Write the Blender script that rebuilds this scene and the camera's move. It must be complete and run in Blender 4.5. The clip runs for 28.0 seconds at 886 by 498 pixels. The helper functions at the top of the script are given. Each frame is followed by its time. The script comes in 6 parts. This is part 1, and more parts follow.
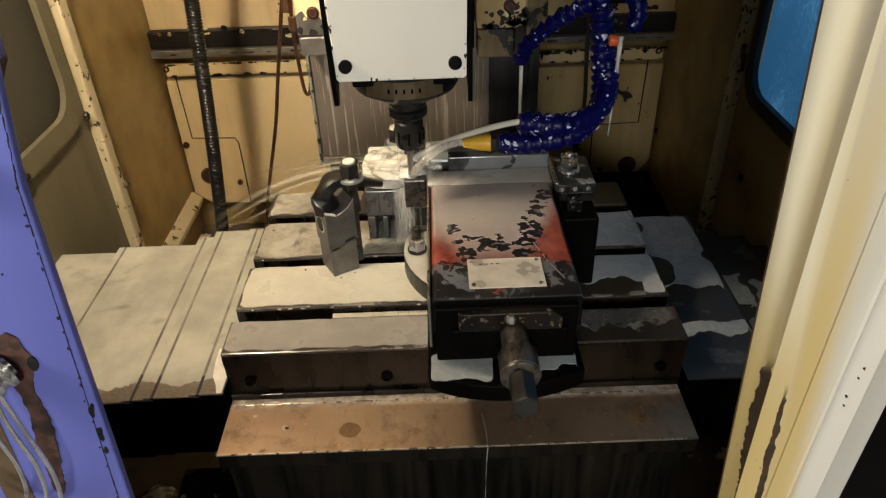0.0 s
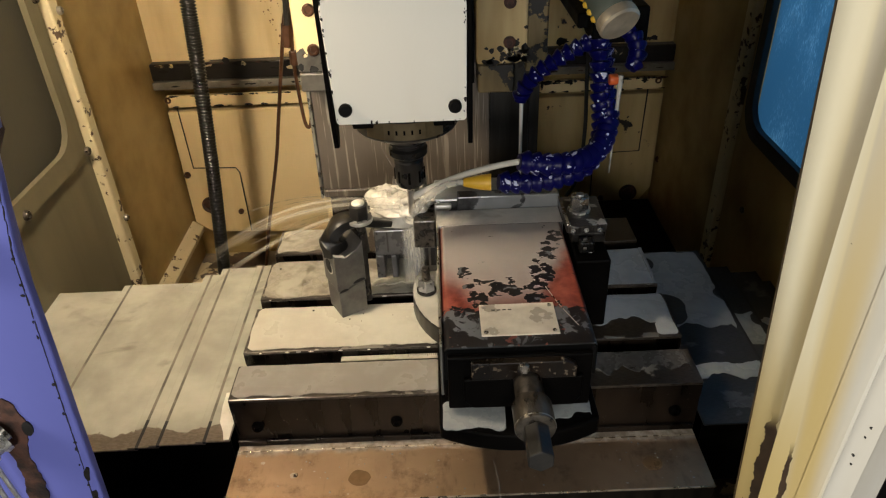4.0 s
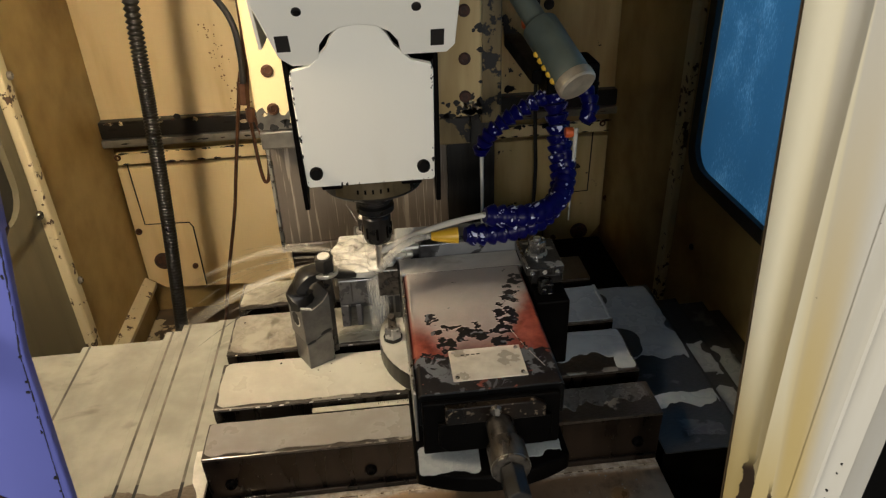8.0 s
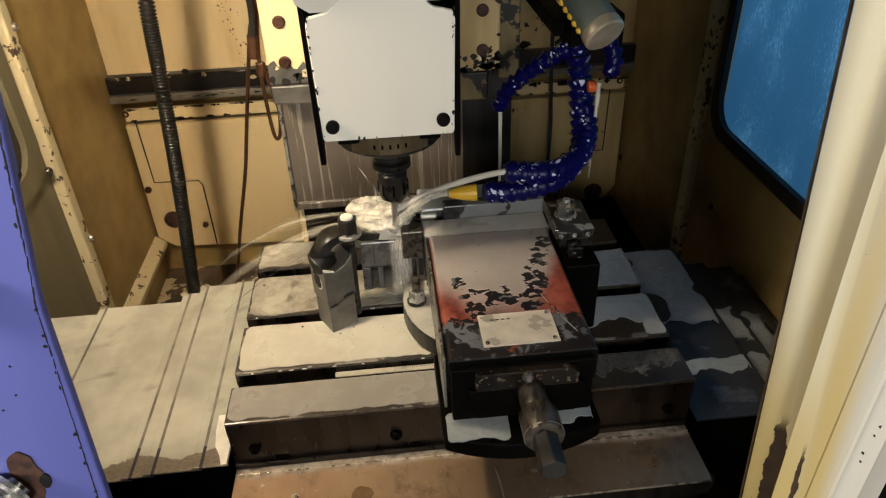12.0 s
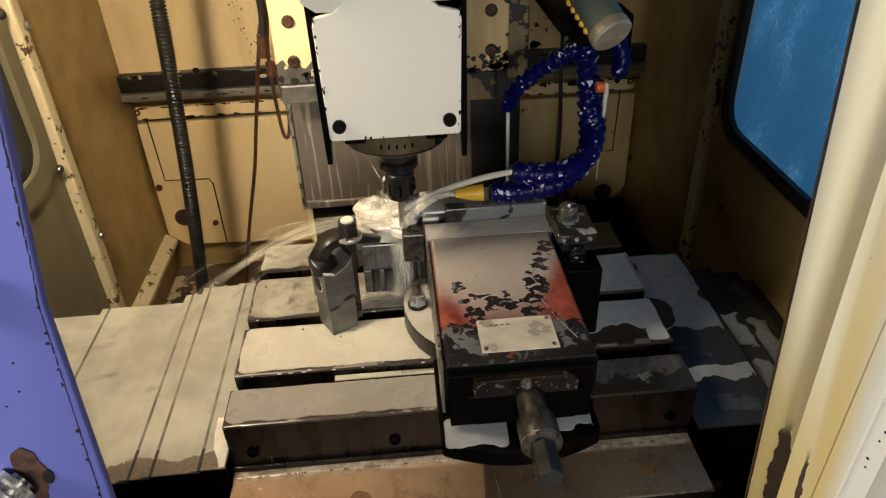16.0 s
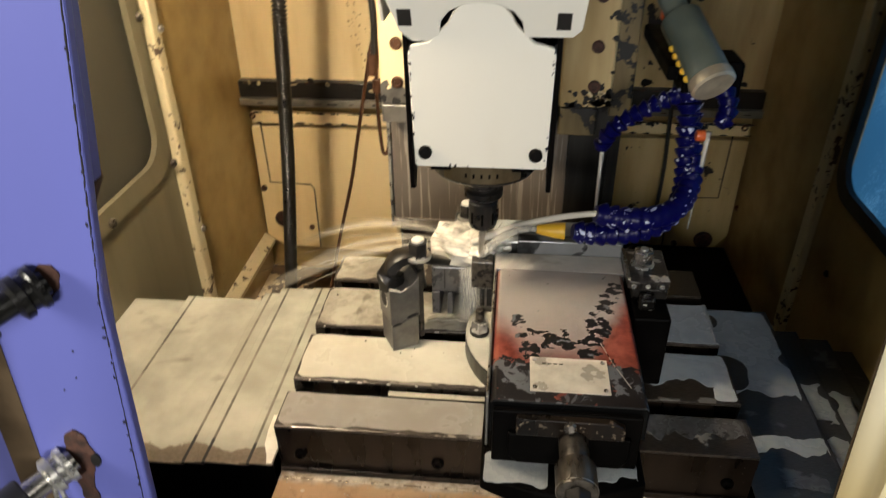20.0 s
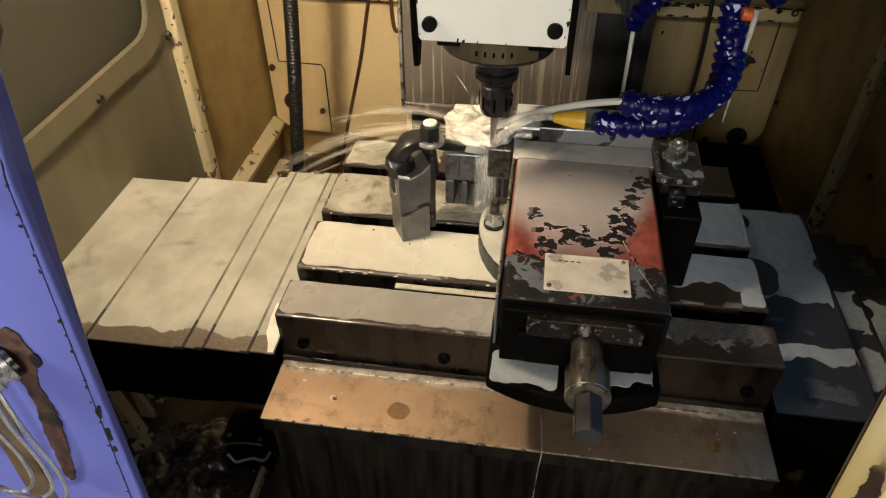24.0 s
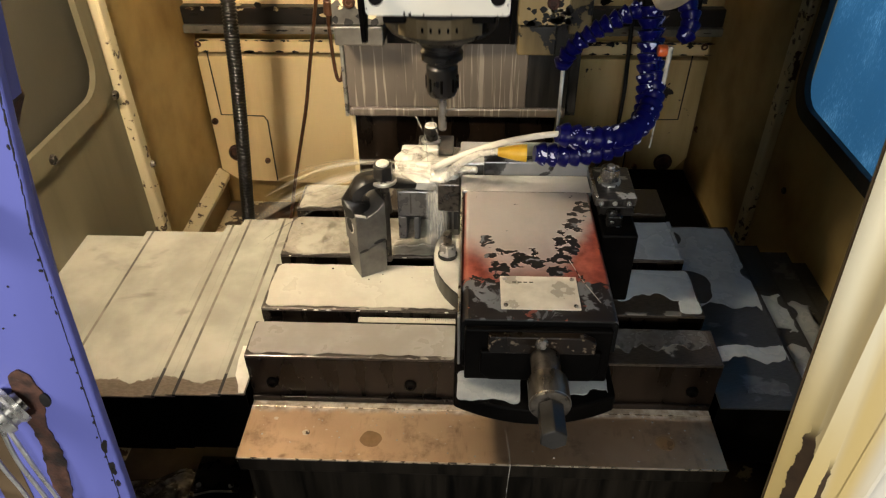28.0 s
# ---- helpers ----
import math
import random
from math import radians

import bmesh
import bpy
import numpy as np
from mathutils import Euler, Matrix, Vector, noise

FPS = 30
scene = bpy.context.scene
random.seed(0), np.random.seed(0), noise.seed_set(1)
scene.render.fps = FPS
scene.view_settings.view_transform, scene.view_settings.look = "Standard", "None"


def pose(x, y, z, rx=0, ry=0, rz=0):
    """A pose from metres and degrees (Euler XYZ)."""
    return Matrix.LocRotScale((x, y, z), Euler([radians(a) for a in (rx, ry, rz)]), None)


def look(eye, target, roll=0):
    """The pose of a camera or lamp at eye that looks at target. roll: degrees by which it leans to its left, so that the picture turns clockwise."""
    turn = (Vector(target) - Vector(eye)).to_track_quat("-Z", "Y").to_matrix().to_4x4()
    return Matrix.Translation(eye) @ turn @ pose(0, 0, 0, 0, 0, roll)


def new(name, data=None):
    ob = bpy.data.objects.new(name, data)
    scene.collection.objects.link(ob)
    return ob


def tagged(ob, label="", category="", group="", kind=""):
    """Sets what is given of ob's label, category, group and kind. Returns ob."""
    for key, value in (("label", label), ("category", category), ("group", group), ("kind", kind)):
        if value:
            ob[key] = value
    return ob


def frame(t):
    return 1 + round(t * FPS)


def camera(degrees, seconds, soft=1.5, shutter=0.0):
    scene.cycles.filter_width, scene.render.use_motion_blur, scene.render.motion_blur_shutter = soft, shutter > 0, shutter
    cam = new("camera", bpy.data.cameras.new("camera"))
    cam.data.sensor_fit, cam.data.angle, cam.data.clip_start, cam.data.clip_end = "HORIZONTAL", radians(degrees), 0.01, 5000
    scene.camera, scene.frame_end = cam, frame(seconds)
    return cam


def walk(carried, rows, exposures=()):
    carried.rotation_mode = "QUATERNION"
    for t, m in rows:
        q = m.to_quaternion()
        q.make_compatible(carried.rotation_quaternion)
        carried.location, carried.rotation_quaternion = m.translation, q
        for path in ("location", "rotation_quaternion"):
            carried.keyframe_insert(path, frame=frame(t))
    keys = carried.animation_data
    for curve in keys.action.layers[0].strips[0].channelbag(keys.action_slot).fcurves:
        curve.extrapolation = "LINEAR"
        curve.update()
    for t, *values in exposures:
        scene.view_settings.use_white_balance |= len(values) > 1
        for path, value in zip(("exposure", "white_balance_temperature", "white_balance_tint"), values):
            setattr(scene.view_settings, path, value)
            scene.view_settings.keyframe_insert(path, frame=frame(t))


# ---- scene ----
cam = camera(64.18, 28.0, soft=1.2, shutter=0.5)
# t, x, y, z, rx, ry, rz
PATH = [
    (0.0, -0.0158, -0.6322, 0.5724, 55.52, 1.71, -1.20),
    (0.5, -0.0164, -0.6254, 0.5798, 55.84, 2.12, -1.00),
    (1.0, -0.0155, -0.6259, 0.5835, 55.98, 2.22, -1.01),
    (1.5, -0.0151, -0.6259, 0.5844, 56.58, 2.29, -0.98),
    (2.0, -0.0144, -0.6268, 0.5879, 57.42, 2.28, -0.93),
    (2.5, -0.0157, -0.6218, 0.5894, 56.44, 1.91, -1.22),
    (3.0, -0.0150, -0.6172, 0.5909, 56.64, 1.97, -1.28),
    (3.5, -0.0131, -0.6142, 0.5918, 56.86, 1.93, -1.18),
    (5.5, -0.0170, -0.6157, 0.6057, 58.81, 1.59, -2.34),
    (6.0, -0.0094, -0.6185, 0.6236, 60.82, 1.84, -4.56),
    (6.5, -0.0014, -0.6173, 0.6296, 61.83, 2.03, -7.34),
    (7.0, -0.0035, -0.6206, 0.6309, 61.75, 2.07, -8.07),
    (7.5, -0.0208, -0.6201, 0.6223, 60.22, 2.16, -6.77),
    (8.0, -0.0430, -0.6162, 0.6214, 59.71, 1.80, -6.30),
    (8.5, -0.0534, -0.6102, 0.6130, 58.23, 1.93, -6.77),
    (9.0, -0.0599, -0.6003, 0.6034, 56.90, 2.06, -6.22),
    (9.5, -0.0613, -0.6015, 0.6020, 56.19, 1.63, -6.00),
    (10.0, -0.0599, -0.6011, 0.6040, 56.07, 1.85, -5.71),
    (10.5, -0.0573, -0.6028, 0.6042, 56.38, 1.87, -5.66),
    (11.0, -0.0562, -0.6035, 0.6047, 56.50, 1.97, -5.70),
    (11.5, -0.0556, -0.6016, 0.6056, 56.44, 1.91, -5.72),
    (12.0, -0.0560, -0.6012, 0.6070, 56.68, 1.82, -5.70),
    (12.5, -0.0547, -0.6016, 0.6077, 56.78, 1.77, -5.77),
    (14.5, -0.0495, -0.6062, 0.6088, 56.89, 1.83, -5.07),
    (15.0, -0.0497, -0.6055, 0.6084, 56.85, 1.89, -4.94),
    (15.5, -0.0501, -0.6034, 0.6066, 56.78, 1.84, -4.75),
    (16.0, -0.0502, -0.6013, 0.6075, 56.66, 1.96, -4.73),
    (16.5, -0.0503, -0.6012, 0.6080, 56.83, 1.86, -4.72),
    (17.0, -0.0490, -0.6022, 0.6091, 56.86, 1.91, -4.76),
    (17.5, -0.0481, -0.6024, 0.6094, 56.75, 2.01, -4.75),
    (18.0, -0.0477, -0.6042, 0.6130, 57.61, 1.90, -4.51),
    (18.5, -0.0516, -0.6056, 0.6238, 59.49, 1.76, -3.80),
    (19.0, -0.0516, -0.6033, 0.6238, 59.33, 2.15, -2.24),
    (19.5, -0.0436, -0.6055, 0.6257, 59.81, 1.73, 0.55),
    (20.0, -0.0219, -0.5919, 0.6155, 58.48, 0.55, 5.65),
    (20.5, -0.0061, -0.5667, 0.5933, 53.27, -1.57, 10.50),
    (21.0, -0.0006, -0.5334, 0.5726, 50.32, -1.07, 10.77),
    (21.5, 0.0011, -0.5276, 0.5691, 49.38, -0.70, 10.03),
    (22.0, 0.0020, -0.5289, 0.5684, 49.16, -0.58, 9.51),
    (22.5, 0.0041, -0.5294, 0.5727, 49.57, -0.27, 9.13),
    (24.5, -0.0134, -0.5411, 0.5805, 49.76, 0.44, 7.60),
    (25.0, -0.0193, -0.5557, 0.5853, 50.61, 0.30, 6.44),
    (25.5, -0.0239, -0.5664, 0.5869, 51.00, 0.25, 5.47),
    (26.0, -0.0238, -0.5725, 0.5896, 51.44, 0.24, 4.91),
    (26.5, -0.0205, -0.5772, 0.5931, 52.32, 0.19, 4.28),
    (27.0, -0.0210, -0.5777, 0.5927, 52.55, -0.03, 3.92),
    (27.5, -0.0197, -0.5810, 0.5967, 52.63, -0.11, 3.36),
    (28.0, -0.0221, -0.5816, 0.5981, 53.08, 0.34, 2.07),
]
walk(cam, [(t, pose(x, y, z, rx, ry, rz)) for t, x, y, z, rx, ry, rz in PATH],
     [(0, -0.33), (3.5, -0.33), (5.5, -0.43), (6.4, -0.6), (7.0, -0.72), (7.4, -0.68), (8.5, -0.45), (10, -0.32), (19, -0.29), (20, -0.04), (28, -0.05)])
# circling of the machine table: t, dx, dy in millimetres
ORBIT = [
    (0.00, -6.1, -3.7), (0.25, -3.6, -0.9), (0.50, -0.2, 0.5), (0.75, 3.4, -0.1), (1.00, 6.0, -2.1), (1.25, 7.6, -8.0),
    (1.50, 3.9, -12.1), (1.75, -0.3, -12.8), (2.00, -4.0, -10.2), (2.25, -5.9, -7.5), (2.50, -6.3, -3.7), (2.75, -3.9, -0.8),
    (3.00, -0.5, 0.6), (3.25, 4.3, -1.2), (3.50, 6.2, -5.0), (3.75, 6.8, -8.1), (4.00, 5.5, -11.1), (4.25, 2.6, -12.8),
    (4.50, -0.9, -12.6), (4.75, -3.7, -10.3), (5.00, -4.7, -6.8), (5.25, -3.5, -3.3), (5.50, -0.4, -0.9), (5.75, 3.4, -2.5),
    (6.00, 4.7, -5.4), (6.25, 5.7, -9.8), (6.50, 1.3, -13.4), (6.75, -2.8, -13.2), (7.00, -6.4, -10.3), (7.25, -6.7, -5.5),
    (7.50, -4.4, -1.3), (7.75, -2.7, 0.7), (8.00, -0.3, 2.2), (8.25, 4.0, 1.6), (8.50, 7.5, -0.8), (8.75, 10.5, -5.8),
    (9.00, 9.8, -11.8), (9.25, 6.4, -15.0), (9.50, 2.0, -16.1), (9.75, -2.4, -15.6), (10.00, -6.2, -12.9), (10.25, -7.6, -8.5),
    (10.50, -6.8, -4.2), (10.75, -3.8, -1.0), (11.00, 0.1, 0.1), (11.25, 3.8, 0.5), (11.50, 7.5, -1.1), (11.75, 9.6, -4.8),
    (12.00, 9.7, -9.1), (12.25, 8.1, -13.0), (12.50, 4.7, -15.8), (12.75, 0.6, -16.4), (13.00, -3.3, -15.1), (13.25, -6.3, -12.2),
    (13.50, -7.7, -8.3), (13.75, -7.3, -4.1), (14.00, -5.0, -0.6), (14.25, -1.5, 1.6), (14.50, 2.7, 2.1), (14.75, 6.7, -0.2),
    (15.00, 8.9, -3.9), (15.25, 9.9, -8.0), (15.50, 8.6, -12.2), (15.75, 5.9, -15.0), (16.00, 2.1, -16.4), (16.25, -1.9, -15.7),
    (16.50, -5.1, -13.4), (16.75, -7.3, -9.4), (17.00, -7.2, -4.8), (17.25, -5.4, -1.0), (17.50, -1.9, 1.6), (17.75, 3.1, 1.1),
    (18.00, 6.6, -1.8), (18.25, 8.9, -4.3), (18.50, 9.8, -7.8), (18.75, 9.4, -11.4), (19.00, 7.3, -14.8), (19.25, 3.5, -17.3),
    (19.50, -1.4, -17.9), (19.75, -6.0, -14.6), (20.00, -8.3, -9.6), (20.25, -8.4, -6.3), (20.50, -7.4, -3.2), (20.75, -5.2, -1.2),
    (21.00, -2.8, -0.1), (21.25, 3.0, -1.2), (21.50, 5.0, -5.1), (21.75, 7.3, -8.4), (22.00, 6.0, -13.5), (22.25, 4.1, -16.9),
    (22.50, 0.3, -19.4), (22.75, -4.2, -16.8), (23.00, -6.9, -12.9), (23.25, -7.5, -8.6), (23.50, -6.2, -5.0), (23.75, -3.7, -2.6),
    (24.00, -0.8, -1.8), (24.25, 1.6, -2.4), (24.50, 3.2, -3.9), (24.75, 6.7, -5.3), (25.00, 8.3, -10.2), (25.25, 7.6, -14.0),
    (25.50, 4.8, -17.5), (25.75, 0.6, -18.6), (26.00, -4.0, -17.9), (26.25, -7.5, -14.5), (26.50, -9.3, -10.2), (26.75, -8.4, -5.5),
    (27.00, -5.7, -2.2), (27.25, -3.3, -0.7), (27.50, -0.8, -0.2), (27.75, -1.4, -0.7), (28.00, -2.0, -1.3),
]

# ---------------------------------------------------------------- world and light
world = bpy.data.worlds.new("workshop")
scene.world = world
world.use_nodes = True
wn = world.node_tree.nodes["Background"]
wn.inputs[0].default_value = (0.55, 0.68, 1.0, 1)
wn.inputs[1].default_value = 0.003


def area_lamp(name, eye, target, size, watts, colour, size_y=None, spread=180):
    d = bpy.data.lights.new(name, "AREA")
    d.shape = "RECTANGLE"
    d.size, d.size_y = size, size_y or size
    d.energy, d.color = watts, colour
    d.spread = radians(spread)
    ob = new(name, d)
    ob.matrix_world = look(eye, target)
    return ob


# the machine's work lamp, high on the left of the head inside the enclosure
area_lamp("work_lamp", (-0.408, 0.03, 0.63), (-0.20, 0.68, -0.12), 0.07, 6.4, (1.0, 0.82, 0.58), 0.12, 145)
# hall light from unseen sources, before the machine and at its right side
area_lamp("hall_tube_front", (-0.10, -1.75, 0.66), (0.05, -0.1, 0.36), 0.5, 22.0, (1.0, 0.97, 0.91), 0.35)
# fill lamps added high, left and right; no source known there
area_lamp("fill_high", (-0.9, -2.6, 3.4), (0.1, 0.2, 0.2), 1.8, 2.5, (1.0, 0.95, 0.86), 1.2)
area_lamp("fill_left", (-1.35, -1.0, 0.75), (0.2, -0.26, 0.35), 0.5, 18.0, (1.0, 0.94, 0.80), 0.3)
area_lamp("fill_right", (0.60, -1.15, 1.15), (-0.3, 0.0, -0.2), 0.6, 2.2, (1.0, 0.96, 0.88), 0.25)
# hall light behind the blue window
area_lamp("hall_tube_side", (1.5, 0.2, 0.9), (0.52, 0.2, 0.3), 0.8, 185.0, (0.92, 0.96, 1.0), 0.4)


# ---------------------------------------------------------------- materials
class Nodes:
    """Short names for the nodes of one material."""

    def __init__(self, name):
        self.m = bpy.data.materials.new(name)
        self.m.use_nodes = True
        self.t = self.m.node_tree
        self.p = self.t.nodes["Principled BSDF"]
        self.co = self.t.nodes.new("ShaderNodeTexCoord").outputs["Object"]

    def put(self, socket, v):
        if isinstance(v, bpy.types.NodeSocket):
            self.t.links.new(v, socket)
        elif isinstance(v, tuple) and len(v) == 3:
            socket.default_value = (*v, 1)
        else:
            socket.default_value = v

    def stretch(self, s):
        n = self.t.nodes.new("ShaderNodeMapping")
        self.t.links.new(self.co, n.inputs[0])
        n.inputs["Scale"].default_value = s
        return n.outputs[0]

    def noise(self, scale, detail=3.0, rough=0.55, co=None, distort=0.0):
        n = self.t.nodes.new("ShaderNodeTexNoise")
        self.t.links.new(co or self.co, n.inputs["Vector"])
        n.inputs["Scale"].default_value, n.inputs["Detail"].default_value = scale, detail
        n.inputs["Roughness"].default_value, n.inputs["Distortion"].default_value = rough, distort
        return n.outputs["Fac"]

    def step(self, v, a, b):
        n = self.t.nodes.new("ShaderNodeMapRange")
        n.interpolation_type = "SMOOTHSTEP"
        self.put(n.inputs[0], v)
        n.inputs[1].default_value, n.inputs[2].default_value = a, b
        return n.outputs[0]

    def mix(self, f, a, b):
        n = self.t.nodes.new("ShaderNodeMix")
        n.data_type = "RGBA"
        self.put(n.inputs[0], f)
        self.put(n.inputs[6], a)
        self.put(n.inputs[7], b)
        return n.outputs[2]

    def math(self, op, a, b=0.0):
        n = self.t.nodes.new("ShaderNodeMath")
        n.operation = op
        self.put(n.inputs[0], a)
        self.put(n.inputs[1], b)
        return n.outputs[0]

    def axis(self, k):
        n = self.t.nodes.new("ShaderNodeSeparateXYZ")
        self.t.links.new(self.co, n.inputs[0])
        return n.outputs[k]

    def up(self):
        g = self.t.nodes.new("ShaderNodeNewGeometry")
        n = self.t.nodes.new("ShaderNodeSeparateXYZ")
        self.t.links.new(g.outputs["Normal"], n.inputs[0])
        return n.outputs[2]

    def lerp(self, f, a, b):
        return self.math("ADD", self.math("MULTIPLY", f, b - a), a)

    def bump(self, h, dist, strength=0.6):
        n = self.t.nodes.new("ShaderNodeBump")
        n.inputs["Strength"].default_value, n.inputs["Distance"].default_value = strength, dist
        self.put(n.inputs["Height"], h)
        self.t.links.new(n.outputs[0], self.p.inputs["Normal"])

    def done(self, colour, rough=0.5, metal=0.0, coat=0.0, spec=0.5):
        self.put(self.p.inputs["Base Color"], colour)
        self.put(self.p.inputs["Roughness"], rough)
        self.put(self.p.inputs["Metallic"], metal)
        self.p.inputs["Coat Weight"].default_value = coat
        self.p.inputs["Coat Roughness"].default_value = 0.12
        self.put(self.p.inputs["Specular IOR Level"], spec)
        return self.m


def plain(name, a, b, scale=40.0, rough=0.5, metal=0.0, bump=0.0003, coat=0.0, stretch=None, spec=0.5):
    """Two tones mixed at two scales, with a fine relief."""
    n = Nodes(name)
    co = n.stretch(stretch) if stretch else None
    f = n.math("ADD", n.math("MULTIPLY", n.noise(scale, 4, co=co), 0.6), n.math("MULTIPLY", n.noise(scale * 0.15, 2), 0.4))
    f = n.step(f, 0.33, 0.67)
    n.bump(n.noise(scale * 4, 3, co=co), bump)
    return n.done(n.mix(f, a, b), n.lerp(f, rough - 0.08, rough + 0.1), metal, coat, spec)


def painted(name, paint, dirt, chip, chip_at=0.70, scale=9.0, dirt_at=(0.45, 0.75), rough=0.42, chip_scale=38.0, streak=True):
    """Old enamel: streaks of dirt that run down, chips down to the steel."""
    n = Nodes(name)
    run = n.noise(scale, 4, co=n.stretch((3.0, 3.0, 0.45)) if streak else None)
    cloud = n.noise(scale * 0.4, 3)
    f = n.step(n.math("ADD", n.math("MULTIPLY", run, 0.6), n.math("MULTIPLY", cloud, 0.4)), *dirt_at)
    c = n.mix(f, paint, dirt)
    k = n.noise(chip_scale, 5, 0.6)
    big = n.noise(chip_scale * 0.17, 2)
    k = n.math("ADD", n.math("MULTIPLY", k, 0.65), n.math("MULTIPLY", big, 0.35))
    chips = n.step(k, chip_at, chip_at + 0.02)
    n.bump(n.math("SUBTRACT", n.math("MULTIPLY", n.noise(220, 2), 0.15), chips), 0.0006)
    return n.done(n.mix(chips, c, chip), n.lerp(f, rough, rough + 0.2))


def filmed(name, metal_a, metal_b, film, lo, hi, scale=9.0, metal=0.7, rough=0.38, tilt=0.0, seed=0.0, scratch=(2.0, 30.0, 2.0), every=False, bare=None, wave=0.05):
    """Steel under a film of milky coolant that lies in patches on what faces up. tilt: how the film thins along x."""
    n = Nodes(name)
    g = n.noise(60, 4, co=n.stretch(scratch))
    base = n.mix(n.step(g, 0.35, 0.65), metal_a, metal_b)
    co = n.stretch((1.0, 1.3, 1.0))
    n.t.nodes[co.node.name].inputs["Location"].default_value = (seed, seed * 0.7, 0)
    v = n.math("ADD", n.noise(scale, 4, 0.5, co, 0.4), n.math("MULTIPLY", n.axis(0), tilt))
    f = n.step(v, lo, hi)
    if bare is not None:
        edge = n.math("ADD", n.axis(1), n.math("MULTIPLY", n.noise(22, 3), wave))
        f = n.math("MULTIPLY", f, n.step(edge, bare, bare + 0.0015))
    if not every:
        f = n.math("MULTIPLY", f, n.step(n.up(), 0.6, 0.9))
    thick = n.step(n.math("ADD", n.math("MULTIPLY", n.noise(14, 4), 0.5), n.math("MULTIPLY", n.noise(4.5, 4, 0.6, None, 1.2), 0.5)), 0.36, 0.66)
    thin = n.math("MULTIPLY", n.step(n.noise(8.5, 4, 0.55, co, 0.8), 0.56, 0.70), 0.6)
    c = n.mix(f, base, n.mix(thin, n.mix(thick, film, tuple(x * 0.68 for x in film)), tuple(x * 0.36 for x in film)))
    n.bump(n.math("ADD", n.math("MULTIPLY", f, 0.5), n.math("MULTIPLY", n.noise(160, 3), 0.15)), 0.0008)
    r = n.math("ADD", n.math("MULTIPLY", f, -0.16), rough)
    return n.done(c, r, n.math("MULTIPLY", n.math("SUBTRACT", 1.0, f), metal), 0.25)


MILK = (0.50, 0.485, 0.40)
M_TABLE = filmed("wet_table_steel", (0.035, 0.027, 0.020), (0.075, 0.060, 0.046), (0.30, 0.27, 0.22), 0.60, 0.64, 26.0, 0.45, 0.32, 0.0, 3.1)
M_COVER_L = filmed("wet_cover_steel", (0.17, 0.138, 0.104), (0.225, 0.185, 0.142), MILK, 0.22, 0.25, 5.0, 0.5, 0.36, 0.0, 0.4, scratch=(3.0, 7.0, 2.0), bare=0.030)
# right cover: the left cover's steel darkened, its shade put into the colour
M_COVER_R = filmed("cover_steel_shaded", (0.022, 0.023, 0.022), (0.042, 0.043, 0.041), (0.10, 0.105, 0.10), 0.60, 0.66, 16.0, 0.1, 0.48, 0.0, 4.4)


def pool_milk(name, thick, thin, cloud=5.0, lo=0.40, hi=0.62, blotch=0.62):
    """A standing pool of milky coolant: dense in the middle, greyer where it lies thin over the iron."""
    n = Nodes(name)
    f = n.step(n.math("ADD", n.math("MULTIPLY", n.noise(cloud, 4, 0.5, None, 0.8), 0.7), n.math("MULTIPLY", n.noise(cloud * 6, 4), 0.3)), lo, hi)
    c = n.mix(f, thick, thin)
    spot = n.step(n.noise(cloud * 3.2, 2, 0.4, None, 0.5), blotch, blotch + 0.13)
    c = n.mix(n.math("MULTIPLY", spot, 0.6), c, tuple(x * 0.42 for x in thin))
    n.bump(n.math("ADD", n.noise(26, 2), n.math("MULTIPLY", n.noise(110, 3), 0.12)), 0.0007)
    return n.done(c, n.lerp(f, 0.20, 0.34), 0.0, 0.3)


M_POOL = pool_milk("milk_pool_thick", (0.60, 0.57, 0.47), (0.47, 0.435, 0.35), blotch=0.70)
M_POOLGREY = pool_milk("milk_pool_grey", (0.36, 0.335, 0.30), (0.27, 0.245, 0.215), 6.0, blotch=0.72)
M_POOLWORN = pool_milk("milk_pool_blotched", (0.46, 0.43, 0.35), (0.22, 0.195, 0.15), 9.0, 0.42, 0.60, 0.58)
# same milk made duller and cooler for the shade and bluish window light
M_POOLCOOL = pool_milk("milk_pool_cool_shade", (0.41, 0.43, 0.425), (0.30, 0.32, 0.32), 8.0, blotch=0.72)


def wet_black(at=0.675, patchy=0.45):
    """Black-brown iron, wet; the pale specks are swarf and painted glints on drops."""
    n = Nodes("wet_black_iron")
    f = n.step(n.noise(30, 4, co=n.stretch((1.0, 1.0, 0.25))), 0.35, 0.70)
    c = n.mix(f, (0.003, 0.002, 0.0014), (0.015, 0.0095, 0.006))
    patch = n.step(n.noise(20, 3), patchy, patchy + 0.17)
    specks = n.math("MULTIPLY", n.step(n.noise(260 if at > 0.65 else 150, 3, 0.6), at, at + 0.075), patch)
    c = n.mix(n.math("MULTIPLY", specks, 0.7), c, (0.22, 0.17, 0.12))
    n.bump(n.math("ADD", n.math("MULTIPLY", n.noise(120, 3), 0.4), specks), 0.0006)
    return n.done(c, n.lerp(f, 0.22, 0.42), 0.0, 0.0, 0.3)


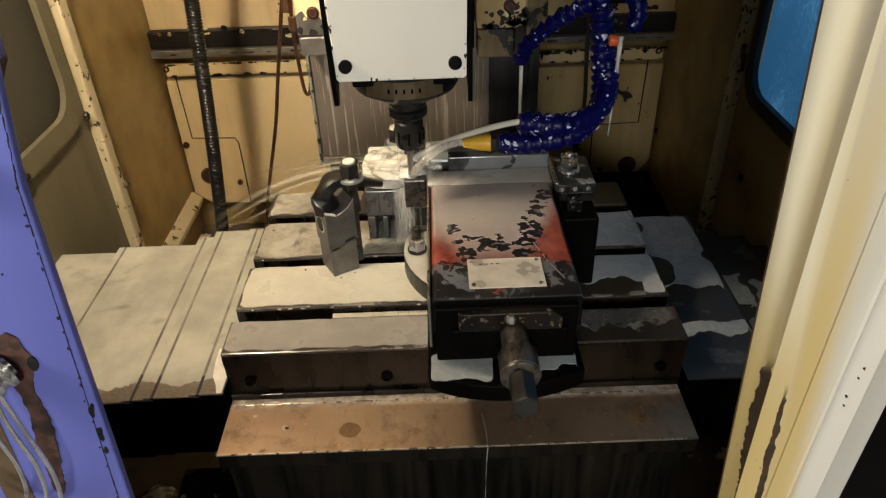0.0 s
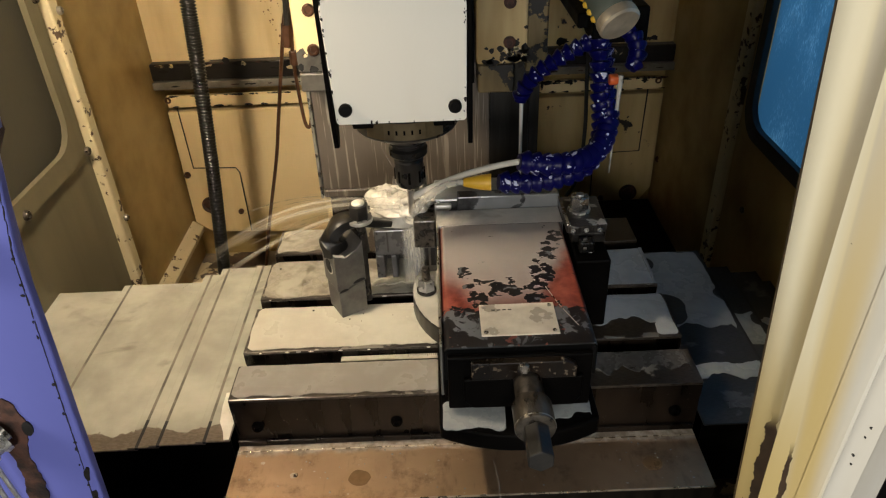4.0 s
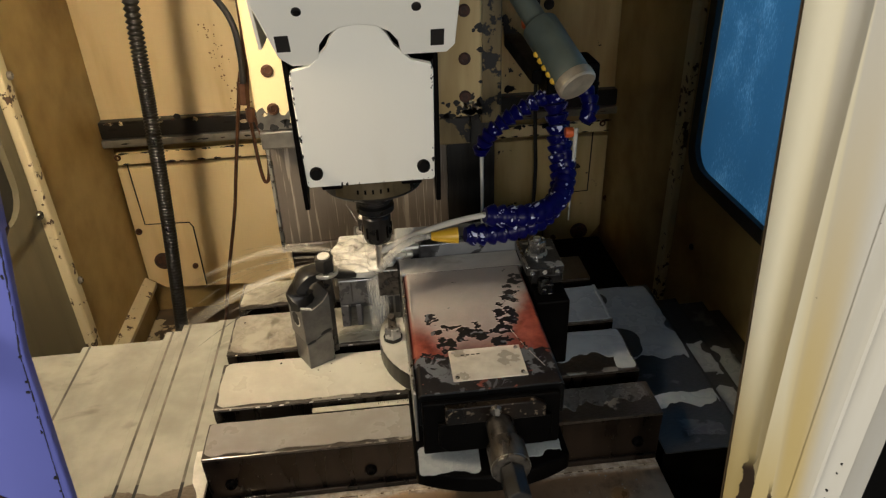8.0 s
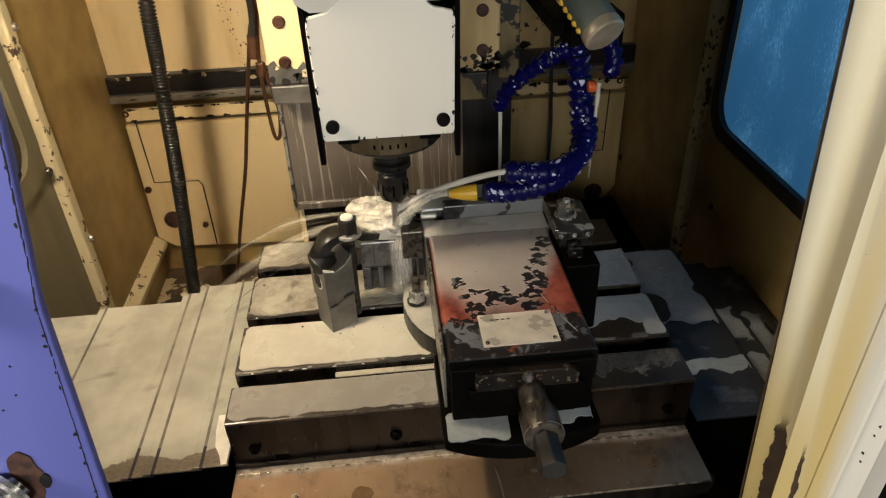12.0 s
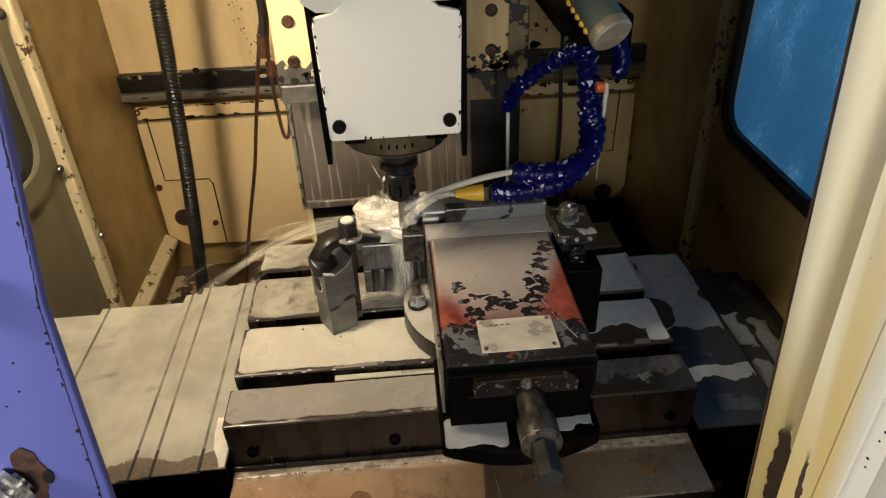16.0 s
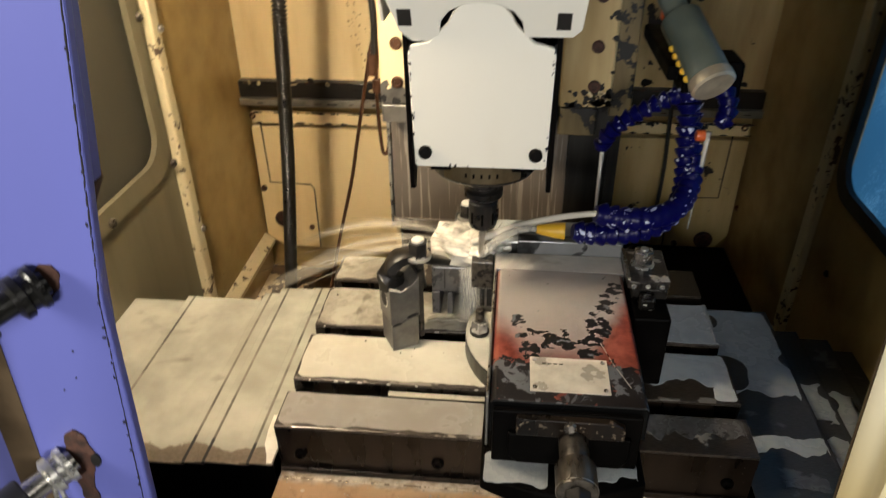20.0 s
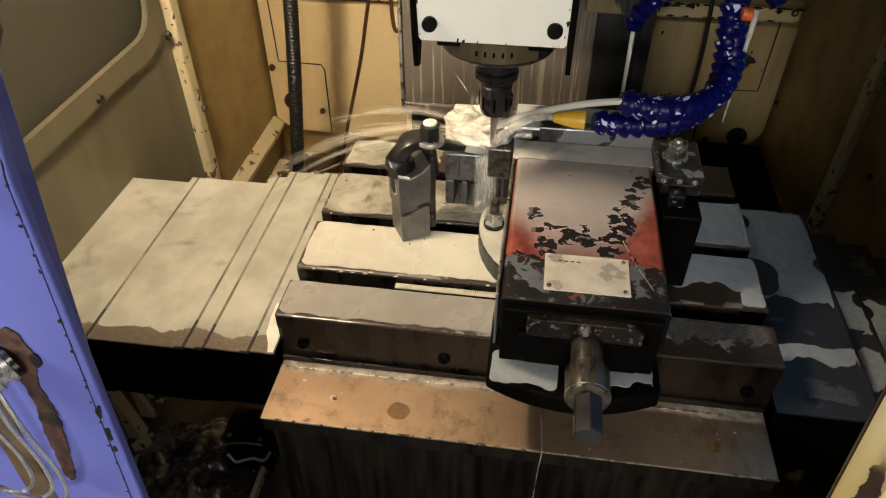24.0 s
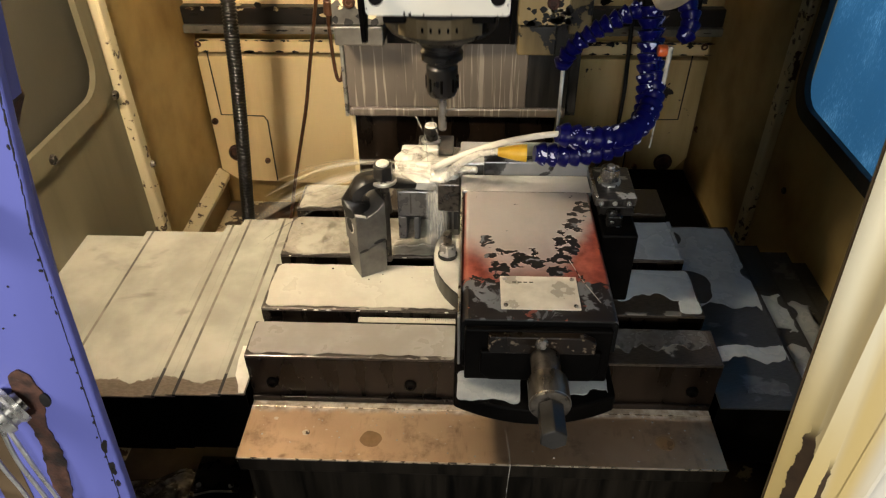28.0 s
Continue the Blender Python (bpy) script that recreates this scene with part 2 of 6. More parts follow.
M_APRON = wet_black()
M_SWARFY = wet_black(0.60, 0.30)
# black paint and iron; in places it also stands in for shade
M_BLACK = plain("black_and_shade", (0.0008, 0.0007, 0.0006), (0.0030, 0.0025, 0.0022), 25, 0.50, 0.0, 0.0005, 0.0, None, 0.05)
M_STEEL = plain("ground_steel", (0.34, 0.32, 0.29), (0.50, 0.48, 0.44), 70, 0.30, 0.9, 0.0002)
M_DARKSTEEL = plain("blackened_steel", (0.012, 0.011, 0.010), (0.05, 0.045, 0.04), 50, 0.32, 0.6, 0.0004, 0.1)
M_WORN = plain("worn_dark_steel", (0.06, 0.052, 0.046), (0.42, 0.38, 0.33), 70, 0.26, 0.85, 0.0005)
M_WORNDARK = plain("wet_nut_steel", (0.10, 0.095, 0.09), (0.62, 0.60, 0.56), 45, 0.28, 0.45, 0.0003)
M_SCREW = plain("oily_screw_steel", (0.045, 0.038, 0.031), (0.16, 0.138, 0.112), 120, 0.30, 0.7, 0.0003, 0.0, (1.0, 0.25, 1.0))
M_MURK = pool_milk("murky_froth", (0.030, 0.024, 0.022), (0.26, 0.24, 0.22), 11.0, 0.44, 0.62, 0.60)
M_WEB = plain("wet_grey_casting", (0.030, 0.030, 0.032), (0.085, 0.083, 0.085), 45, 0.30, 0.2, 0.0005, 0.2)
M_WORNBLACK = plain("worn_black_sleeve", (0.010, 0.009, 0.008), (0.10, 0.085, 0.07), 90, 0.30, 0.5, 0.0004)
M_CREASE = plain("bright_edge_steel", (0.42, 0.34, 0.25), (0.66, 0.56, 0.43), 90, 0.28, 0.8, 0.0002)
M_STAIN = plain("brown_stain", (0.20, 0.115, 0.05), (0.30, 0.18, 0.085), 60, 0.34, 0.4)
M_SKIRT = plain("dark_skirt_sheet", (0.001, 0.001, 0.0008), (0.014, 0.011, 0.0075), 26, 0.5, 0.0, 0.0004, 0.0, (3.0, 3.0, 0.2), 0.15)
M_TOOL = plain("blackened_tool_steel", (0.004, 0.004, 0.004), (0.014, 0.013, 0.012), 60, 0.30, 0.0, 0.0002, 0.0, None, 0.4)
M_BLACKCAST = plain("black_cast_iron", (0.006, 0.0055, 0.005), (0.022, 0.020, 0.018), 50, 0.36, 0.0, 0.0005)
M_BRIGHT = plain("bright_nut_steel", (0.55, 0.54, 0.50), (0.75, 0.73, 0.69), 80, 0.32, 0.8, 0.0002)
M_NUT = plain("wet_bright_nut", (0.10, 0.092, 0.082), (0.62, 0.58, 0.52), 95, 0.24, 0.8, 0.0003)
M_GREYBLOCK = plain("grey_cast_block", (0.085, 0.08, 0.072), (0.16, 0.15, 0.135), 55, 0.38, 0.35, 0.0004, 0.15)
M_BEIGE = painted("beige_enamel", (0.76, 0.60, 0.33), (0.55, 0.385, 0.16), (0.035, 0.022, 0.012), 0.70, 6.0, (0.48, 0.80))
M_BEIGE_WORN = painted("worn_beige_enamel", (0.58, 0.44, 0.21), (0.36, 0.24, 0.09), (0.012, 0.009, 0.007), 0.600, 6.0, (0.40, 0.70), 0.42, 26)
# stained, and darker than the back panels: grazing light put into the colour
M_BEIGE_WALL = painted("beige_enamel_shaded", (0.43, 0.31, 0.12), (0.22, 0.14, 0.045), (0.04, 0.025, 0.015), 0.76, 7.0, (0.38, 0.70), 0.30, 38.0, False)
M_GREYWALL = painted("grey_green_enamel", (0.17, 0.15, 0.095), (0.10, 0.085, 0.05), (0.05, 0.04, 0.03), 0.78, 4.0, (0.42, 0.75), 0.30)
M_TRIM = painted("cream_trim_enamel", (0.66, 0.57, 0.36), (0.45, 0.33, 0.15), (0.08, 0.045, 0.025), 0.565, 7.0, (0.5, 0.8), 0.40, 55)
M_RAIL = painted("dark_grey_rail", (0.013, 0.011, 0.009), (0.005, 0.004, 0.0035), (0.42, 0.33, 0.20), 0.66, 12.0, (0.40, 0.7), 0.35, 30, False)
M_WHITE = painted("white_head_enamel", (0.90, 0.87, 0.77), (0.80, 0.75, 0.62), (0.15, 0.12, 0.09), 0.80, 3.0, (0.52, 0.9), 0.38)
M_BLUE = painted("blue_violet_enamel", (0.118, 0.132, 0.42), (0.090, 0.105, 0.345), (0.035, 0.022, 0.03), 0.80, 3.0, (0.4, 0.9), 0.40, 30)
M_RUST = plain("rusty_brown", (0.008, 0.005, 0.004), (0.085, 0.034, 0.021), 110, 0.7, 0.0, 0.0008)
M_SUMP = painted("sump_floor_paint", (0.060, 0.045, 0.032), (0.15, 0.10, 0.06), (0.55, 0.46, 0.29), 0.550, 14.0, (0.40, 0.65), 0.38, 16, False)
M_RUBBER = plain("black_rubber", (0.010, 0.010, 0.010), (0.022, 0.021, 0.020), 60, 0.45, 0.0, 0.0004)
M_YELLOW = plain("yellow_nozzle_plastic", (0.65, 0.36, 0.02), (0.75, 0.46, 0.04), 50, 0.4)
M_ORANGE = plain("orange_valve_plastic", (0.60, 0.09, 0.02), (0.75, 0.15, 0.03), 50, 0.4)
M_PIPE = plain("brown_copper_pipe", (0.055, 0.024, 0.012), (0.12, 0.055, 0.028), 50, 0.4, 0.5, 0.0004, 0.2)
M_CONDUIT = plain("black_conduit_plastic", (0.004, 0.004, 0.004), (0.010, 0.009, 0.008), 60, 0.34, 0.0, 0.0003)
# oil and chips, with the shade right of the head in the colour
M_OILY_SHADE = painted("oily_shaded_enamel", (0.26, 0.185, 0.075), (0.09, 0.06, 0.022), (0.006, 0.005, 0.004), 0.505, 7.0, (0.40, 0.70), 0.36, 24)
M_HOLLOW = plain("hole_dark", (0.006, 0.005, 0.004), (0.012, 0.010, 0.008), 50, 0.7)
M_BAND = plain("brown_band_tone", (0.045, 0.028, 0.013), (0.11, 0.072, 0.036), 25, 0.6, 0.0, 0.0005)
M_FLOOR = plain("concrete_floor", (0.16, 0.155, 0.145), (0.24, 0.23, 0.21), 8, 0.75, 0.0, 0.001)
M_HALL = plain("hall_wall_paint", (0.30, 0.31, 0.31), (0.38, 0.39, 0.39), 3, 0.8)


def bronze_plate():
    n = Nodes("stained_brown_plate")
    g = n.noise(55, 5, 0.6)
    c = n.mix(n.step(n.noise(4, 4, 0.6), 0.3, 0.7), (0.35, 0.222, 0.126), (0.58, 0.40, 0.25))
    c = n.mix(n.math("MULTIPLY", n.step(n.noise(30, 5, 0.7), 0.50, 0.74), 0.55), c, (0.13, 0.075, 0.042))
    c = n.mix(n.math("MULTIPLY", n.step(n.noise(85, 3, 0.6, n.stretch((1.0, 0.35, 1.0))), 0.55, 0.75), 0.4), c, (0.20, 0.12, 0.07))
    # milk that has run over the rear border, and brown drying rings
    rim = n.step(n.math("ADD", n.axis(1), n.math("MULTIPLY", n.math("SUBTRACT", n.noise(28, 4), 0.5), 0.020)), -0.022, -0.014)
    c = n.mix(n.math("MULTIPLY", rim, 0.75), c, n.mix(n.step(n.noise(90, 4, 0.6), 0.35, 0.65), (0.16, 0.135, 0.11), (0.46, 0.42, 0.37)))
    spot = n.step(n.noise(17, 1, 0.4), 0.715, 0.735)
    c = n.mix(spot, c, (0.11, 0.055, 0.028))
    grit = n.step(n.noise(210, 2), 0.72, 0.75)
    c = n.mix(grit, c, (0.62, 0.55, 0.45))
    n.bump(n.math("ADD", g, n.math("MULTIPLY", grit, 0.6)), 0.0006)
    return n.done(c, n.lerp(n.noise(12, 3), 0.38, 0.50), n.math("MULTIPLY", n.math("SUBTRACT", 1.0, rim), 0.85), 0.0)


def red_vise_paint():
    """Red enamel worn to black iron towards the front, with milky coolant standing on the flat."""
    n = Nodes("worn_red_enamel")
    x, y = n.axis(0), n.axis(1)
    red = n.mix(n.step(n.noise(38, 4, 0.6), 0.3, 0.7), (0.14, 0.026, 0.017), (0.34, 0.095, 0.062))
    chip = n.noise(84, 4, 0.5, n.stretch((1.0, 1.3, 1.0)), 0.35)
    v = n.math("ADD", n.math("MULTIPLY", chip, 0.72), n.math("MULTIPLY", n.noise(21, 2), 0.28))

    def near(d, inner, outer):
        return n.math("SUBTRACT", 1.0, n.step(n.math("ABSOLUTE", d), inner, outer))
    # where hands and vises wear it: a slanting lane, a patch at the side, the front round the plate
    slant = n.math("SUBTRACT", n.math("SUBTRACT", x, 0.035), n.math("MULTIPLY", y, 0.34))
    lane = n.math("MULTIPLY", near(slant, 0.005, 0.026), n.step(n.math("SUBTRACT", 0.122, y), 0.0, 0.02))
    lane = n.math("MULTIPLY", lane, n.step(y, -0.060, -0.030))
    side = n.math("MULTIPLY", near(n.math("ADD", n.math("ADD", x, 0.046), n.math("MULTIPLY", y, 0.28)), 0.006, 0.019), near(n.math("ADD", y, 0.012), 0.030, 0.058))
    heart = n.math("MULTIPLY", near(n.math("ADD", x, 0.006), 0.010, 0.032), near(n.math("ADD", y, 0.012), 0.008, 0.030))
    front = n.step(n.math("MULTIPLY", y, -1.0), 0.036, 0.062)
    bias = n.math("MAXIMUM", n.math("MULTIPLY", front, 0.30), n.math("MULTIPLY", n.math("MAXIMUM", lane, n.math("MAXIMUM", side, heart)), 0.185))
    w = n.step(n.math("ADD", v, bias), 0.660, 0.670)
    bare = n.mix(n.step(n.math("ADD", n.noise(44, 4, 0.55, None, 0.8), n.math("SUBTRACT", n.math("MULTIPLY", front, 0.09), 0.07)), 0.53, 0.565), (0.009, 0.007, 0.007), (0.125, 0.132, 0.142))
    c = n.mix(w, red, bare)
    wob = n.math("MULTIPLY", n.math("SUBTRACT", n.noise(18, 4), 0.5), 0.05)
    inner = n.step(n.math("MULTIPLY", n.math("ADD", slant, wob), -1.0), -0.024, -0.002)
    back = n.step(n.math("ADD", n.math("ADD", y, wob), n.math("MULTIPLY", near(x, 0.020, 0.080), 0.050)), -0.025, 0.045)
    f = n.math("MULTIPLY", n.math("MAXIMUM", n.math("MULTIPLY", inner, back), n.step(n.math("ADD", y, wob), 0.100, 0.125)), n.step(n.up(), 0.6, 0.9))
    f = n.math("MULTIPLY", f, n.math("SUBTRACT", 1.0, w))
    milk = n.mix(n.step(y, -0.045, 0.055), (0.30, 0.240, 0.220), (0.37, 0.345, 0.315))
    c = n.mix(n.math("MULTIPLY", f, n.lerp(n.noise(16, 4), 0.80, 1.0)), c, milk)
    # faces not looking up go black: the front's paint, the right side's shade
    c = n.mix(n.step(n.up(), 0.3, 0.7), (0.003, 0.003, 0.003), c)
    n.bump(n.math("SUBTRACT", n.math("MULTIPLY", n.noise(140, 3), 0.2), w), 0.0007)
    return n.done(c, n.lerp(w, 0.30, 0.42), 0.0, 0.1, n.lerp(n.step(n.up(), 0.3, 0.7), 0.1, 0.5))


def cream_door_paint():
    """Cream enamel, stained yellow down the inner fold, with a long brown flake low on the edge."""
    n = Nodes("cream_door_enamel")
    z = n.axis(2)
    x = n.math("ADD", n.axis(0), n.math("MULTIPLY", n.math("ADD", z, -0.36), 0.055))
    run = n.noise(7, 4, co=n.stretch((3.0, 3.0, 0.35)))
    base = n.mix(n.step(run, 0.35, 0.75), (0.65, 0.62, 0.555), (0.59, 0.55, 0.46))
    # free edge painted lighter for the light it catches from the left
    edge = n.math("SUBTRACT", 1.0, n.step(x, 0.2105, 0.2125))
    base = n.mix(edge, base, (0.80, 0.74, 0.57))
    low = n.math("SUBTRACT", 1.0, n.step(n.math("ADD", z, n.math("MULTIPLY", run, 0.25)), 0.36, 0.72))
    fold = n.math("SUBTRACT", 1.0, n.step(n.math("ABSOLUTE", n.math("ADD", x, -0.2200)), 0.0030, 0.0190))
    foot = n.math("MULTIPLY", edge, n.math("SUBTRACT", 1.0, n.step(n.math("ADD", z, n.math("MULTIPLY", run, 0.1)), 0.20, 0.42)))
    c = n.mix(n.math("MAXIMUM", n.math("MULTIPLY", n.math("MULTIPLY", fold, low), 0.85), n.math("MULTIPLY", foot, 0.85)), base, (0.60, 0.44, 0.15))
    ragged = n.math("ADD", n.math("MULTIPLY", n.math("SUBTRACT", n.noise(70, 4, 0.6), 0.5), 0.006), n.math("MULTIPLY", n.math("SUBTRACT", n.noise(13, 3, 0.6), 0.5), 0.009))
    off = n.math("ADD", n.math("ABSOLUTE", n.math("ADD", x, -0.2098)), ragged)
    flake = n.math("MULTIPLY", n.math("SUBTRACT", 1.0, n.step(off, 0.0020, 0.0023)), n.math("SUBTRACT", 1.0, n.step(n.math("ADD", z, n.math("MULTIPLY", run, 0.05)), 0.215, 0.235)))
    k = n.math("ADD", n.math("MULTIPLY", n.noise(190, 4, 0.6), 0.72), n.math("MULTIPLY", n.noise(18, 2), 0.28))
    chips = n.math("MAXIMUM", flake, n.step(n.math("ADD", k, n.math("MULTIPLY", foot, 0.05)), 0.705, 0.715))
    n.bump(n.math("SUBTRACT", n.math("MULTIPLY", n.noise(220, 2), 0.15), chips), 0.0005)
    return n.done(n.mix(chips, c, n.mix(n.noise(70, 3), (0.022, 0.013, 0.008), (0.085, 0.05, 0.026))), n.lerp(chips, 0.36, 0.7))


def shield_steel():
    """Stainless sheet with coolant that runs down in threads."""
    n = Nodes("streaked_steel_sheet")
    run = n.noise(150, 3, 0.6, n.stretch((1.0, 1.0, 0.035)), 0.5)
    f = n.math("MULTIPLY", n.step(run, 0.56, 0.64), n.lerp(n.noise(14, 2), 0.3, 1.0))
    base = n.mix(n.noise(9, 3), (0.115, 0.094, 0.074), (0.19, 0.156, 0.124))
    n.bump(run, 0.0008)
    return n.done(n.mix(f, base, (0.42, 0.37, 0.30)), n.lerp(f, 0.42, 0.28), 0.35, 0.2)


def blue_window():
    """Blue polycarbonate, scratched and running with coolant."""
    n = Nodes("blue_polycarbonate")
    run = n.math("ADD", n.math("MULTIPLY", n.noise(380, 3, 0.7, n.stretch((1.0, 1.0, 0.30))), 0.55), n.math("MULTIPLY", n.noise(12, 3, 0.6, n.stretch((1.0, 1.0, 0.6))), 0.45))
    f = n.step(run, 0.51, 0.68)
    c = n.mix(f, (0.085, 0.175, 0.25), (0.21, 0.33, 0.42))
    n.bump(run, 0.001)
    out = n.t.nodes["Material Output"]
    tr = n.t.nodes.new("ShaderNodeBsdfTranslucent")
    n.put(tr.inputs[0], c)
    mx = n.t.nodes.new("ShaderNodeMixShader")
    mx.inputs[0].default_value = 0.6
    m = n.done(c, 0.22, 0.0, 0.2)
    n.t.links.new(n.p.outputs[0], mx.inputs[1])
    n.t.links.new(tr.outputs[0], mx.inputs[2])
    n.t.links.new(mx.outputs[0], out.inputs[0])
    return m


def grey_window():
    n = Nodes("fogged_dark_glass")
    f = n.noise(6, 4)
    n.bump(n.noise(90, 2), 0.0004)
    return n.done(n.mix(f, (0.050, 0.046, 0.034), (0.085, 0.078, 0.057)), n.lerp(f, 0.48, 0.62), 0.0, 0.0)


def milk_water(name, opacity, colour=(0.80, 0.76, 0.66), grain=60.0, stretch=(1.0, 1.0, 1.0), lo=0.35, hi=0.65):
    """Milky coolant in the air: lets light through where it is thin."""
    n = Nodes(name)
    f = n.math("MULTIPLY", n.step(n.noise(grain, 3, co=n.stretch(stretch)), lo, hi), opacity)
    n.put(n.p.inputs["Alpha"], f)
    return n.done(colour, 0.25, 0.0, 0.0)


def veil_water(name, opacity):
    """A sheet of spray: threads along its flow, fading at its sides and its far end."""
    n = Nodes(name)
    uv = n.t.nodes.new("ShaderNodeUVMap")
    uv.uv_map = "flow"
    sp = n.t.nodes.new("ShaderNodeSeparateXYZ")
    n.t.links.new(uv.outputs[0], sp.inputs[0])
    u, v = sp.outputs[0], sp.outputs[1]
    mp = n.t.nodes.new("ShaderNodeMapping")
    n.t.links.new(uv.outputs[0], mp.inputs[0])
    mp.inputs["Scale"].default_value = (3.0, 22.0, 1.0)
    oi = n.t.nodes.new("ShaderNodeObjectInfo")
    n.t.links.new(oi.outputs["Random"], mp.inputs["Location"])
    th = n.lerp(n.step(n.noise(1.6, 4, 0.6, mp.outputs[0]), 0.34, 0.72), 0.25, 1.0)
    side = n.math("MULTIPLY", n.math("MULTIPLY", v, n.math("SUBTRACT", 1.0, v)), 4.0)
    far = n.math("MULTIPLY", n.step(n.math("SUBTRACT", 1.0, u), 0.0, 0.6), n.step(u, 0.0, 0.06))
    f = n.math("MULTIPLY", n.math("MULTIPLY", n.math("MULTIPLY", th, side), far), opacity)
    n.put(n.p.inputs["Alpha"], f)
    return n.done((0.80, 0.76, 0.66), 0.4)


def hose_plastic():
    """Blue plastic links splashed with milky drops."""
    n = Nodes("blue_hose_plastic")
    c = n.mix(n.noise(20, 2), (0.001, 0.001, 0.042), (0.004, 0.004, 0.095))
    oi = n.t.nodes.new("ShaderNodeObjectInfo")
    s = n.t.nodes.new("ShaderNodeVectorMath")
    n.put(s.inputs[0], n.co)
    n.t.links.new(oi.outputs["Location"], s.inputs[1])
    drops = n.math("MAXIMUM", n.step(n.noise(130, 2, 0.5, s.outputs[0]), 0.68, 0.70), n.step(n.noise(75, 2, 0.5, s.outputs[0]), 0.655, 0.675))
    n.bump(drops, 0.0006)
    return n.done(n.mix(drops, c, (0.55, 0.57, 0.74)), n.lerp(drops, 0.34, 0.2), 0.0, 0.0, 0.16)


M_HOSEBLUE = hose_plastic()
M_BRONZE = bronze_plate()
M_VISE = red_vise_paint()
M_CREAM = cream_door_paint()
M_SHIELD = shield_steel()
M_WAYSTEEL = plain("bare_way_steel", (0.10, 0.092, 0.08), (0.20, 0.185, 0.16), 30, 0.35, 0.6)
# shaded copy of the splash sheet's steel, darkness put into the colour
M_SHADESHEET = plain("shaded_sheet_steel", (0.006, 0.0055, 0.0045), (0.024, 0.021, 0.017), 60, 0.40, 0.1, 0.0004, 0.0, (3.0, 3.0, 0.15))
M_BLUEGLASS = blue_window()
M_GREYGLASS = grey_window()
M_JOINT = plain("wet_joint_edge", (0.05, 0.042, 0.030), (0.22, 0.195, 0.15), 26, 0.35, 0.0, 0.0004)
M_JET = milk_water("coolant_jet_milk", 0.78, lo=0.0, hi=0.3)
M_THREAD = milk_water("coolant_thread_milk", 0.55, lo=0.1, hi=0.5)
M_FAINTJET = milk_water("faint_jet_milk", 0.38, lo=0.1, hi=0.6)
M_MIST = milk_water("coolant_mist", 0.22, grain=45.0)
M_VEIL = veil_water("coolant_veil", 0.55)
M_FOAM = plain("milky_foam", (0.66, 0.62, 0.53), (0.82, 0.78, 0.69), 60, 0.35, 0.0, 0.002, 0.2)
M_FROTH = milk_water("milky_froth", 0.80, grain=38.0, lo=0.22, hi=0.60)
M_PLATEWHITE = plain("worn_plate_milk", (0.50, 0.45, 0.37), (0.76, 0.71, 0.60), 30, 0.32, 0.2, 0.0004, 0.2)
M_LAMPTUBE = plain("green_grey_tube", (0.075, 0.09, 0.07), (0.13, 0.145, 0.115), 20, 0.42, 0.0, 0.0002, 0.0)
M_TURNED = plain("turned_brass", (0.50, 0.42, 0.30), (0.72, 0.62, 0.46), 60, 0.40, 0.6)


# ---------------------------------------------------------------- mesh helpers
def link(name, bm, material, parent=None, label=""):
    me = bpy.data.meshes.new(name)
    bmesh.ops.recalc_face_normals(bm, faces=bm.faces)
    bm.to_mesh(me)
    bm.free()
    me.materials.append(material)
    ob = new(name, me)
    if parent:
        ob.parent = parent
    if label:
        ob["label"] = label
    return ob


def part(name, bm, material, parent, label=""):
    return link(name, bm, material, parent, label)


def thing(name, label, category, group="", kind="", at=(0, 0, 0)):
    ob = new(name)
    ob.location = at
    return tagged(ob, label, category, group, kind)


def smooth(ob, angle=40):
    me = ob.data
    me.polygons.foreach_set("use_smooth", [True] * len(me.polygons))
    me.set_sharp_from_angle(angle=radians(angle))
    return ob


def box(x0, x1, y0, y1, z0, z1, bevel=0.0, bm=None, segs=2):
    b = bmesh.new()
    r = bmesh.ops.create_cube(b, size=1.0)
    bmesh.ops.scale(b, vec=(x1 - x0, y1 - y0, z1 - z0), verts=r["verts"])
    bmesh.ops.translate(b, vec=((x0 + x1) / 2, (y0 + y1) / 2, (z0 + z1) / 2), verts=r["verts"])
    if bevel:
        bmesh.ops.bevel(b, geom=b.edges[:], offset=bevel, segments=segs, profile=0.5, affect="EDGES")
    return join(bm, b)


def join(bm, b):
    if bm is None:
        return b
    me = bpy.data.meshes.new("tmp")
    b.to_mesh(me)
    b.free()
    bm.from_mesh(me)
    bpy.data.meshes.remove(me)
    return bm


def rod(p0, p1, r0, r1=None, seg=16, bm=None, bevel=0.0):
    """A round bar from p0 to p1."""
    p0, p1 = Vector(p0), Vector(p1)
    b = bmesh.new()
    d = p1 - p0
    bmesh.ops.create_cone(b, cap_ends=True, segments=seg, radius1=r0, radius2=r0 if r1 is None else r1, depth=d.length)
    if bevel:
        caps = [e for e in b.edges if all(len(f.verts) == 4 for f in e.link_faces) is False]
        bmesh.ops.bevel(b, geom=caps, offset=bevel, segments=2, profile=0.5, affect="EDGES")
    m = Matrix.Translation((p0 + p1) / 2) @ d.to_track_quat("Z", "Y").to_matrix().to_4x4()
    bmesh.ops.transform(b, matrix=m, verts=b.verts)
    return join(bm, b)


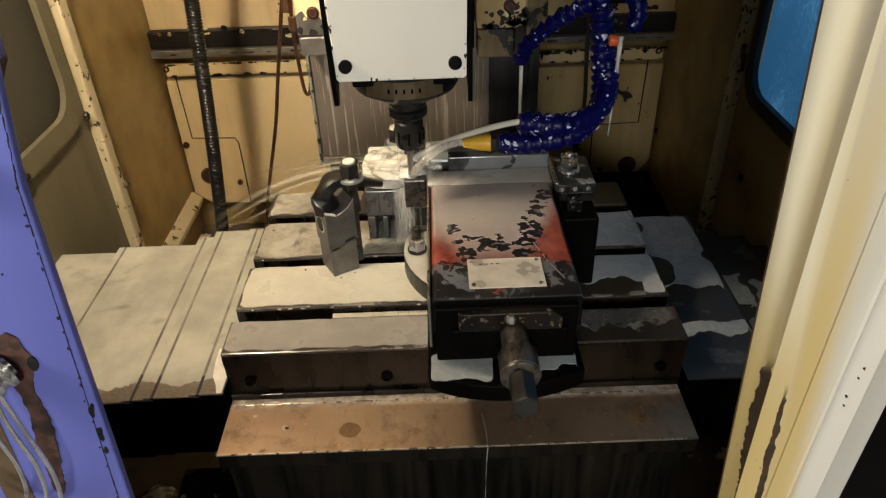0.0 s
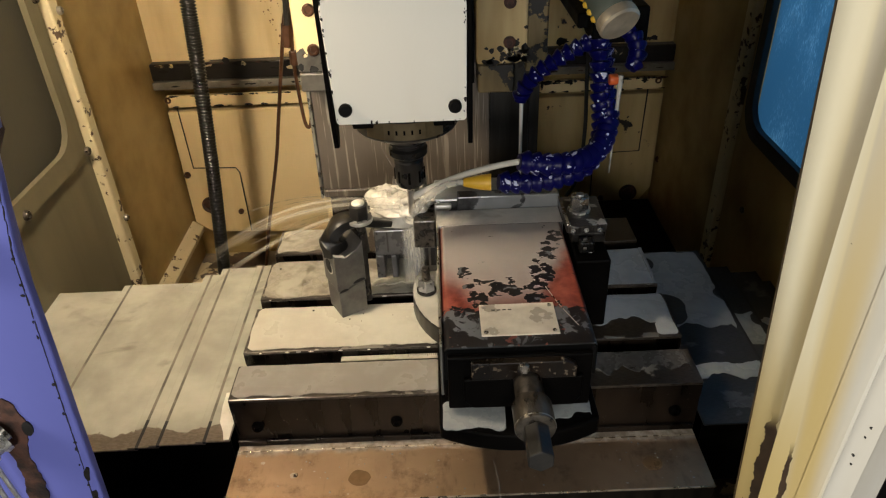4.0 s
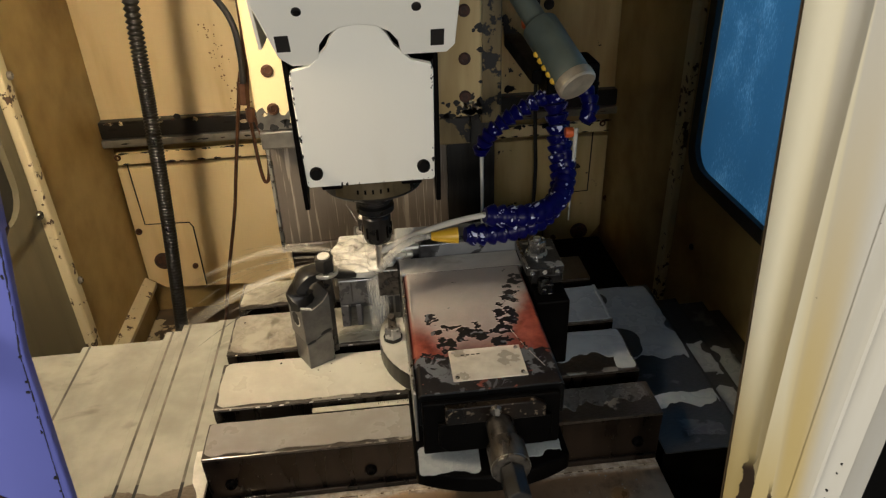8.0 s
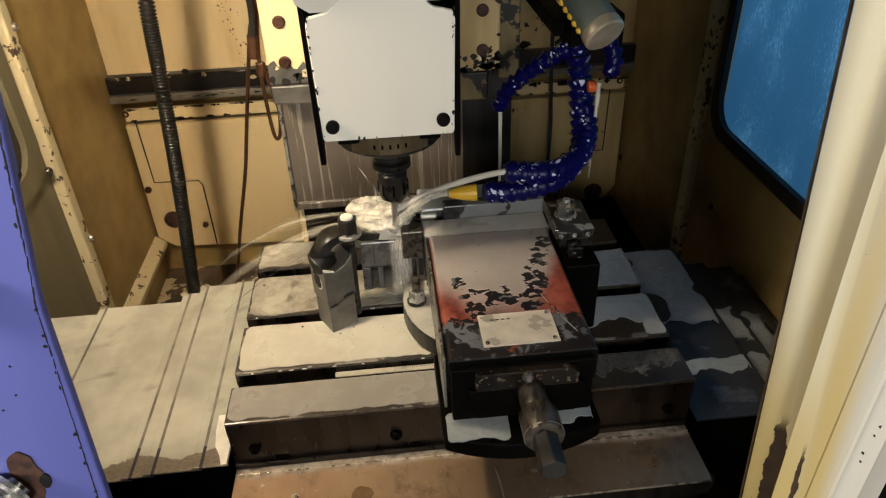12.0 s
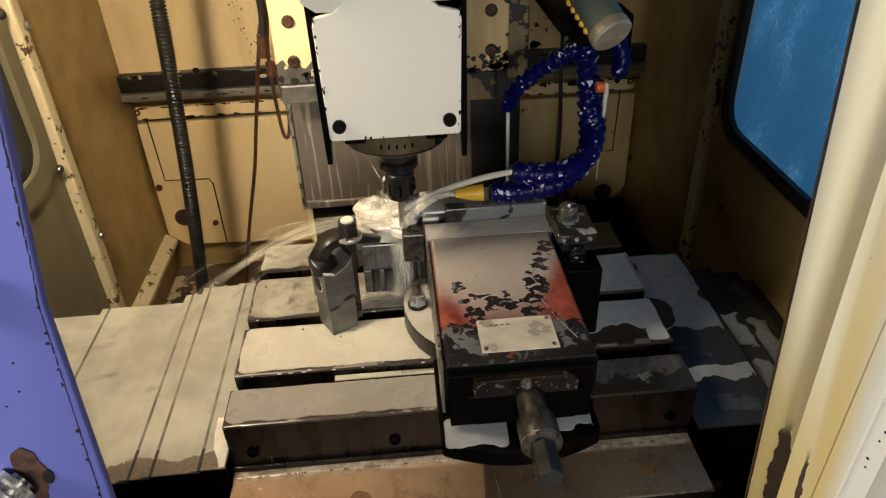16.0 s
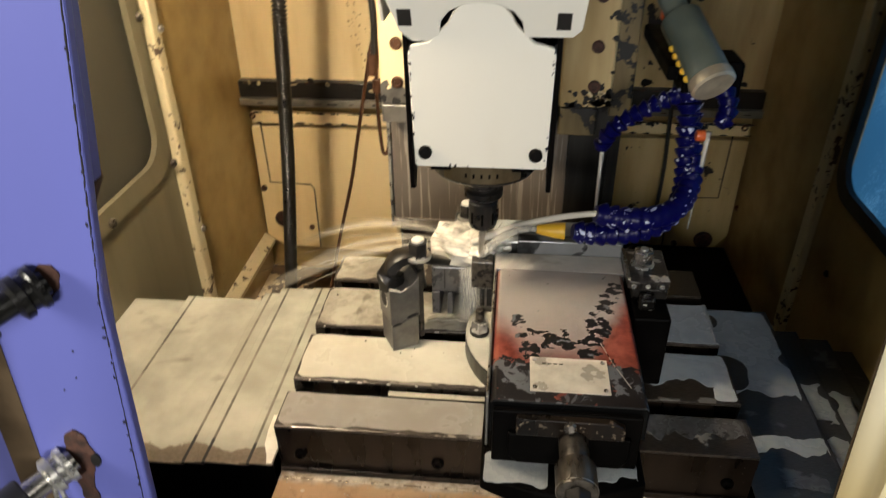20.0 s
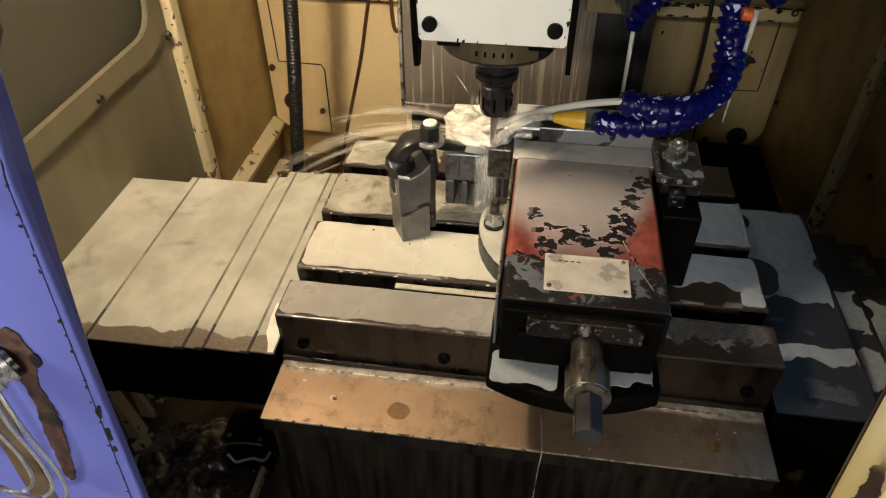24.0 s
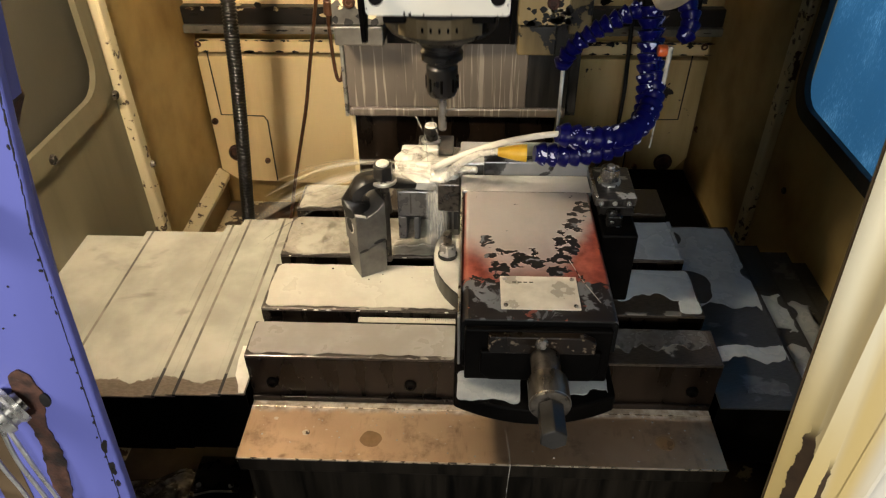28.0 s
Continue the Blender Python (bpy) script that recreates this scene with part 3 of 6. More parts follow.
def prism(profile, axis, a, b_, bm=None, bevel=0.0):
    """A closed outline drawn out along an axis. The outline's two numbers are the two other axes in order."""
    b = bmesh.new()

    def at(u, v, w):
        return {"x": (w, u, v), "y": (u, w, v), "z": (u, v, w)}[axis]
    lo = [b.verts.new(at(u, v, a)) for u, v in profile]
    hi = [b.verts.new(at(u, v, b_)) for u, v in profile]
    b.faces.new(lo)
    b.faces.new(hi)
    n = len(lo)
    for i in range(n):
        b.faces.new((lo[i], lo[(i + 1) % n], hi[(i + 1) % n], hi[i]))
    bmesh.ops.recalc_face_normals(b, faces=b.faces)
    if bevel:
        bmesh.ops.bevel(b, geom=b.edges[:], offset=bevel, segments=2, profile=0.5, affect="EDGES", clamp_overlap=True)
    return join(bm, b)


def glide(points, per=8):
    """A smooth line through the points."""
    pts = [Vector(p) for p in points]
    pts = [pts[0] * 2 - pts[1], *pts, pts[-1] * 2 - pts[-2]]
    out = []
    for i in range(1, len(pts) - 2):
        a, b, c, d = pts[i - 1:i + 3]
        for k in range(per):
            t = k / per
            out.append(0.5 * (2 * b + (c - a) * t + (2 * a - 5 * b + 4 * c - d) * t * t + (3 * b - a - 3 * c + d) * t ** 3))
    return out + [pts[-2]]


def sweep(points, radius, seg=10, bm=None, caps=True):
    """A tube along points; radius: a number, or a function of 0..1 along it."""
    b = bmesh.new()
    pts = [Vector(p) for p in points]
    n = len(pts)
    rings, side = [], None
    for i, p in enumerate(pts):
        d = (pts[min(i + 1, n - 1)] - pts[max(i - 1, 0)]).normalized()
        if side is None:
            side = d.orthogonal().normalized()
        side = (side - d * side.dot(d)).normalized()
        up = d.cross(side)
        r = radius(i / (n - 1)) if callable(radius) else radius
        rings.append([b.verts.new(p + (side * math.cos(2 * math.pi * k / seg) + up * math.sin(2 * math.pi * k / seg)) * r) for k in range(seg)])
    for a, c in zip(rings, rings[1:]):
        for k in range(seg):
            b.faces.new((a[k], a[(k + 1) % seg], c[(k + 1) % seg], c[k]))
    if caps:
        b.faces.new(rings[0][::-1])
        b.faces.new(rings[-1])
    return join(bm, b)


def lathe(profile, centre, seg=28, bm=None, direction=(0, 0, 1)):
    """Turned about an axis through centre: profile of (radius, height)."""
    b = bmesh.new()
    rings = [[b.verts.new((max(r, 1e-5) * math.cos(2 * math.pi * k / seg), max(r, 1e-5) * math.sin(2 * math.pi * k / seg), h)) for k in range(seg)] for r, h in profile]
    for a, c in zip(rings, rings[1:]):
        for k in range(seg):
            b.faces.new((a[k], a[(k + 1) % seg], c[(k + 1) % seg], c[k]))
    b.faces.new(rings[0][::-1])
    b.faces.new(rings[-1])
    m = Matrix.Translation(centre) @ Vector(direction).to_track_quat("Z", "Y").to_matrix().to_4x4()
    bmesh.ops.transform(b, matrix=m, verts=b.verts)
    return join(bm, b)


def rounded_rect(w, h, r, n=5):
    pts = []
    for cx, cy, a0 in ((w / 2 - r, h / 2 - r, 0), (-w / 2 + r, h / 2 - r, 90), (-w / 2 + r, -h / 2 + r, 180), (w / 2 - r, -h / 2 + r, 270)):
        for k in range(n + 1):
            a = radians(a0 + 90 * k / n)
            pts.append((cx + r * math.cos(a), cy + r * math.sin(a)))
    return pts


def ring_frame(outer, inner, axis, a, b_):
    """A flat frame between two outlines with as many points each."""
    b = bmesh.new()

    def at(u, v, w):
        return {"x": (w, u, v), "y": (u, w, v), "z": (u, v, w)}[axis]
    loops = [[b.verts.new(at(u, v, w)) for u, v in o] for o, w in ((outer, a), (inner, a), (inner, b_), (outer, b_))]
    n = len(outer)
    for j in range(4):
        p, q = loops[j], loops[(j + 1) % 4]
        for i in range(n):
            b.faces.new((p[i], p[(i + 1) % n], q[(i + 1) % n], q[i]))
    return b


def hex_nut(centre, across, height, bm=None, direction=(0, 0, 1), bevel=0.0012):
    b = bmesh.new()
    bmesh.ops.create_cone(b, cap_ends=True, segments=6, radius1=across / 1.732, radius2=across / 1.732, depth=height)
    bmesh.ops.bevel(b, geom=b.edges[:], offset=bevel, segments=2, profile=0.5, affect="EDGES")
    m = Matrix.Translation(centre) @ Vector(direction).to_track_quat("Z", "Y").to_matrix().to_4x4()
    bmesh.ops.transform(b, matrix=m, verts=b.verts)
    return join(bm, b)


def screw_head(name, centre, direction, r, material, parent, h=0.004):
    b = lathe([(r, 0), (r, h * 0.6), (r * 0.75, h), (r * 0.5, h), (r * 0.45, h * 0.5), (0.0, h * 0.5)], centre, 12, direction=direction)
    return smooth(part(name, b, material, parent))


# ---------------------------------------------------------------- the enclosure
XL, XR, YB, ZF, ZC = -0.645, 0.515, 0.938, -0.42, 1.15


def enclosure():
    back = thing("wall_back", "beige enamelled back panels with chipped edges and grey rail", "wall", kind="structure")
    # upper and lower sheets either side of the column, the rail between them
    for x0, x1 in ((XL, -0.285), (-0.283, 0.16), (0.162, XR)):
        part("upper_panel", box(x0, x1, YB + 0.004, YB + 0.03, 0.098, ZC, 0.002), M_BEIGE_WORN if x0 > -0.4 else M_BEIGE, back)
    part("lower_panel", prism([(-0.638, -0.01), (-0.638, -0.305), (-0.60, -0.335), (-0.288, -0.348), (-0.288, -0.01)], "y", YB, YB + 0.02, bevel=0.002), M_BEIGE, back)
    part("lower_panel", prism([(0.508, -0.01), (0.508, -0.255), (0.462, -0.318), (0.162, -0.348), (0.162, -0.01)], "y", YB, YB + 0.02, bevel=0.002), M_BEIGE_WORN, back)
    part("lower_panel", box(-0.284, 0.158, YB + 0.012, YB + 0.03, -0.41, 0.06, 0.002), M_BLACK, back)
    part("backing_sheet", box(XL - 0.03, XR + 0.03, YB + 0.03, YB + 0.05, ZF - 0.05, ZC), M_BEIGE_WALL, back)
    part("lip", box(-0.63, -0.288, YB - 0.006, YB + 0.004, 0.002, 0.030, 0.002), M_BEIGE, back)
    part("lip", box(0.162, 0.50, YB - 0.006, YB + 0.004, 0.002, 0.030, 0.002), M_BEIGE, back)
    part("rail", box(XL, XR, YB - 0.020, YB + 0.004, 0.070, 0.108, 0.003), M_RAIL, back, "dark grey rail with chipped cream paint")
    part("rail_foot", box(XL, XR, YB - 0.028, YB + 0.004, 0.052, 0.069, 0.002), plain("worn_rail_steel", (0.13, 0.12, 0.10), (0.24, 0.22, 0.18), 30, 0.4, 0.4), back)
    # lost paint and rust along the rail and the lip under it
    rng = random.Random(31)
    for k in range(120):
        x = rng.choice((rng.uniform(-0.63, -0.29), rng.uniform(0.17, 0.50)))
        z, y = rng.choice(((0.029, YB - 0.0061), (0.029, YB - 0.0061), (0.004, YB - 0.0061), (0.106, YB - 0.0201), (0.060, YB - 0.0281)))
        w, h = rng.uniform(0.003, 0.014), rng.uniform(0.0010, 0.0032)
        pts = [(x + math.cos(a) * w * rng.uniform(0.5, 1.1), z + math.sin(a) * h * rng.uniform(0.5, 1.2)) for a in [q * 0.6283 for q in range(10)]]
        part("rust_flake", prism(pts, "y", y - 0.0006, y + 0.001), M_HOLLOW if k % 3 else M_RUST, back)
    for k in range(16):
        x, z = rng.uniform(-0.64, -0.28), rng.choice((0.104, 0.112, 0.092))
        w, h = rng.uniform(0.004, 0.018), rng.uniform(0.002, 0.006)
        pts = [(x + math.cos(a) * w * rng.uniform(0.5, 1.1), z + math.sin(a) * h * rng.uniform(0.5, 1.2)) for a in [q * 0.6283 for q in range(10)]]
        part("paint_flake", prism(pts, "y", YB - 0.0206, YB - 0.019), M_TRIM if k % 2 else M_HOLLOW, back)
    for k in range(46):
        x, z = rng.uniform(0.17, 0.48), rng.choice((0.030, 0.026, 0.048, 0.112))
        w, h = rng.uniform(0.003, 0.016), rng.uniform(0.003, 0.014) * rng.random()
        y = YB - 0.0061 if z < 0.04 else YB + 0.0004
        if z > 0.1:
            y, h = YB + 0.0035, h + 0.004
        pts = [(x + math.cos(a) * w * rng.uniform(0.4, 1.2), z - (h if z < 0.1 else -h) * 0.6 + math.sin(a) * h * rng.uniform(0.4, 1.3)) for a in [q * 0.6283 for q in range(10)]]
        part("oil_blot", prism(pts, "y", y - 0.0008, y + 0.001), M_HOLLOW, back)
    for k in range(60):
        z = rng.uniform(0.10, 0.30)
        x, r = -0.385 + (0.30 - z) * 0.22 + rng.gauss(0, 0.009), rng.uniform(0.0008, 0.0028)
        pts = [(x + math.cos(a) * r * rng.uniform(0.5, 1.2), z + math.sin(a) * r * rng.uniform(0.5, 1.2)) for a in [q * 0.898 for q in range(7)]]
        part("rust_speck", prism(pts, "y", YB + 0.0034, YB + 0.005), M_STAIN, back)
    # hatch outlines let into the lower sheets
    for s, x0 in ((1, -0.613), (-1, 0.470)):
        g = sweep([(x0, YB - 0.001, 0.0), (x0 + 0.003 * s, YB - 0.001, -0.154), (x0 + 0.105 * s, YB - 0.001, -0.157), (x0 + 0.112 * s, YB - 0.001, -0.17), (x0 + 0.112 * s, YB - 0.001, -0.335)], 0.0016, 6)
        part("hatch_groove", g, M_HOLLOW, back)
    for x, z, r in ((-0.628, -0.171, 0.008), (-0.517, -0.277, 0.007), (0.517, -0.178, 0.008), (-0.628, 0.02, 0.008), (0.49, 0.022, 0.008), (0.30, -0.31, 0.007), (0.385, -0.28, 0.007)):
        screw_head("bolt", (x, YB - 0.001, z), (0, -1, 0), r, M_PIPE, back, 0.008)
    for x, z in ((-0.589, -0.257), (0.452, -0.268)):
        b = lathe([(0.022, 0), (0.022, 0.004), (0.017, 0.006), (0.015, 0.004), (0.015, 0.001), (0.0, 0.001)], (x, YB, z), 24, direction=(0, -1, 0))
        smooth(part("cable_gland", b, M_RUST, back, "rusty round plug"))
    for x, z in ((0.30, 0.30), (0.35, 0.30), (0.345, 0.245), (0.35, 0.19), (0.33, 0.23), (0.20, 0.45), (0.26, 0.44)):
        b = lathe([(0.012, 0), (0.011, 0.001), (0.009, -0.006), (0.0, -0.006)], (x, YB + 0.002, z), 14, direction=(0, -1, 0))
        smooth(part("bolt_hole", b, M_HOLLOW, back))

    left = thing("wall_left", "enclosure side wall, beige at the back, grey-green sheet in front", "wall", kind="structure")
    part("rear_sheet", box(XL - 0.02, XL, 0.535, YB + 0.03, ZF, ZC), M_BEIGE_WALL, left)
    # front sheet with a real window opening
    wy0, wy1, wz0, wz1 = -0.22, 0.485, 0.105, 0.78
    for a in ((-0.30, wy0, ZF, ZC), (wy1, 0.535, ZF, ZC), (wy0, wy1, ZF, wz0), (wy0, wy1, wz1, ZC)):
        part("front_sheet", box(XL, XL + 0.02, a[0], a[1], a[2], a[3]), M_GREYWALL, left)
    tr = box(XL + 0.0, XL + 0.037, 0.520, 0.548, ZF, ZC, 0.004)
    part("post", tr, M_TRIM, left, "cream corner post with chipped paint")
    part("post_flange", box(XL + 0.001, XL + 0.028, 0.5485, 0.560, ZF, ZC, 0.002), M_BEIGE, left)
    for z in (-0.06, 0.32, 0.62):
        screw_head("screw", (XL + 0.037, 0.542, z), (1, 0, 0), 0.007, M_STEEL, left, 0.006)
    part("sill_ledge", prism([(XL, -0.300), (XL + 0.024, -0.318), (XL + 0.024, -0.330), (XL, -0.330)], "y", 0.56, YB, bevel=0.0015), M_TRIM, left)

    right = thing("wall_right", "beige enclosure side wall with dripping stains, shade in its colour", "wall", kind="structure")
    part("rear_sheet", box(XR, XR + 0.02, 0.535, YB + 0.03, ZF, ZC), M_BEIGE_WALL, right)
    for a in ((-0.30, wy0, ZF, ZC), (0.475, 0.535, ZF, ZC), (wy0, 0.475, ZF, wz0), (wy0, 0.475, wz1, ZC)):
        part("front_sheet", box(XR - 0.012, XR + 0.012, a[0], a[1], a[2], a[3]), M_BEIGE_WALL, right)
    part("post", box(XR - 0.026, XR - 0.012, 0.508, 0.540, ZF, ZC, 0.003), M_TRIM, right, "cream corner post")
    part("sill_ledge", prism([(XR, -0.300), (XR - 0.024, -0.318), (XR - 0.024, -0.330), (XR, -0.330)], "y", 0.56, YB, bevel=0.0015), M_BEIGE_WALL, right)
    for y, z in ((0.43, -0.03), (0.30, -0.11)):
        screw_head("screw", (XR - 0.012, y, z), (-1, 0, 0), 0.006, M_DARKSTEEL, right)

    # windows
    w1 = thing("window_1", "dark fogged side window in a bevelled grey frame", "window", kind="structure")
    cy, cz = (wy0 + wy1) / 2, (wz0 + wz1) / 2
    outer = [(u + cy, v + cz) for u, v in rounded_rect(wy1 - wy0 + 0.035, wz1 - wz0 + 0.035, 0.06)]
    inner = [(u + cy, v + cz) for u, v in rounded_rect(wy1 - wy0 - 0.035, wz1 - wz0 - 0.035, 0.05)]
    smooth(part("window_frame", ring_frame(outer, inner, "x", XL + 0.0205, XL + 0.030), M_GREYWALL, w1))
    part("pane", box(XL + 0.004, XL + 0.010, wy0, wy1, wz0, wz1), M_GREYGLASS, w1)
    for y in (0.498, 0.281, 0.06, -0.15):
        screw_head("screw", (XL + 0.030, y, 0.097), (1, 0, 0), 0.008, M_SCREW, w1, 0.006)
    for z in (0.35, 0.6):
        screw_head("screw", (XL + 0.030, 0.495, z), (1, 0, 0), 0.008, M_SCREW, w1, 0.006)
    # dark seam line under the frame
    part("seam", box(XL + 0.0201, XL + 0.0225, wy0 + 0.03, wy1 - 0.035, wz0 - 0.0215, wz0 - 0.0180), M_HOLLOW, w1, "dark seam")
    w2 = thing("window_2", "blue polycarbonate side window in a black rubber gasket, wet", "window", kind="structure")
    cy = (wy0 + 0.475) / 2
    outer = [(u + cy, v + cz) for u, v in rounded_rect(0.475 - wy0 + 0.016, wz1 - wz0 + 0.016, 0.052)]
    inner = [(u + cy, v + cz) for u, v in rounded_rect(0.475 - wy0 - 0.03, wz1 - wz0 - 0.03, 0.045)]
    smooth(part("gasket", ring_frame(outer, inner, "x", XR - 0.022, XR - 0.0125), M_RUBBER, w2, "black rubber gasket"))
    part("pane", box(XR - 0.004, XR, wy0 + 0.001, 0.474, wz0 + 0.001, wz1 - 0.001), M_BLUEGLASS, w2)

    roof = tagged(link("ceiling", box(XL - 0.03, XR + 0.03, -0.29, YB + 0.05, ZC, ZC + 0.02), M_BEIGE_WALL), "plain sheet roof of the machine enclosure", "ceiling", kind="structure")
    fl = tagged(link("floor", box(XL - 0.03, XR + 0.03, -0.28, YB + 0.05, ZF - 0.04, ZF), M_SUMP), "dark sump floor with wet metal chips", "sump floor", kind="structure")
    return roof, fl


def chips():
    """Loose swarf on the sump floor at the back."""
    b = bmesh.new()
    rng = random.Random(5)
    for _ in range(420):
        x, y = rng.choice([(rng.uniform(-0.62, -0.25), rng.uniform(0.42, 0.92)), (rng.uniform(0.15, 0.50), rng.uniform(0.45, 0.92)), (rng.uniform(-0.62, -0.30), rng.uniform(-0.2, 0.1))])
        s = rng.uniform(0.002, 0.007)
        p = [Vector((rng.uniform(-s, s), rng.uniform(-s, s), rng.uniform(0, s))) + Vector((x, y, ZF + 0.001)) for _ in range(4)]
        v = [b.verts.new(q) for q in p]
        for f in ((0, 1, 2), (0, 2, 3), (0, 3, 1), (1, 3, 2)):
            b.faces.new([v[i] for i in f])
    tagged(link("metal_chips", b, plain("bright_chips", (0.25, 0.22, 0.17), (0.55, 0.50, 0.42), 90, 0.3, 0.7)), "scattered bright metal chips on the sump floor", "chips", kind="stuff")


def doors():
    d = thing("door_1", "blue-violet enamelled sliding door with rust round its handle", "door", kind="structure")
    def edge_x(z):
        """The free edge slants, more so over the handle."""
        return -0.2312 + (z - 0.40) * (0.062 if z < 0.40 else 0.165 if z < 0.62 else 0.165 * 0.22 / (z - 0.40))
    rim = [(edge_x(z), z) for z in (-0.95, 0.40, 0.62, 1.1)]
    part("panel", prism([(-0.95, -0.95), *rim, (-0.95, 1.1)], "y", -0.310, -0.303, bevel=0.0015), M_BLUE, d)
    rng = random.Random(3)

    def flake(cx, cz, w, h, mat, name, deep=0.0007, label="", n=9, slant=0.0):
        pts = []
        for q in range(n):
            a = 2 * math.pi * q / n
            k = rng.uniform(0.55, 1.1)
            pts.append((cx + math.cos(a) * w * k + math.sin(a) * h * slant, cz + math.sin(a) * h * k))
        return part(name, prism(pts, "y", -0.310 - deep, -0.3095), mat, d, label)
    # the fold along the free edge: a thin dark line of lost paint with small chips
    for k in range(54):
        z = 0.10 + k * 0.0088
        x = edge_x(z) - 0.0012 - max(0.0, 0.42 - z) * 0.024
        flake(x, z, rng.uniform(0.0002, 0.0005), 0.0060, M_HOLLOW, "paint_chip", 0.0005, n=10, slant=0.086 if z < 0.40 else 0.165)
        if rng.random() < 0.30:
            flake(x - rng.uniform(0.0, 0.0016), z + rng.uniform(-0.004, 0.004), rng.uniform(0.0005, 0.0013), rng.uniform(0.0006, 0.0016), M_HOLLOW, "paint_chip", 0.0006, n=7)
    for z, w, h in ((0.236, 0.0026, 0.0075), (0.212, 0.0024, 0.0080), (0.196, 0.0016, 0.004)):
        flake(edge_x(z) - 0.0045, z, w, h, M_DARKSTEEL, "paint_chip", 0.0006, n=11, slant=0.15)
    for x, z in ((-0.262, 0.345), (-0.258, 0.365), (-0.272, 0.335), (-0.268, 0.42), (-0.27, 0.52)):
        flake(x, z, 0.0007, 0.0009, M_HOLLOW, "paint_chip", 0.0004, n=7)
    # a brown band beside the stile
    b = box(-0.318, -0.298, -0.3106, -0.3095, -0.2, 1.0)
    for v in b.verts:
        v.co.x -= (0.40 - v.co.z) * 0.062
    part("brown_strip", b, M_BAND, d, "brown band beside the stile")
    def fold_x(z):
        return -0.2475 + (z - 0.40) * 0.125
    fold = [(fold_x(z), z) for z in (-0.95, 0.20, 0.452)] + [(fold_x(0.456) + 0.006, 0.456), (fold_x(0.62) + 0.010, 0.62), (fold_x(0.62) + 0.010, 1.1)]
    part("return_flange", prism([(-0.50, -0.95), *fold, (-0.50, 1.1)], "y", -0.3025, -0.275, bevel=0.001), M_BLUE, d)
    part("torn_end", prism([(fold_x(0.44), 0.440), (fold_x(0.44) + 0.003, 0.446), (fold_x(0.456) + 0.0062, 0.455), (fold_x(0.47) + 0.004, 0.466), (fold_x(0.456) - 0.004, 0.462)], "y", -0.3027, -0.2745), M_RUST, d, "rusty torn end of the fold")
    g1, g2 = Vector((-0.302, -0.372, 0.398)), Vector((-0.327, -0.372, 0.262))
    smooth(part("handle", rod(g2 + Vector((0, 0, -0.015)), g1 + Vector((0, 0, 0.015)), 0.013, None, 20, bevel=0.004), M_RUBBER, d, "black grip of a bow handle"))
    for m, g in ((Vector((-0.260, -0.310, 0.411)), g1), (Vector((-0.284, -0.310, 0.277)), g2)):
        w = (g - m).normalized()
        smooth(part("handle_arm", rod(m, m + w * 0.030, 0.0075, None, 16), M_STEEL if m.z < 0.35 else M_TOOL, d, "worn steel handle arm" if m.z < 0.35 else "grimy black handle arm"))
        smooth(part("arm_sleeve", rod(m + w * 0.030, g, 0.0125, None, 18, bevel=0.002), M_RUBBER, d))
        c = lathe([(0.0125, 0), (0.0125, 0.003), (0.0105, 0.005), (0.0105, 0.008), (0.0125, 0.009), (0.0125, 0.013), (0.0085, 0.015)], m + w * 0.003, 20, direction=tuple(w))
        smooth(part("washer", c, M_BRIGHT if m.z < 0.35 else M_TOOL, d, "bright steel washers" if m.z < 0.35 else "grimy black washers"))
        if m.z > 0.35:
            continue
        pts = [(m.x + 0.0155 + 0.0030 * math.cos(a) + 0.0012 * math.sin(a), m.z + 0.001 - 0.0012 * math.cos(a) + 0.0058 * math.sin(a)) for a in [q * 0.449 for q in range(14)]]
        part("mount_hole", prism(pts, "y", -0.3113, -0.3095), M_HOLLOW, d)
    # loose wire twisted round the lower mount
    for k, (dx, dz) in enumerate(((0.0, 0.0), (0.008, -0.006), (-0.012, 0.004))):
        pts = glide([(-0.290 + dx * 0.3, -0.325, 0.278), (-0.284 + dx, -0.333, 0.250 + dz), (-0.283 + dx, -0.330, 0.205 + dz), (-0.292 + dx, -0.326, 0.168 + dz), (-0.304 + dx, -0.330, 0.160 + dz), (-0.318 + dx, -0.338, 0.185 + dz), (-0.335, -0.345, 0.205 + dz)], 6)
        smooth(part("wire", sweep(pts, 0.0014, 6), M_BRIGHT, d, "bare steel wire"))
    # flaked rust round and below the mounts, a thin layer with a torn outline
    for spine in (((-0.276, 0.303, 0.001), (-0.277, 0.297, 0.006), (-0.278, 0.280, 0.0090), (-0.281, 0.255, 0.0050), (-0.281, 0.232, 0.0062), (-0.285, 0.208, 0.0066), (-0.288, 0.185, 0.0056), (-0.292, 0.160, 0.0040), (-0.293, 0.152, 0.0015)),
                  ((-0.256, 0.422, 0.003), (-0.257, 0.416, 0.0065), (-0.259, 0.408, 0.0060), (-0.260, 0.402, 0.002))):
        rows = glide(spine, 14)
        side = [[], []]
        for q in rows:
            for k, sg in enumerate((-1, 1)):
                side[k].append((q.x + sg * q.z * (1 + 0.30 * noise.noise(Vector((q.y * 160, sg * 5.0, 0.3)))) , q.y))
        part("rust_patch", prism(side[0] + side[1][::-1], "y", -0.3109, -0.3095), M_RUST, d, "rusty flaked patch")

    e = thing("door_2", "cream folded-sheet sliding door, chipped and stained yellow", "door", kind="structure")
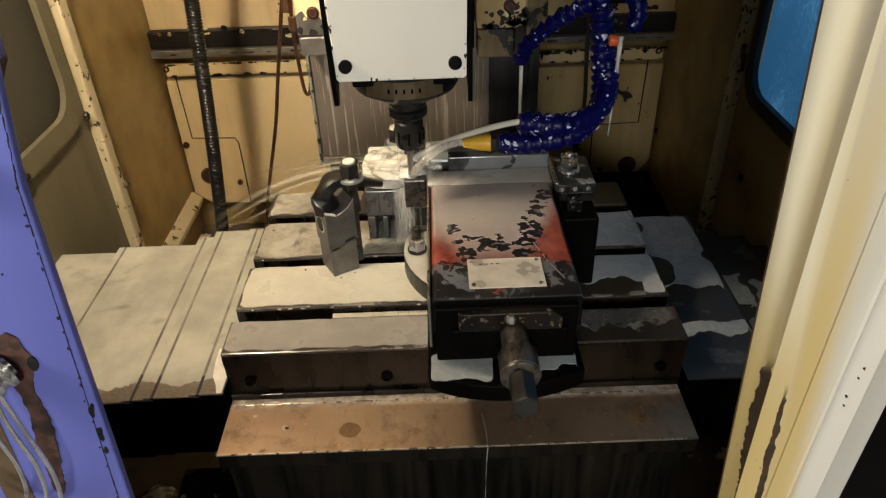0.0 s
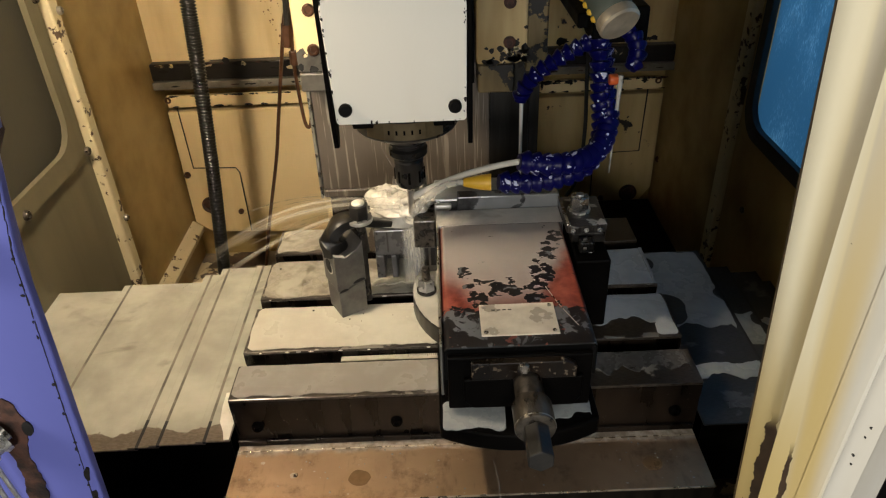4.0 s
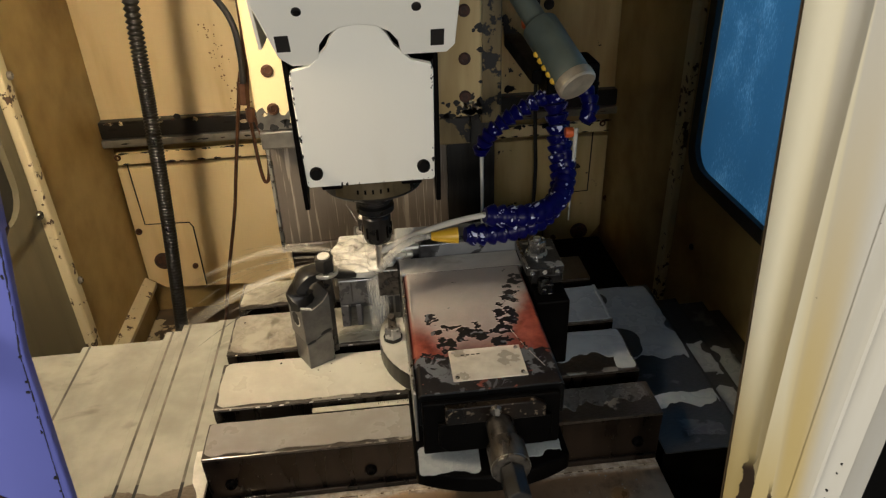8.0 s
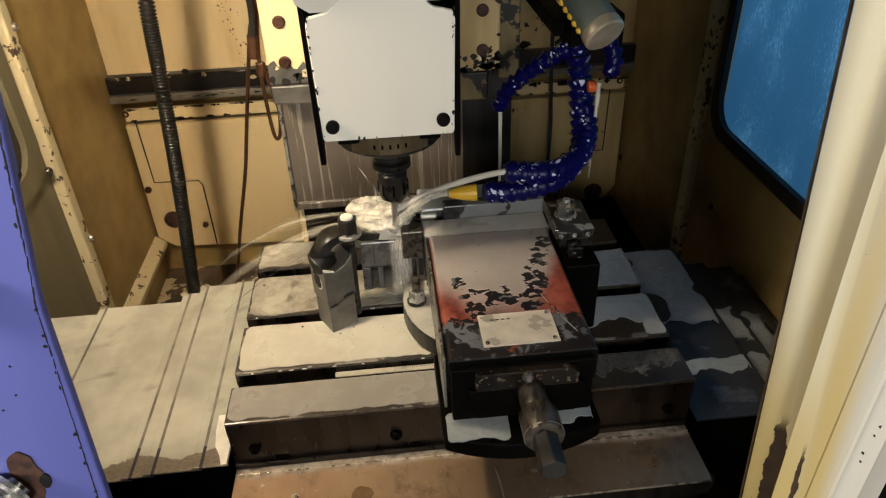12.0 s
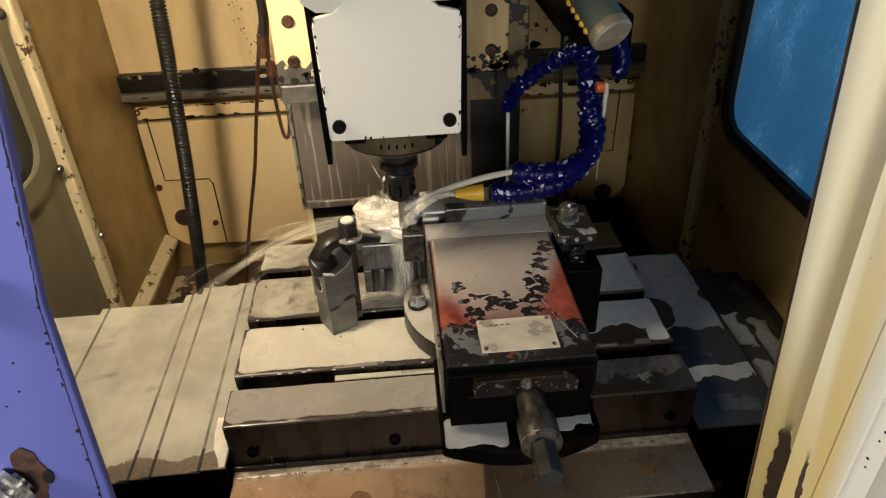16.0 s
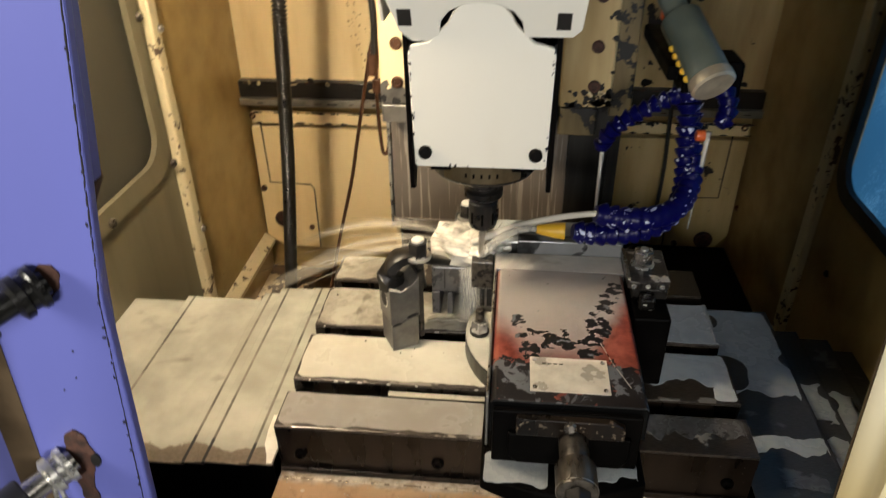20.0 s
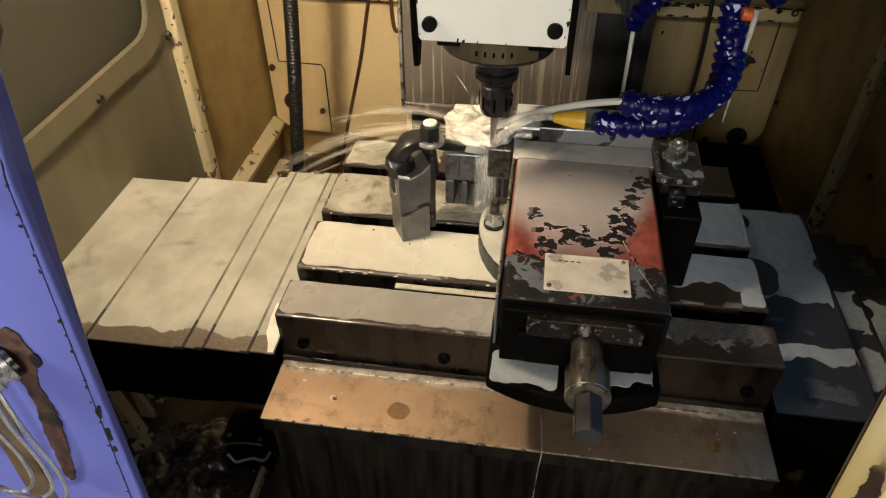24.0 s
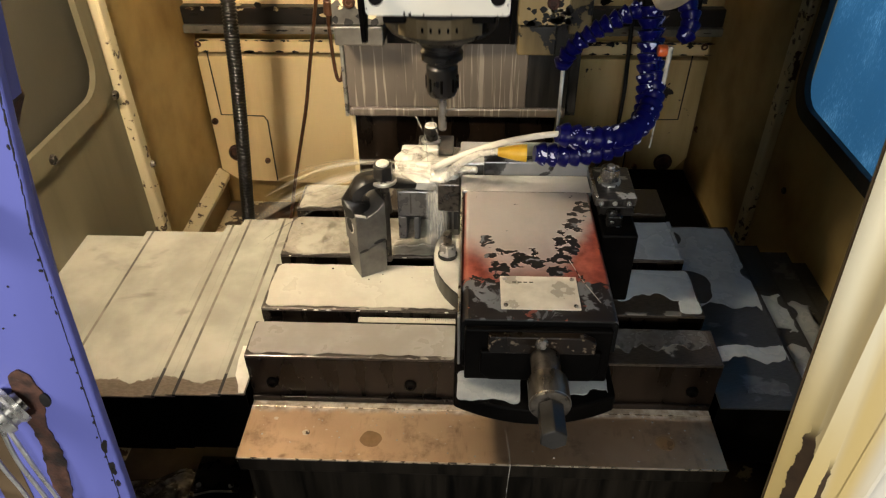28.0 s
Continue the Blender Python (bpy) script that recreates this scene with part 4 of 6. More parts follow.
    prof = [(0.207, -0.236), (0.2030, -0.242), (0.2030, -0.250), (0.2055, -0.256), (0.2095, -0.262), (0.2120, -0.266), (0.2135, -0.274), (0.2165, -0.281), (0.222, -0.285), (0.240, -0.2915), (0.2470, -0.2945),
            (0.2485, -0.2975), (0.2505, -0.2985), (0.2525, -0.2965), (0.262, -0.297), (0.2665, -0.300), (0.2690, -0.301), (0.272, -0.2995), (0.294, -0.294), (0.300, -0.287), (0.300, -0.255)]
    inner = [(x + (0.004 if i < 4 else -0.003 if i > 17 else 0.0), y + (0.0045 if i > 1 else 0.002)) for i, (x, y) in enumerate(prof)]

    def lean(x, z):
        """The free edge leans in towards the top, the outer folds lean out."""
        return x + (z - 0.36) * (-0.058 if x < 0.216 else 0.030 if x > 0.246 else -0.058 + 0.088 * (x - 0.216) / 0.030)
    b = prism(prof + inner[::-1], "z", -0.95, 1.1)
    for v in b.verts:
        v.co.x = lean(v.co.x, v.co.z)
    smooth(part("panel", b, M_CREAM, e), 32)
    b = box(0.2066, 0.2076, -0.2345, -0.2325, -0.95, 1.1)
    for v in b.verts:
        v.co.x = lean(v.co.x, v.co.z)
    part("rusty_hem", b, M_BAND, e)
    rng = random.Random(8)
    spots = [(0.268, 0.410, 0.0019, 1.3), (0.268, 0.398, 0.0014, 1.1), (0.271, 0.443, 0.0008, 1.2), (0.265, 0.374, 0.0007, 1.4), (0.266, 0.348, 0.0008, 1.2), (0.260, 0.235, 0.0012, 1.4), (0.2585, 0.226, 0.0008, 1.2), (0.2555, 0.209, 0.0010, 1.2),
             (0.2565, 0.200, 0.0006, 1.2), (0.259, 0.153, 0.0013, 1.2), (0.258, 0.145, 0.0008, 1.2), (0.2205, 0.370, 0.0007, 1.6)]
    spots += [(0.2545 + rng.gauss(0, 0.0004), z, 0.0006, rng.uniform(2, 6)) for z in (0.425, 0.436, 0.448, 0.462, 0.473, 0.481, 0.490, 0.503, 0.515, 0.53)]
    for x, z, r, tall in spots:
        y0 = -0.3006 if x > 0.263 else -0.2975 if x > 0.24 else -0.2838
        pts = [(x + math.cos(a) * r * rng.uniform(0.5, 1.1), z + math.sin(a) * r * tall * rng.uniform(0.6, 1.1)) for a in [q * 0.785 for q in range(8)]]
        part("paint_chip", prism(pts, "y", y0 - 0.0008, y0 + 0.004), M_HOLLOW, e)

    # panels painted black for the shade beyond the right door
    w = thing("wall_front", "machine front beside and above the doors, shade painted as black", "wall", kind="structure")
    for x0, x1, z0, z1 in ((0.31, 1.1, -0.95, 1.4), (-1.3, -0.845, -0.95, 1.4), (-0.845, 0.31, 1.12, 1.4)):
        part("front_panel", box(x0, x1, -0.25, -0.22, z0, z1, 0.003), M_BLACK, w)
    part("front_panel", box(-0.845, 0.31, -0.29, -0.26, -0.95, -0.33, 0.003), M_BLACK, w)
    part("catch_tray", prism([(-0.30, -0.33), (-0.30, -0.345), (-0.06, -0.40), (-0.06, -0.385)], "x", -0.63, 0.50), M_BLACK, w)


def hall():
    tagged(link("hall_floor", box(-6, 6, -6, 6, -1.0, -0.95), M_FLOOR), "plain concrete workshop floor", "floor", kind="structure")
    h = thing("hall_walls", "plain grey workshop walls", "wall", kind="structure")
    part("hall_wall", box(-6, 6, -6.1, -6, -0.95, 4), M_HALL, h)
    part("hall_wall", box(-6, 6, 6, 6.1, -0.95, 4), M_HALL, h)
    part("hall_wall", box(-6.1, -6, -6, 6, -0.95, 4), M_HALL, h)
    part("hall_wall", box(6, 6.1, -6, 6, -0.95, 4), M_HALL, h)
    part("hall_roof", box(-6.1, 6.1, -6.1, 6.1, 4, 4.1), M_HALL, h)


# ---------------------------------------------------------------- column and head
def column():
    c = thing("machine_column", "beige cast column with bolted plates, oily and chipped", "machine column")
    part("casting", box(-0.225, 0.125, 0.520, 0.80, -0.35, 1.1, 0.006), M_BEIGE, c)
    part("way_plate", box(-0.225, -0.150, 0.448, 0.4995, 0.236, 1.1, 0.004), M_BEIGE, c)
    # right of the head: oil, plus the head's shade as darker enamel
    part("way_plate", box(0.048, 0.1255, 0.448, 0.4995, 0.236, 1.1, 0.004), M_BEIGE_WORN, c, "oily worn beige plate, darker for the head's shade")
    part("plate_foot", box(-0.224, -0.150, 0.444, 0.4994, 0.205, 0.235, 0.003), M_WAYSTEEL, c)
    part("plate_foot", box(0.050, 0.108, 0.452, 0.4994, 0.189, 0.2345, 0.003), M_OILY_SHADE, c, "oily yellow foot plate with shade in its colour")
    part("oily_shaded_flank", box(0.1265, 0.160, 0.470, 0.4985, 0.215, 1.1, 0.003), M_OILY_SHADE, c, "oily beige flank with shade in its colour")
    part("groove", box(-0.148, 0.046, 0.470, 0.4993, 0.2, 1.1), M_BLACK, c)
    for x in (-0.198, 0.098):
        for z in (0.270, 0.329, 0.40, 0.47):
            screw_head("bolt", (x, 0.448, z), (0, -1, 0), 0.0095, M_RUST if x > 0 else M_PIPE, c, 0.005)
    rng = random.Random(17)
    top = [(-0.2245 + 0.0745 * k / 14, 0.268 + rng.uniform(-0.010, 0.006)) for k in range(15)]
    part("bare_patch", prism([(-0.2245, 0.237), *top, (-0.150, 0.237)], "y", 0.4472, 0.4482), M_WAYSTEEL, c, "bare grey steel where paint is lost")
    for x, z, r in ((-0.168, 0.251, 0.0085), (-0.212, 0.262, 0.004)):
        pts = [(x + math.cos(a) * r * rng.uniform(0.7, 1.2), z + math.sin(a) * r * rng.uniform(0.6, 1.0)) for a in [q * 0.628 for q in range(10)]]
        part("paint_rest", prism(pts, "y", 0.4464, 0.4473), M_TRIM, c, "remnant of cream paint")
    rng = random.Random(9)
    for _ in range(26):
        x, z = rng.choice(((rng.uniform(0.06, 0.125), rng.uniform(0.236, 0.262)), (rng.uniform(-0.22, -0.16), rng.uniform(0.236, 0.25)), (rng.uniform(0.112, 0.125), rng.uniform(0.24, 0.5))))
        r = rng.uniform(0.003, 0.009)
        pts = [(x + math.cos(a) * r * rng.uniform(0.5, 1.2), z + math.sin(a) * r * rng.uniform(0.5, 1.1)) for a in [k * 0.785 for k in range(8)]]
        part("paint_chip", prism(pts, "y", 0.4468, 0.4482), M_HOLLOW, c)
    # oil and lost paint spread over the plate's foot and the flank
    for k in range(34):
        x, z = rng.choice(((0.048 + 0.077 * rng.random(), 0.238 + abs(rng.gauss(0, 0.012))), (rng.uniform(0.095, 0.125), rng.uniform(0.236, 0.275))))
        r = rng.uniform(0.002, 0.008)
        pts = [(x + math.cos(a) * r * rng.uniform(0.4, 1.3), z + math.sin(a) * r * rng.uniform(0.4, 1.0)) for a in [q * 0.628 for q in range(10)]]
        part("oil_blot", prism(pts, "y", 0.4467, 0.4482), M_HOLLOW if k % 6 else M_TRIM, c)
    s = thing("splash_shield", "brown-grey steel splash sheet under the head, streaked by coolant", "splash guard")
    part("sheet", box(-0.222, 0.072, 0.502, 0.506, 0.004, 0.30, 0.001), M_SHIELD, s)
    # right end of the sheet, painted dark for the shadow there
    part("shaded_sheet", box(0.0725, 0.138, 0.503, 0.507, 0.004, 0.30, 0.001), M_SHADESHEET, s, "right part of the sheet with shade in its colour")
    part("hem", box(-0.222, 0.138, 0.498, 0.509, -0.012, 0.0035, 0.003), M_SHIELD, s)
    part("side_hem", box(-0.228, -0.2225, 0.497, 0.510, -0.012, 0.30, 0.001), M_STEEL, s)
    part("corner_plate", box(0.139, 0.156, 0.509, 0.513, -0.012, 0.30, 0.001), M_SHADESHEET, s)
    # dark sheet stands in for the shaded gap under the splash shield
    r = thing("dark_gap_sheet", "dark sheet standing in for the shaded gap behind the splash guard", "splash guard")
    part("sheet", box(-0.215, 0.125, 0.5145, 0.5185, -0.30, 0.12, 0.001), M_APRON, r)
    return s


HX, SY = -0.0535, 0.205  # the head's middle and the spindle's axis


def head():
    h = thing("spindle_head", "white enamelled milling head with black side plates and spindle nose", "milling head", at=(HX, SY, 0.29))

    def P(name, b, mat, label="", parent=h):
        bmesh.ops.translate(b, vec=(-HX, -SY, -0.29), verts=b.verts)
        return part(name, b, mat, parent, label)
    # front cover: flat plate that leans forward at the top, with a rounded tongue over the housing
    out = [(-0.068, 0.0), (0.068, 0.0), (0.0705, 0.003), (0.0715, 0.130), (0.069, 0.138), (0.050, 0.143)]
    for k in range(9):
        a = radians(18 + 144 * k / 8)
        out.append((0.034 * math.cos(a) + 0.0, 0.150 + 0.036 * math.sin(a)))
    out += [(-0.050, 0.143), (-0.069, 0.138), (-0.0715, 0.130), (-0.0705, 0.003)]
    b = prism(out, "y", 0.0, 0.006, bevel=0.0012)
    bmesh.ops.transform(b, matrix=Matrix.Translation((HX, 0.1035, 0.291)) @ Matrix.Rotation(radians(9.5), 4, "X"), verts=b.verts)
    cover = P("front_cover", b, M_WHITE)
    cover.data.materials[0] = M_WHITE
    # oily chips along the cover's borders
    rng = random.Random(14)
    for k in range(40):
        side = rng.choice((-1, 1))
        z = rng.choice((rng.uniform(0.004, 0.135), rng.uniform(0.10, 0.142)))
        x = side * (0.0700 + 0.0008 * z / 0.13 - abs(rng.gauss(0, 0.0012)))
        if k > 32:
            x, z = rng.uniform(-0.066, 0.066), 0.0012 + abs(rng.gauss(0, 0.0006))
        r = rng.choice((rng.uniform(0.0003, 0.0008), rng.uniform(0.0003, 0.0008), rng.uniform(0.0008, 0.0018)))
        pts = [(x + math.cos(a) * r * rng.uniform(0.4, 1.1), z + math.sin(a) * r * rng.uniform(0.6, 3.0)) for a in [q * 0.785 for q in range(8)]]
        b = prism(pts, "y", -0.0004, 0.002)
        bmesh.ops.transform(b, matrix=Matrix.Translation((HX, 0.1035, 0.291)) @ Matrix.Rotation(radians(9.5), 4, "X"), verts=b.verts)
        P("paint_chip", b, M_HOLLOW)
    for x in (-0.112, 0.0045):
        P("knob_screw", lathe([(0.0072, 0), (0.0072, 0.005), (0.0055, 0.008), (0.0, 0.008)], (x, 0.0985, 0.3105), 16, direction=(0, -1, 0.15)), M_BLACK, "black cover screw")
    P("casting", box(HX - 0.064, HX + 0.064, 0.115, 0.40, 0.300, 0.60, 0.005), M_BLACK)
    # black side plates that taper to a point below the cover
    for s in (-1, 1):
        x = HX + s * 0.0745
        b = prism([(0.085, 0.46), (0.100, 0.300), (0.108, 0.262), (0.120, 0.258), (0.135, 0.290), (0.30, 0.30), (0.30, 0.46)], "x", x - 0.0025, x + 0.0025, bevel=0.0008)
        P("side_plate", b, M_BLACK, "black side plate")
    # upper housing that bulges out over the cover
    hx0, hx1 = HX - 0.100, HX + 0.097
    up = [(hx0, 0.535), (hx0 + 0.002, 0.515), (hx0 + 0.022, 0.442), (hx0 + 0.034, 0.432), (HX - 0.041, 0.432), (HX - 0.039, 0.446)]
    for k in range(7):
        a = radians(165 - 150 * k / 6)
        up.append((HX + 0.039 * math.cos(a), 0.447 + 0.026 * math.sin(a)))
    up += [(HX + 0.039, 0.446), (HX + 0.041, 0.438), (hx1 - 0.012, 0.438), (hx1 - 0.004, 0.446), (hx1, 0.515), (hx1, 0.535)]
    b = prism(up, "y", 0.0, 0.004, bevel=0.001)
    # the front leans forward towards its top edge
    for v in b.verts:
        v.co.y += 0.078 - (v.co.z - 0.44) * 0.50
    P("housing_front", b, M_WHITE)
    P("housing_top", prism([(0.0315, 0.534), (0.030, 0.540), (0.060, 0.75), (0.40, 0.75), (0.40, 0.534)], "x", hx0, hx1, bevel=0.003), M_WHITE)
    for s, x in ((-1, hx0 + 0.004), (1, hx1 - 0.006)):
        P("housing_side", prism([(0.036, 0.533), (0.082, 0.450), (0.35, 0.450), (0.35, 0.533)], "x", x, x + 0.003), M_WHITE)
    P("housing_core", box(hx0 + 0.02, hx1 - 0.02, 0.13, 0.36, 0.45, 0.53), M_BLACK)
    for x, z, y in ((-0.107, 0.489, 0.0530), (0.002, 0.488, 0.0535)):
        P("slot_screw", lathe([(0.0046, -0.001), (0.0046, 0.001), (0.003, 0.0015), (0.0, 0.0015)], (x, y, z), 14, direction=(0, -0.89, -0.45)), M_DARKSTEEL)
    for x, z in ((-0.125, 0.457), (0.022, 0.455)):
        y = 0.078 - (z - 0.44) * 0.50
        b = box(x - 0.0065, x + 0.0065, y - 0.0012, y + 0.002, z - 0.0085, z + 0.0085)
        for v in b.verts:
            v.co.y -= (v.co.z - z) * 0.50
        P("vent_hole", b, M_HOLLOW)
    # spindle nose
    nose = P("spindle_nose", lathe([(0.050, 0.298), (0.064, 0.296), (0.064, 0.252), (0.061, 0.248), (0.050, 0.242), (0.038, 0.236), (0.032, 0.232), (0.020, 0.232)], (HX, SY, 0), 40), M_TOOL)
    smooth(nose)
    b = bmesh.new()
    for k in range(9):
        for z in (0.253, 0.274):
            a = radians(-90 - 44 + 11 * k)
            b.verts.new((HX + 0.0645 * math.cos(a), SY + 0.0645 * math.sin(a), z))
    b.verts.ensure_lookup_table()
    for k in range(8):
        b.faces.new((b.verts[2 * k], b.verts[2 * k + 2], b.verts[2 * k + 3], b.verts[2 * k + 1]))
    plate = P("number_plate", b, plain("oily_brass_plate", (0.06, 0.045, 0.022), (0.14, 0.105, 0.055), 40, 0.4, 0.4))
    for k in range(5):
        a = radians(-90 - 16 + 8 * k)
        c = Vector((HX + 0.0650 * math.cos(a), SY + 0.0650 * math.sin(a), 0.263))
        b = box(-0.0012, 0.0012, -0.0006, 0.0002, -0.0026, 0.0026)
        bmesh.ops.transform(b, matrix=Matrix.Translation(c) @ Matrix.Rotation(a + math.pi / 2, 4, "Z"), verts=b.verts)
        P("stamped_bar", b, M_BLACK)
    # black blocks that stand in for the shadow beside the nose
    for x in (-0.046, 0.046):
        P("nose_shade_block", box(HX + x - 0.012, HX + x + 0.012, 0.135, 0.165, 0.272, 0.296, 0.002), M_BLACK)
    t = thing("tool_holder", "black collet chuck with slim end mill in the spindle", "tool holder", at=(HX, SY, 0.246))

    def T(name, b, mat, label=""):
        bmesh.ops.translate(b, vec=(-HX, -SY, -0.246), verts=b.verts)
        return smooth(part(name, b, mat, t, label), 30)
    T("flange", lathe([(0.020, 0.2345), (0.0245, 0.2315), (0.0245, 0.225), (0.0205, 0.2225), (0.0205, 0.219), (0.0245, 0.2165), (0.0245, 0.209), (0.021, 0.206), (0.017, 0.205)], (HX, SY, 0), 32), M_TOOL)
    T("shank", lathe([(0.0165, 0.2055), (0.0165, 0.200)], (HX, SY, 0), 28), M_TOOL)
    T("collet_nut", lathe([(0.016, 0.202), (0.0185, 0.199), (0.0185, 0.170), (0.0165, 0.164), (0.012, 0.162), (0.006, 0.162)], (HX, SY, 0), 28), M_TOOL)
    for k in range(8):
        a = 2 * math.pi * k / 8
        T("spanner_slot", rod((HX + 0.0182 * math.cos(a), SY + 0.0182 * math.sin(a), 0.172), (HX + 0.0182 * math.cos(a), SY + 0.0182 * math.sin(a), 0.188), 0.0018, None, 6), M_BLACK)
    T("end_mill", lathe([(0.005, 0.163), (0.005, 0.118), (0.0042, 0.117)], (HX, SY, 0), 16), M_STEEL)
    return h, t


# ---------------------------------------------------------------- table, covers, guard
def pool(parent, x0, x1, y0, y1, z, material, seed, wave=(0.001, 0.001, 0.001, 0.001), high=0.0009, fine=1.0, r=0.006, label="", bites=()):
    """Standing coolant with a rounded, wavering rim. wave: how far the rim wanders at the low x, high x, low y and high y sides; bites: round bare places at the rim."""
    cx, cy, w, h = (x0 + x1) / 2, (y0 + y1) / 2, x1 - x0, y1 - y0
    path = rounded_rect(w, h, min(r, w * 0.45, h * 0.45), 4)
    pts = []
    for (ax, ay), (bx, by) in zip(path, path[1:] + path[:1]):
        k = max(1, int(math.hypot(bx - ax, by - ay) / 0.0035))
        pts += [(ax + (bx - ax) * i / k, ay + (by - ay) * i / k) for i in range(k)]
    out = []
    for u, v in pts:
        q = Vector((u * 38 * fine + seed * 7.3, v * 38 * fine, seed * 3.1))
        n1 = noise.noise(q) + 0.45 * noise.noise(q * 2.6)
        dx = dy = 0.0
        if abs(abs(u) - w / 2) < 0.004:
            dx = (wave[0] if u < 0 else -wave[1]) * (0.5 + n1)
        if abs(abs(v) - h / 2) < 0.004:
            dy = (wave[2] if v < 0 else -wave[3]) * (0.5 + n1)
        p = Vector((cx + u + dx, cy + v + dy))
        for bx, by, br in bites:
            d = p - Vector((bx, by))
            d.y *= 0.8
            if d.length < br * (1 + 0.25 * n1):
                p.x = bx + (br if cx > bx else -br) * math.sqrt(max(0.0, 1 - (d.y / br) ** 2)) * (1 + 0.25 * n1)
        out.append((p.x, p.y))
    return part("coolant_pool", prism(out, "z", z + 0.0001, z + high), material, parent, label)


STRIPS = ((0.0, 0.060), (0.084, 0.176), (0.196, 0.290), (0.312, 0.382))


def machine_table():
    t = thing("machine_table", "wet cast-iron machine table with T-slots under milky coolant", "machine table")
    for i, (y0, y1) in enumerate(STRIPS):
        b = box(-0.28, 0.28, y0, y1, -0.0045, 0.0, 0.0016)
        part("table_strip", b, M_TABLE, t)
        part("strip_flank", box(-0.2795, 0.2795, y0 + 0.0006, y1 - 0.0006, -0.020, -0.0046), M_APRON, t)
    # coolant that stands on the strips
    pool(t, -0.2780, -0.0290, 0.0030, 0.0585, 0, M_POOLGREY, 1, (0.001, 0.001, 0.005, 0.001), label="thin grey coolant film", bites=((-0.150, 0.0, 0.013), (-0.040, 0.0, 0.008), (-0.232, 0.0, 0.006)))
    # film painted dim for the shadow right of the vise
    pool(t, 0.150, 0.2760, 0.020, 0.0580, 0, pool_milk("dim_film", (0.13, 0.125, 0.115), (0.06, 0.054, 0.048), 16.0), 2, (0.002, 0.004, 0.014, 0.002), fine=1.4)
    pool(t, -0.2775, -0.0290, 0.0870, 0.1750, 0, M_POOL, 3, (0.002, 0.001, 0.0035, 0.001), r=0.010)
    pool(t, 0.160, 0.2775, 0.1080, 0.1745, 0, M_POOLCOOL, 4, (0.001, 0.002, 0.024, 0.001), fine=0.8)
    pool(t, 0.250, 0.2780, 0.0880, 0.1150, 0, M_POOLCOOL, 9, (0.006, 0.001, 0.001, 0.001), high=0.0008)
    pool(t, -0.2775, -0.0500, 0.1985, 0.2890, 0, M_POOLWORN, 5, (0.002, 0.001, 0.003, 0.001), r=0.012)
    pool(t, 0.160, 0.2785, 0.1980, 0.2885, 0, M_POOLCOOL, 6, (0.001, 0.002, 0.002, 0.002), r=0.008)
    part("wet_lip", box(0.2745, 0.2795, 0.199, 0.289, 0.0001, 0.0022, 0.0008), M_POOLCOOL, t, "rim of standing coolant")
    pool(t, -0.2775, -0.135, 0.3140, 0.3810, 0, M_POOLWORN, 7, (0.003, 0.010, 0.006, 0.003))
    pool(t, 0.165, 0.235, 0.322, 0.3800, 0, M_POOLCOOL, 8, (0.006, 0.012, 0.014, 0.004), fine=1.3)
    # small pebbles of swarf in the film
    rng = random.Random(41)
    for k in range(7):
        i = rng.choice((1, 1, 2))
        x, y = rng.uniform(-0.27, -0.06), rng.uniform(STRIPS[i][0] + 0.01, STRIPS[i][1] - 0.01)
        r = rng.uniform(0.0006, 0.0017)
        part("swarf_speck", lathe([(r, 0), (r * 0.8, r * 0.5), (0, r * 0.7)], (x, y, 0.0009), 7), M_DARKSTEEL, t)
    # drying milk that hangs on the front edges
    for k in range(11):
        i = rng.choice((1, 1, 2))
        x, y = rng.uniform(-0.275, -0.04), STRIPS[i][0]
        w, h = rng.uniform(0.0008, 0.004), rng.uniform(0.0003, 0.0008)
        pts = [(x + math.cos(a) * w * rng.uniform(0.5, 1.1), -0.0015 + math.sin(a) * h * rng.uniform(0.5, 1.2)) for a in [q * 0.785 for q in range(8)]]
        part("milk_bead", prism(pts, "y", y - 0.0009, y + 0.001), M_FOAM, t)
    # undercut walls and floor of the slots
    for (a, b0), (b1, c) in zip(STRIPS, STRIPS[1:]):
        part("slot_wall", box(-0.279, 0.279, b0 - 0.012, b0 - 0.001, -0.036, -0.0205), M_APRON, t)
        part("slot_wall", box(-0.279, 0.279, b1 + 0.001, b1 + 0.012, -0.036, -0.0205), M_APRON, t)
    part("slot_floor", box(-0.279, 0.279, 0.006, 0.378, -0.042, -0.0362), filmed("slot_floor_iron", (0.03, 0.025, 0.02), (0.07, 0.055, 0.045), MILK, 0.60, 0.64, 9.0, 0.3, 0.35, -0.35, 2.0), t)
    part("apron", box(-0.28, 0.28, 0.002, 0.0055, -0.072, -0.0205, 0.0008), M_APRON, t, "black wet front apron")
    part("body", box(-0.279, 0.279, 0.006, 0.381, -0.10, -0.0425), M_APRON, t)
    for x in (-0.252, -0.084, 0.084, 0.252):
        screw_head("cap_screw", (x, 0.002, -0.045), (0, -1, 0), 0.0075, M_BLACK, t, 0.006)
    # a steel rule lying in the front slot
    r = thing("steel_rule", "narrow steel rule lying in the table slot, graduated", "ruler")
    part("blade", box(-0.155, 0.0, 0.0735, 0.0825, -0.0120, -0.0105, 0.0004), M_POOL, r)
    part("slot_key", box(-0.140, -0.010, 0.0740, 0.0820, -0.0360, -0.0122), M_BLACK, r, "black key under the rule")
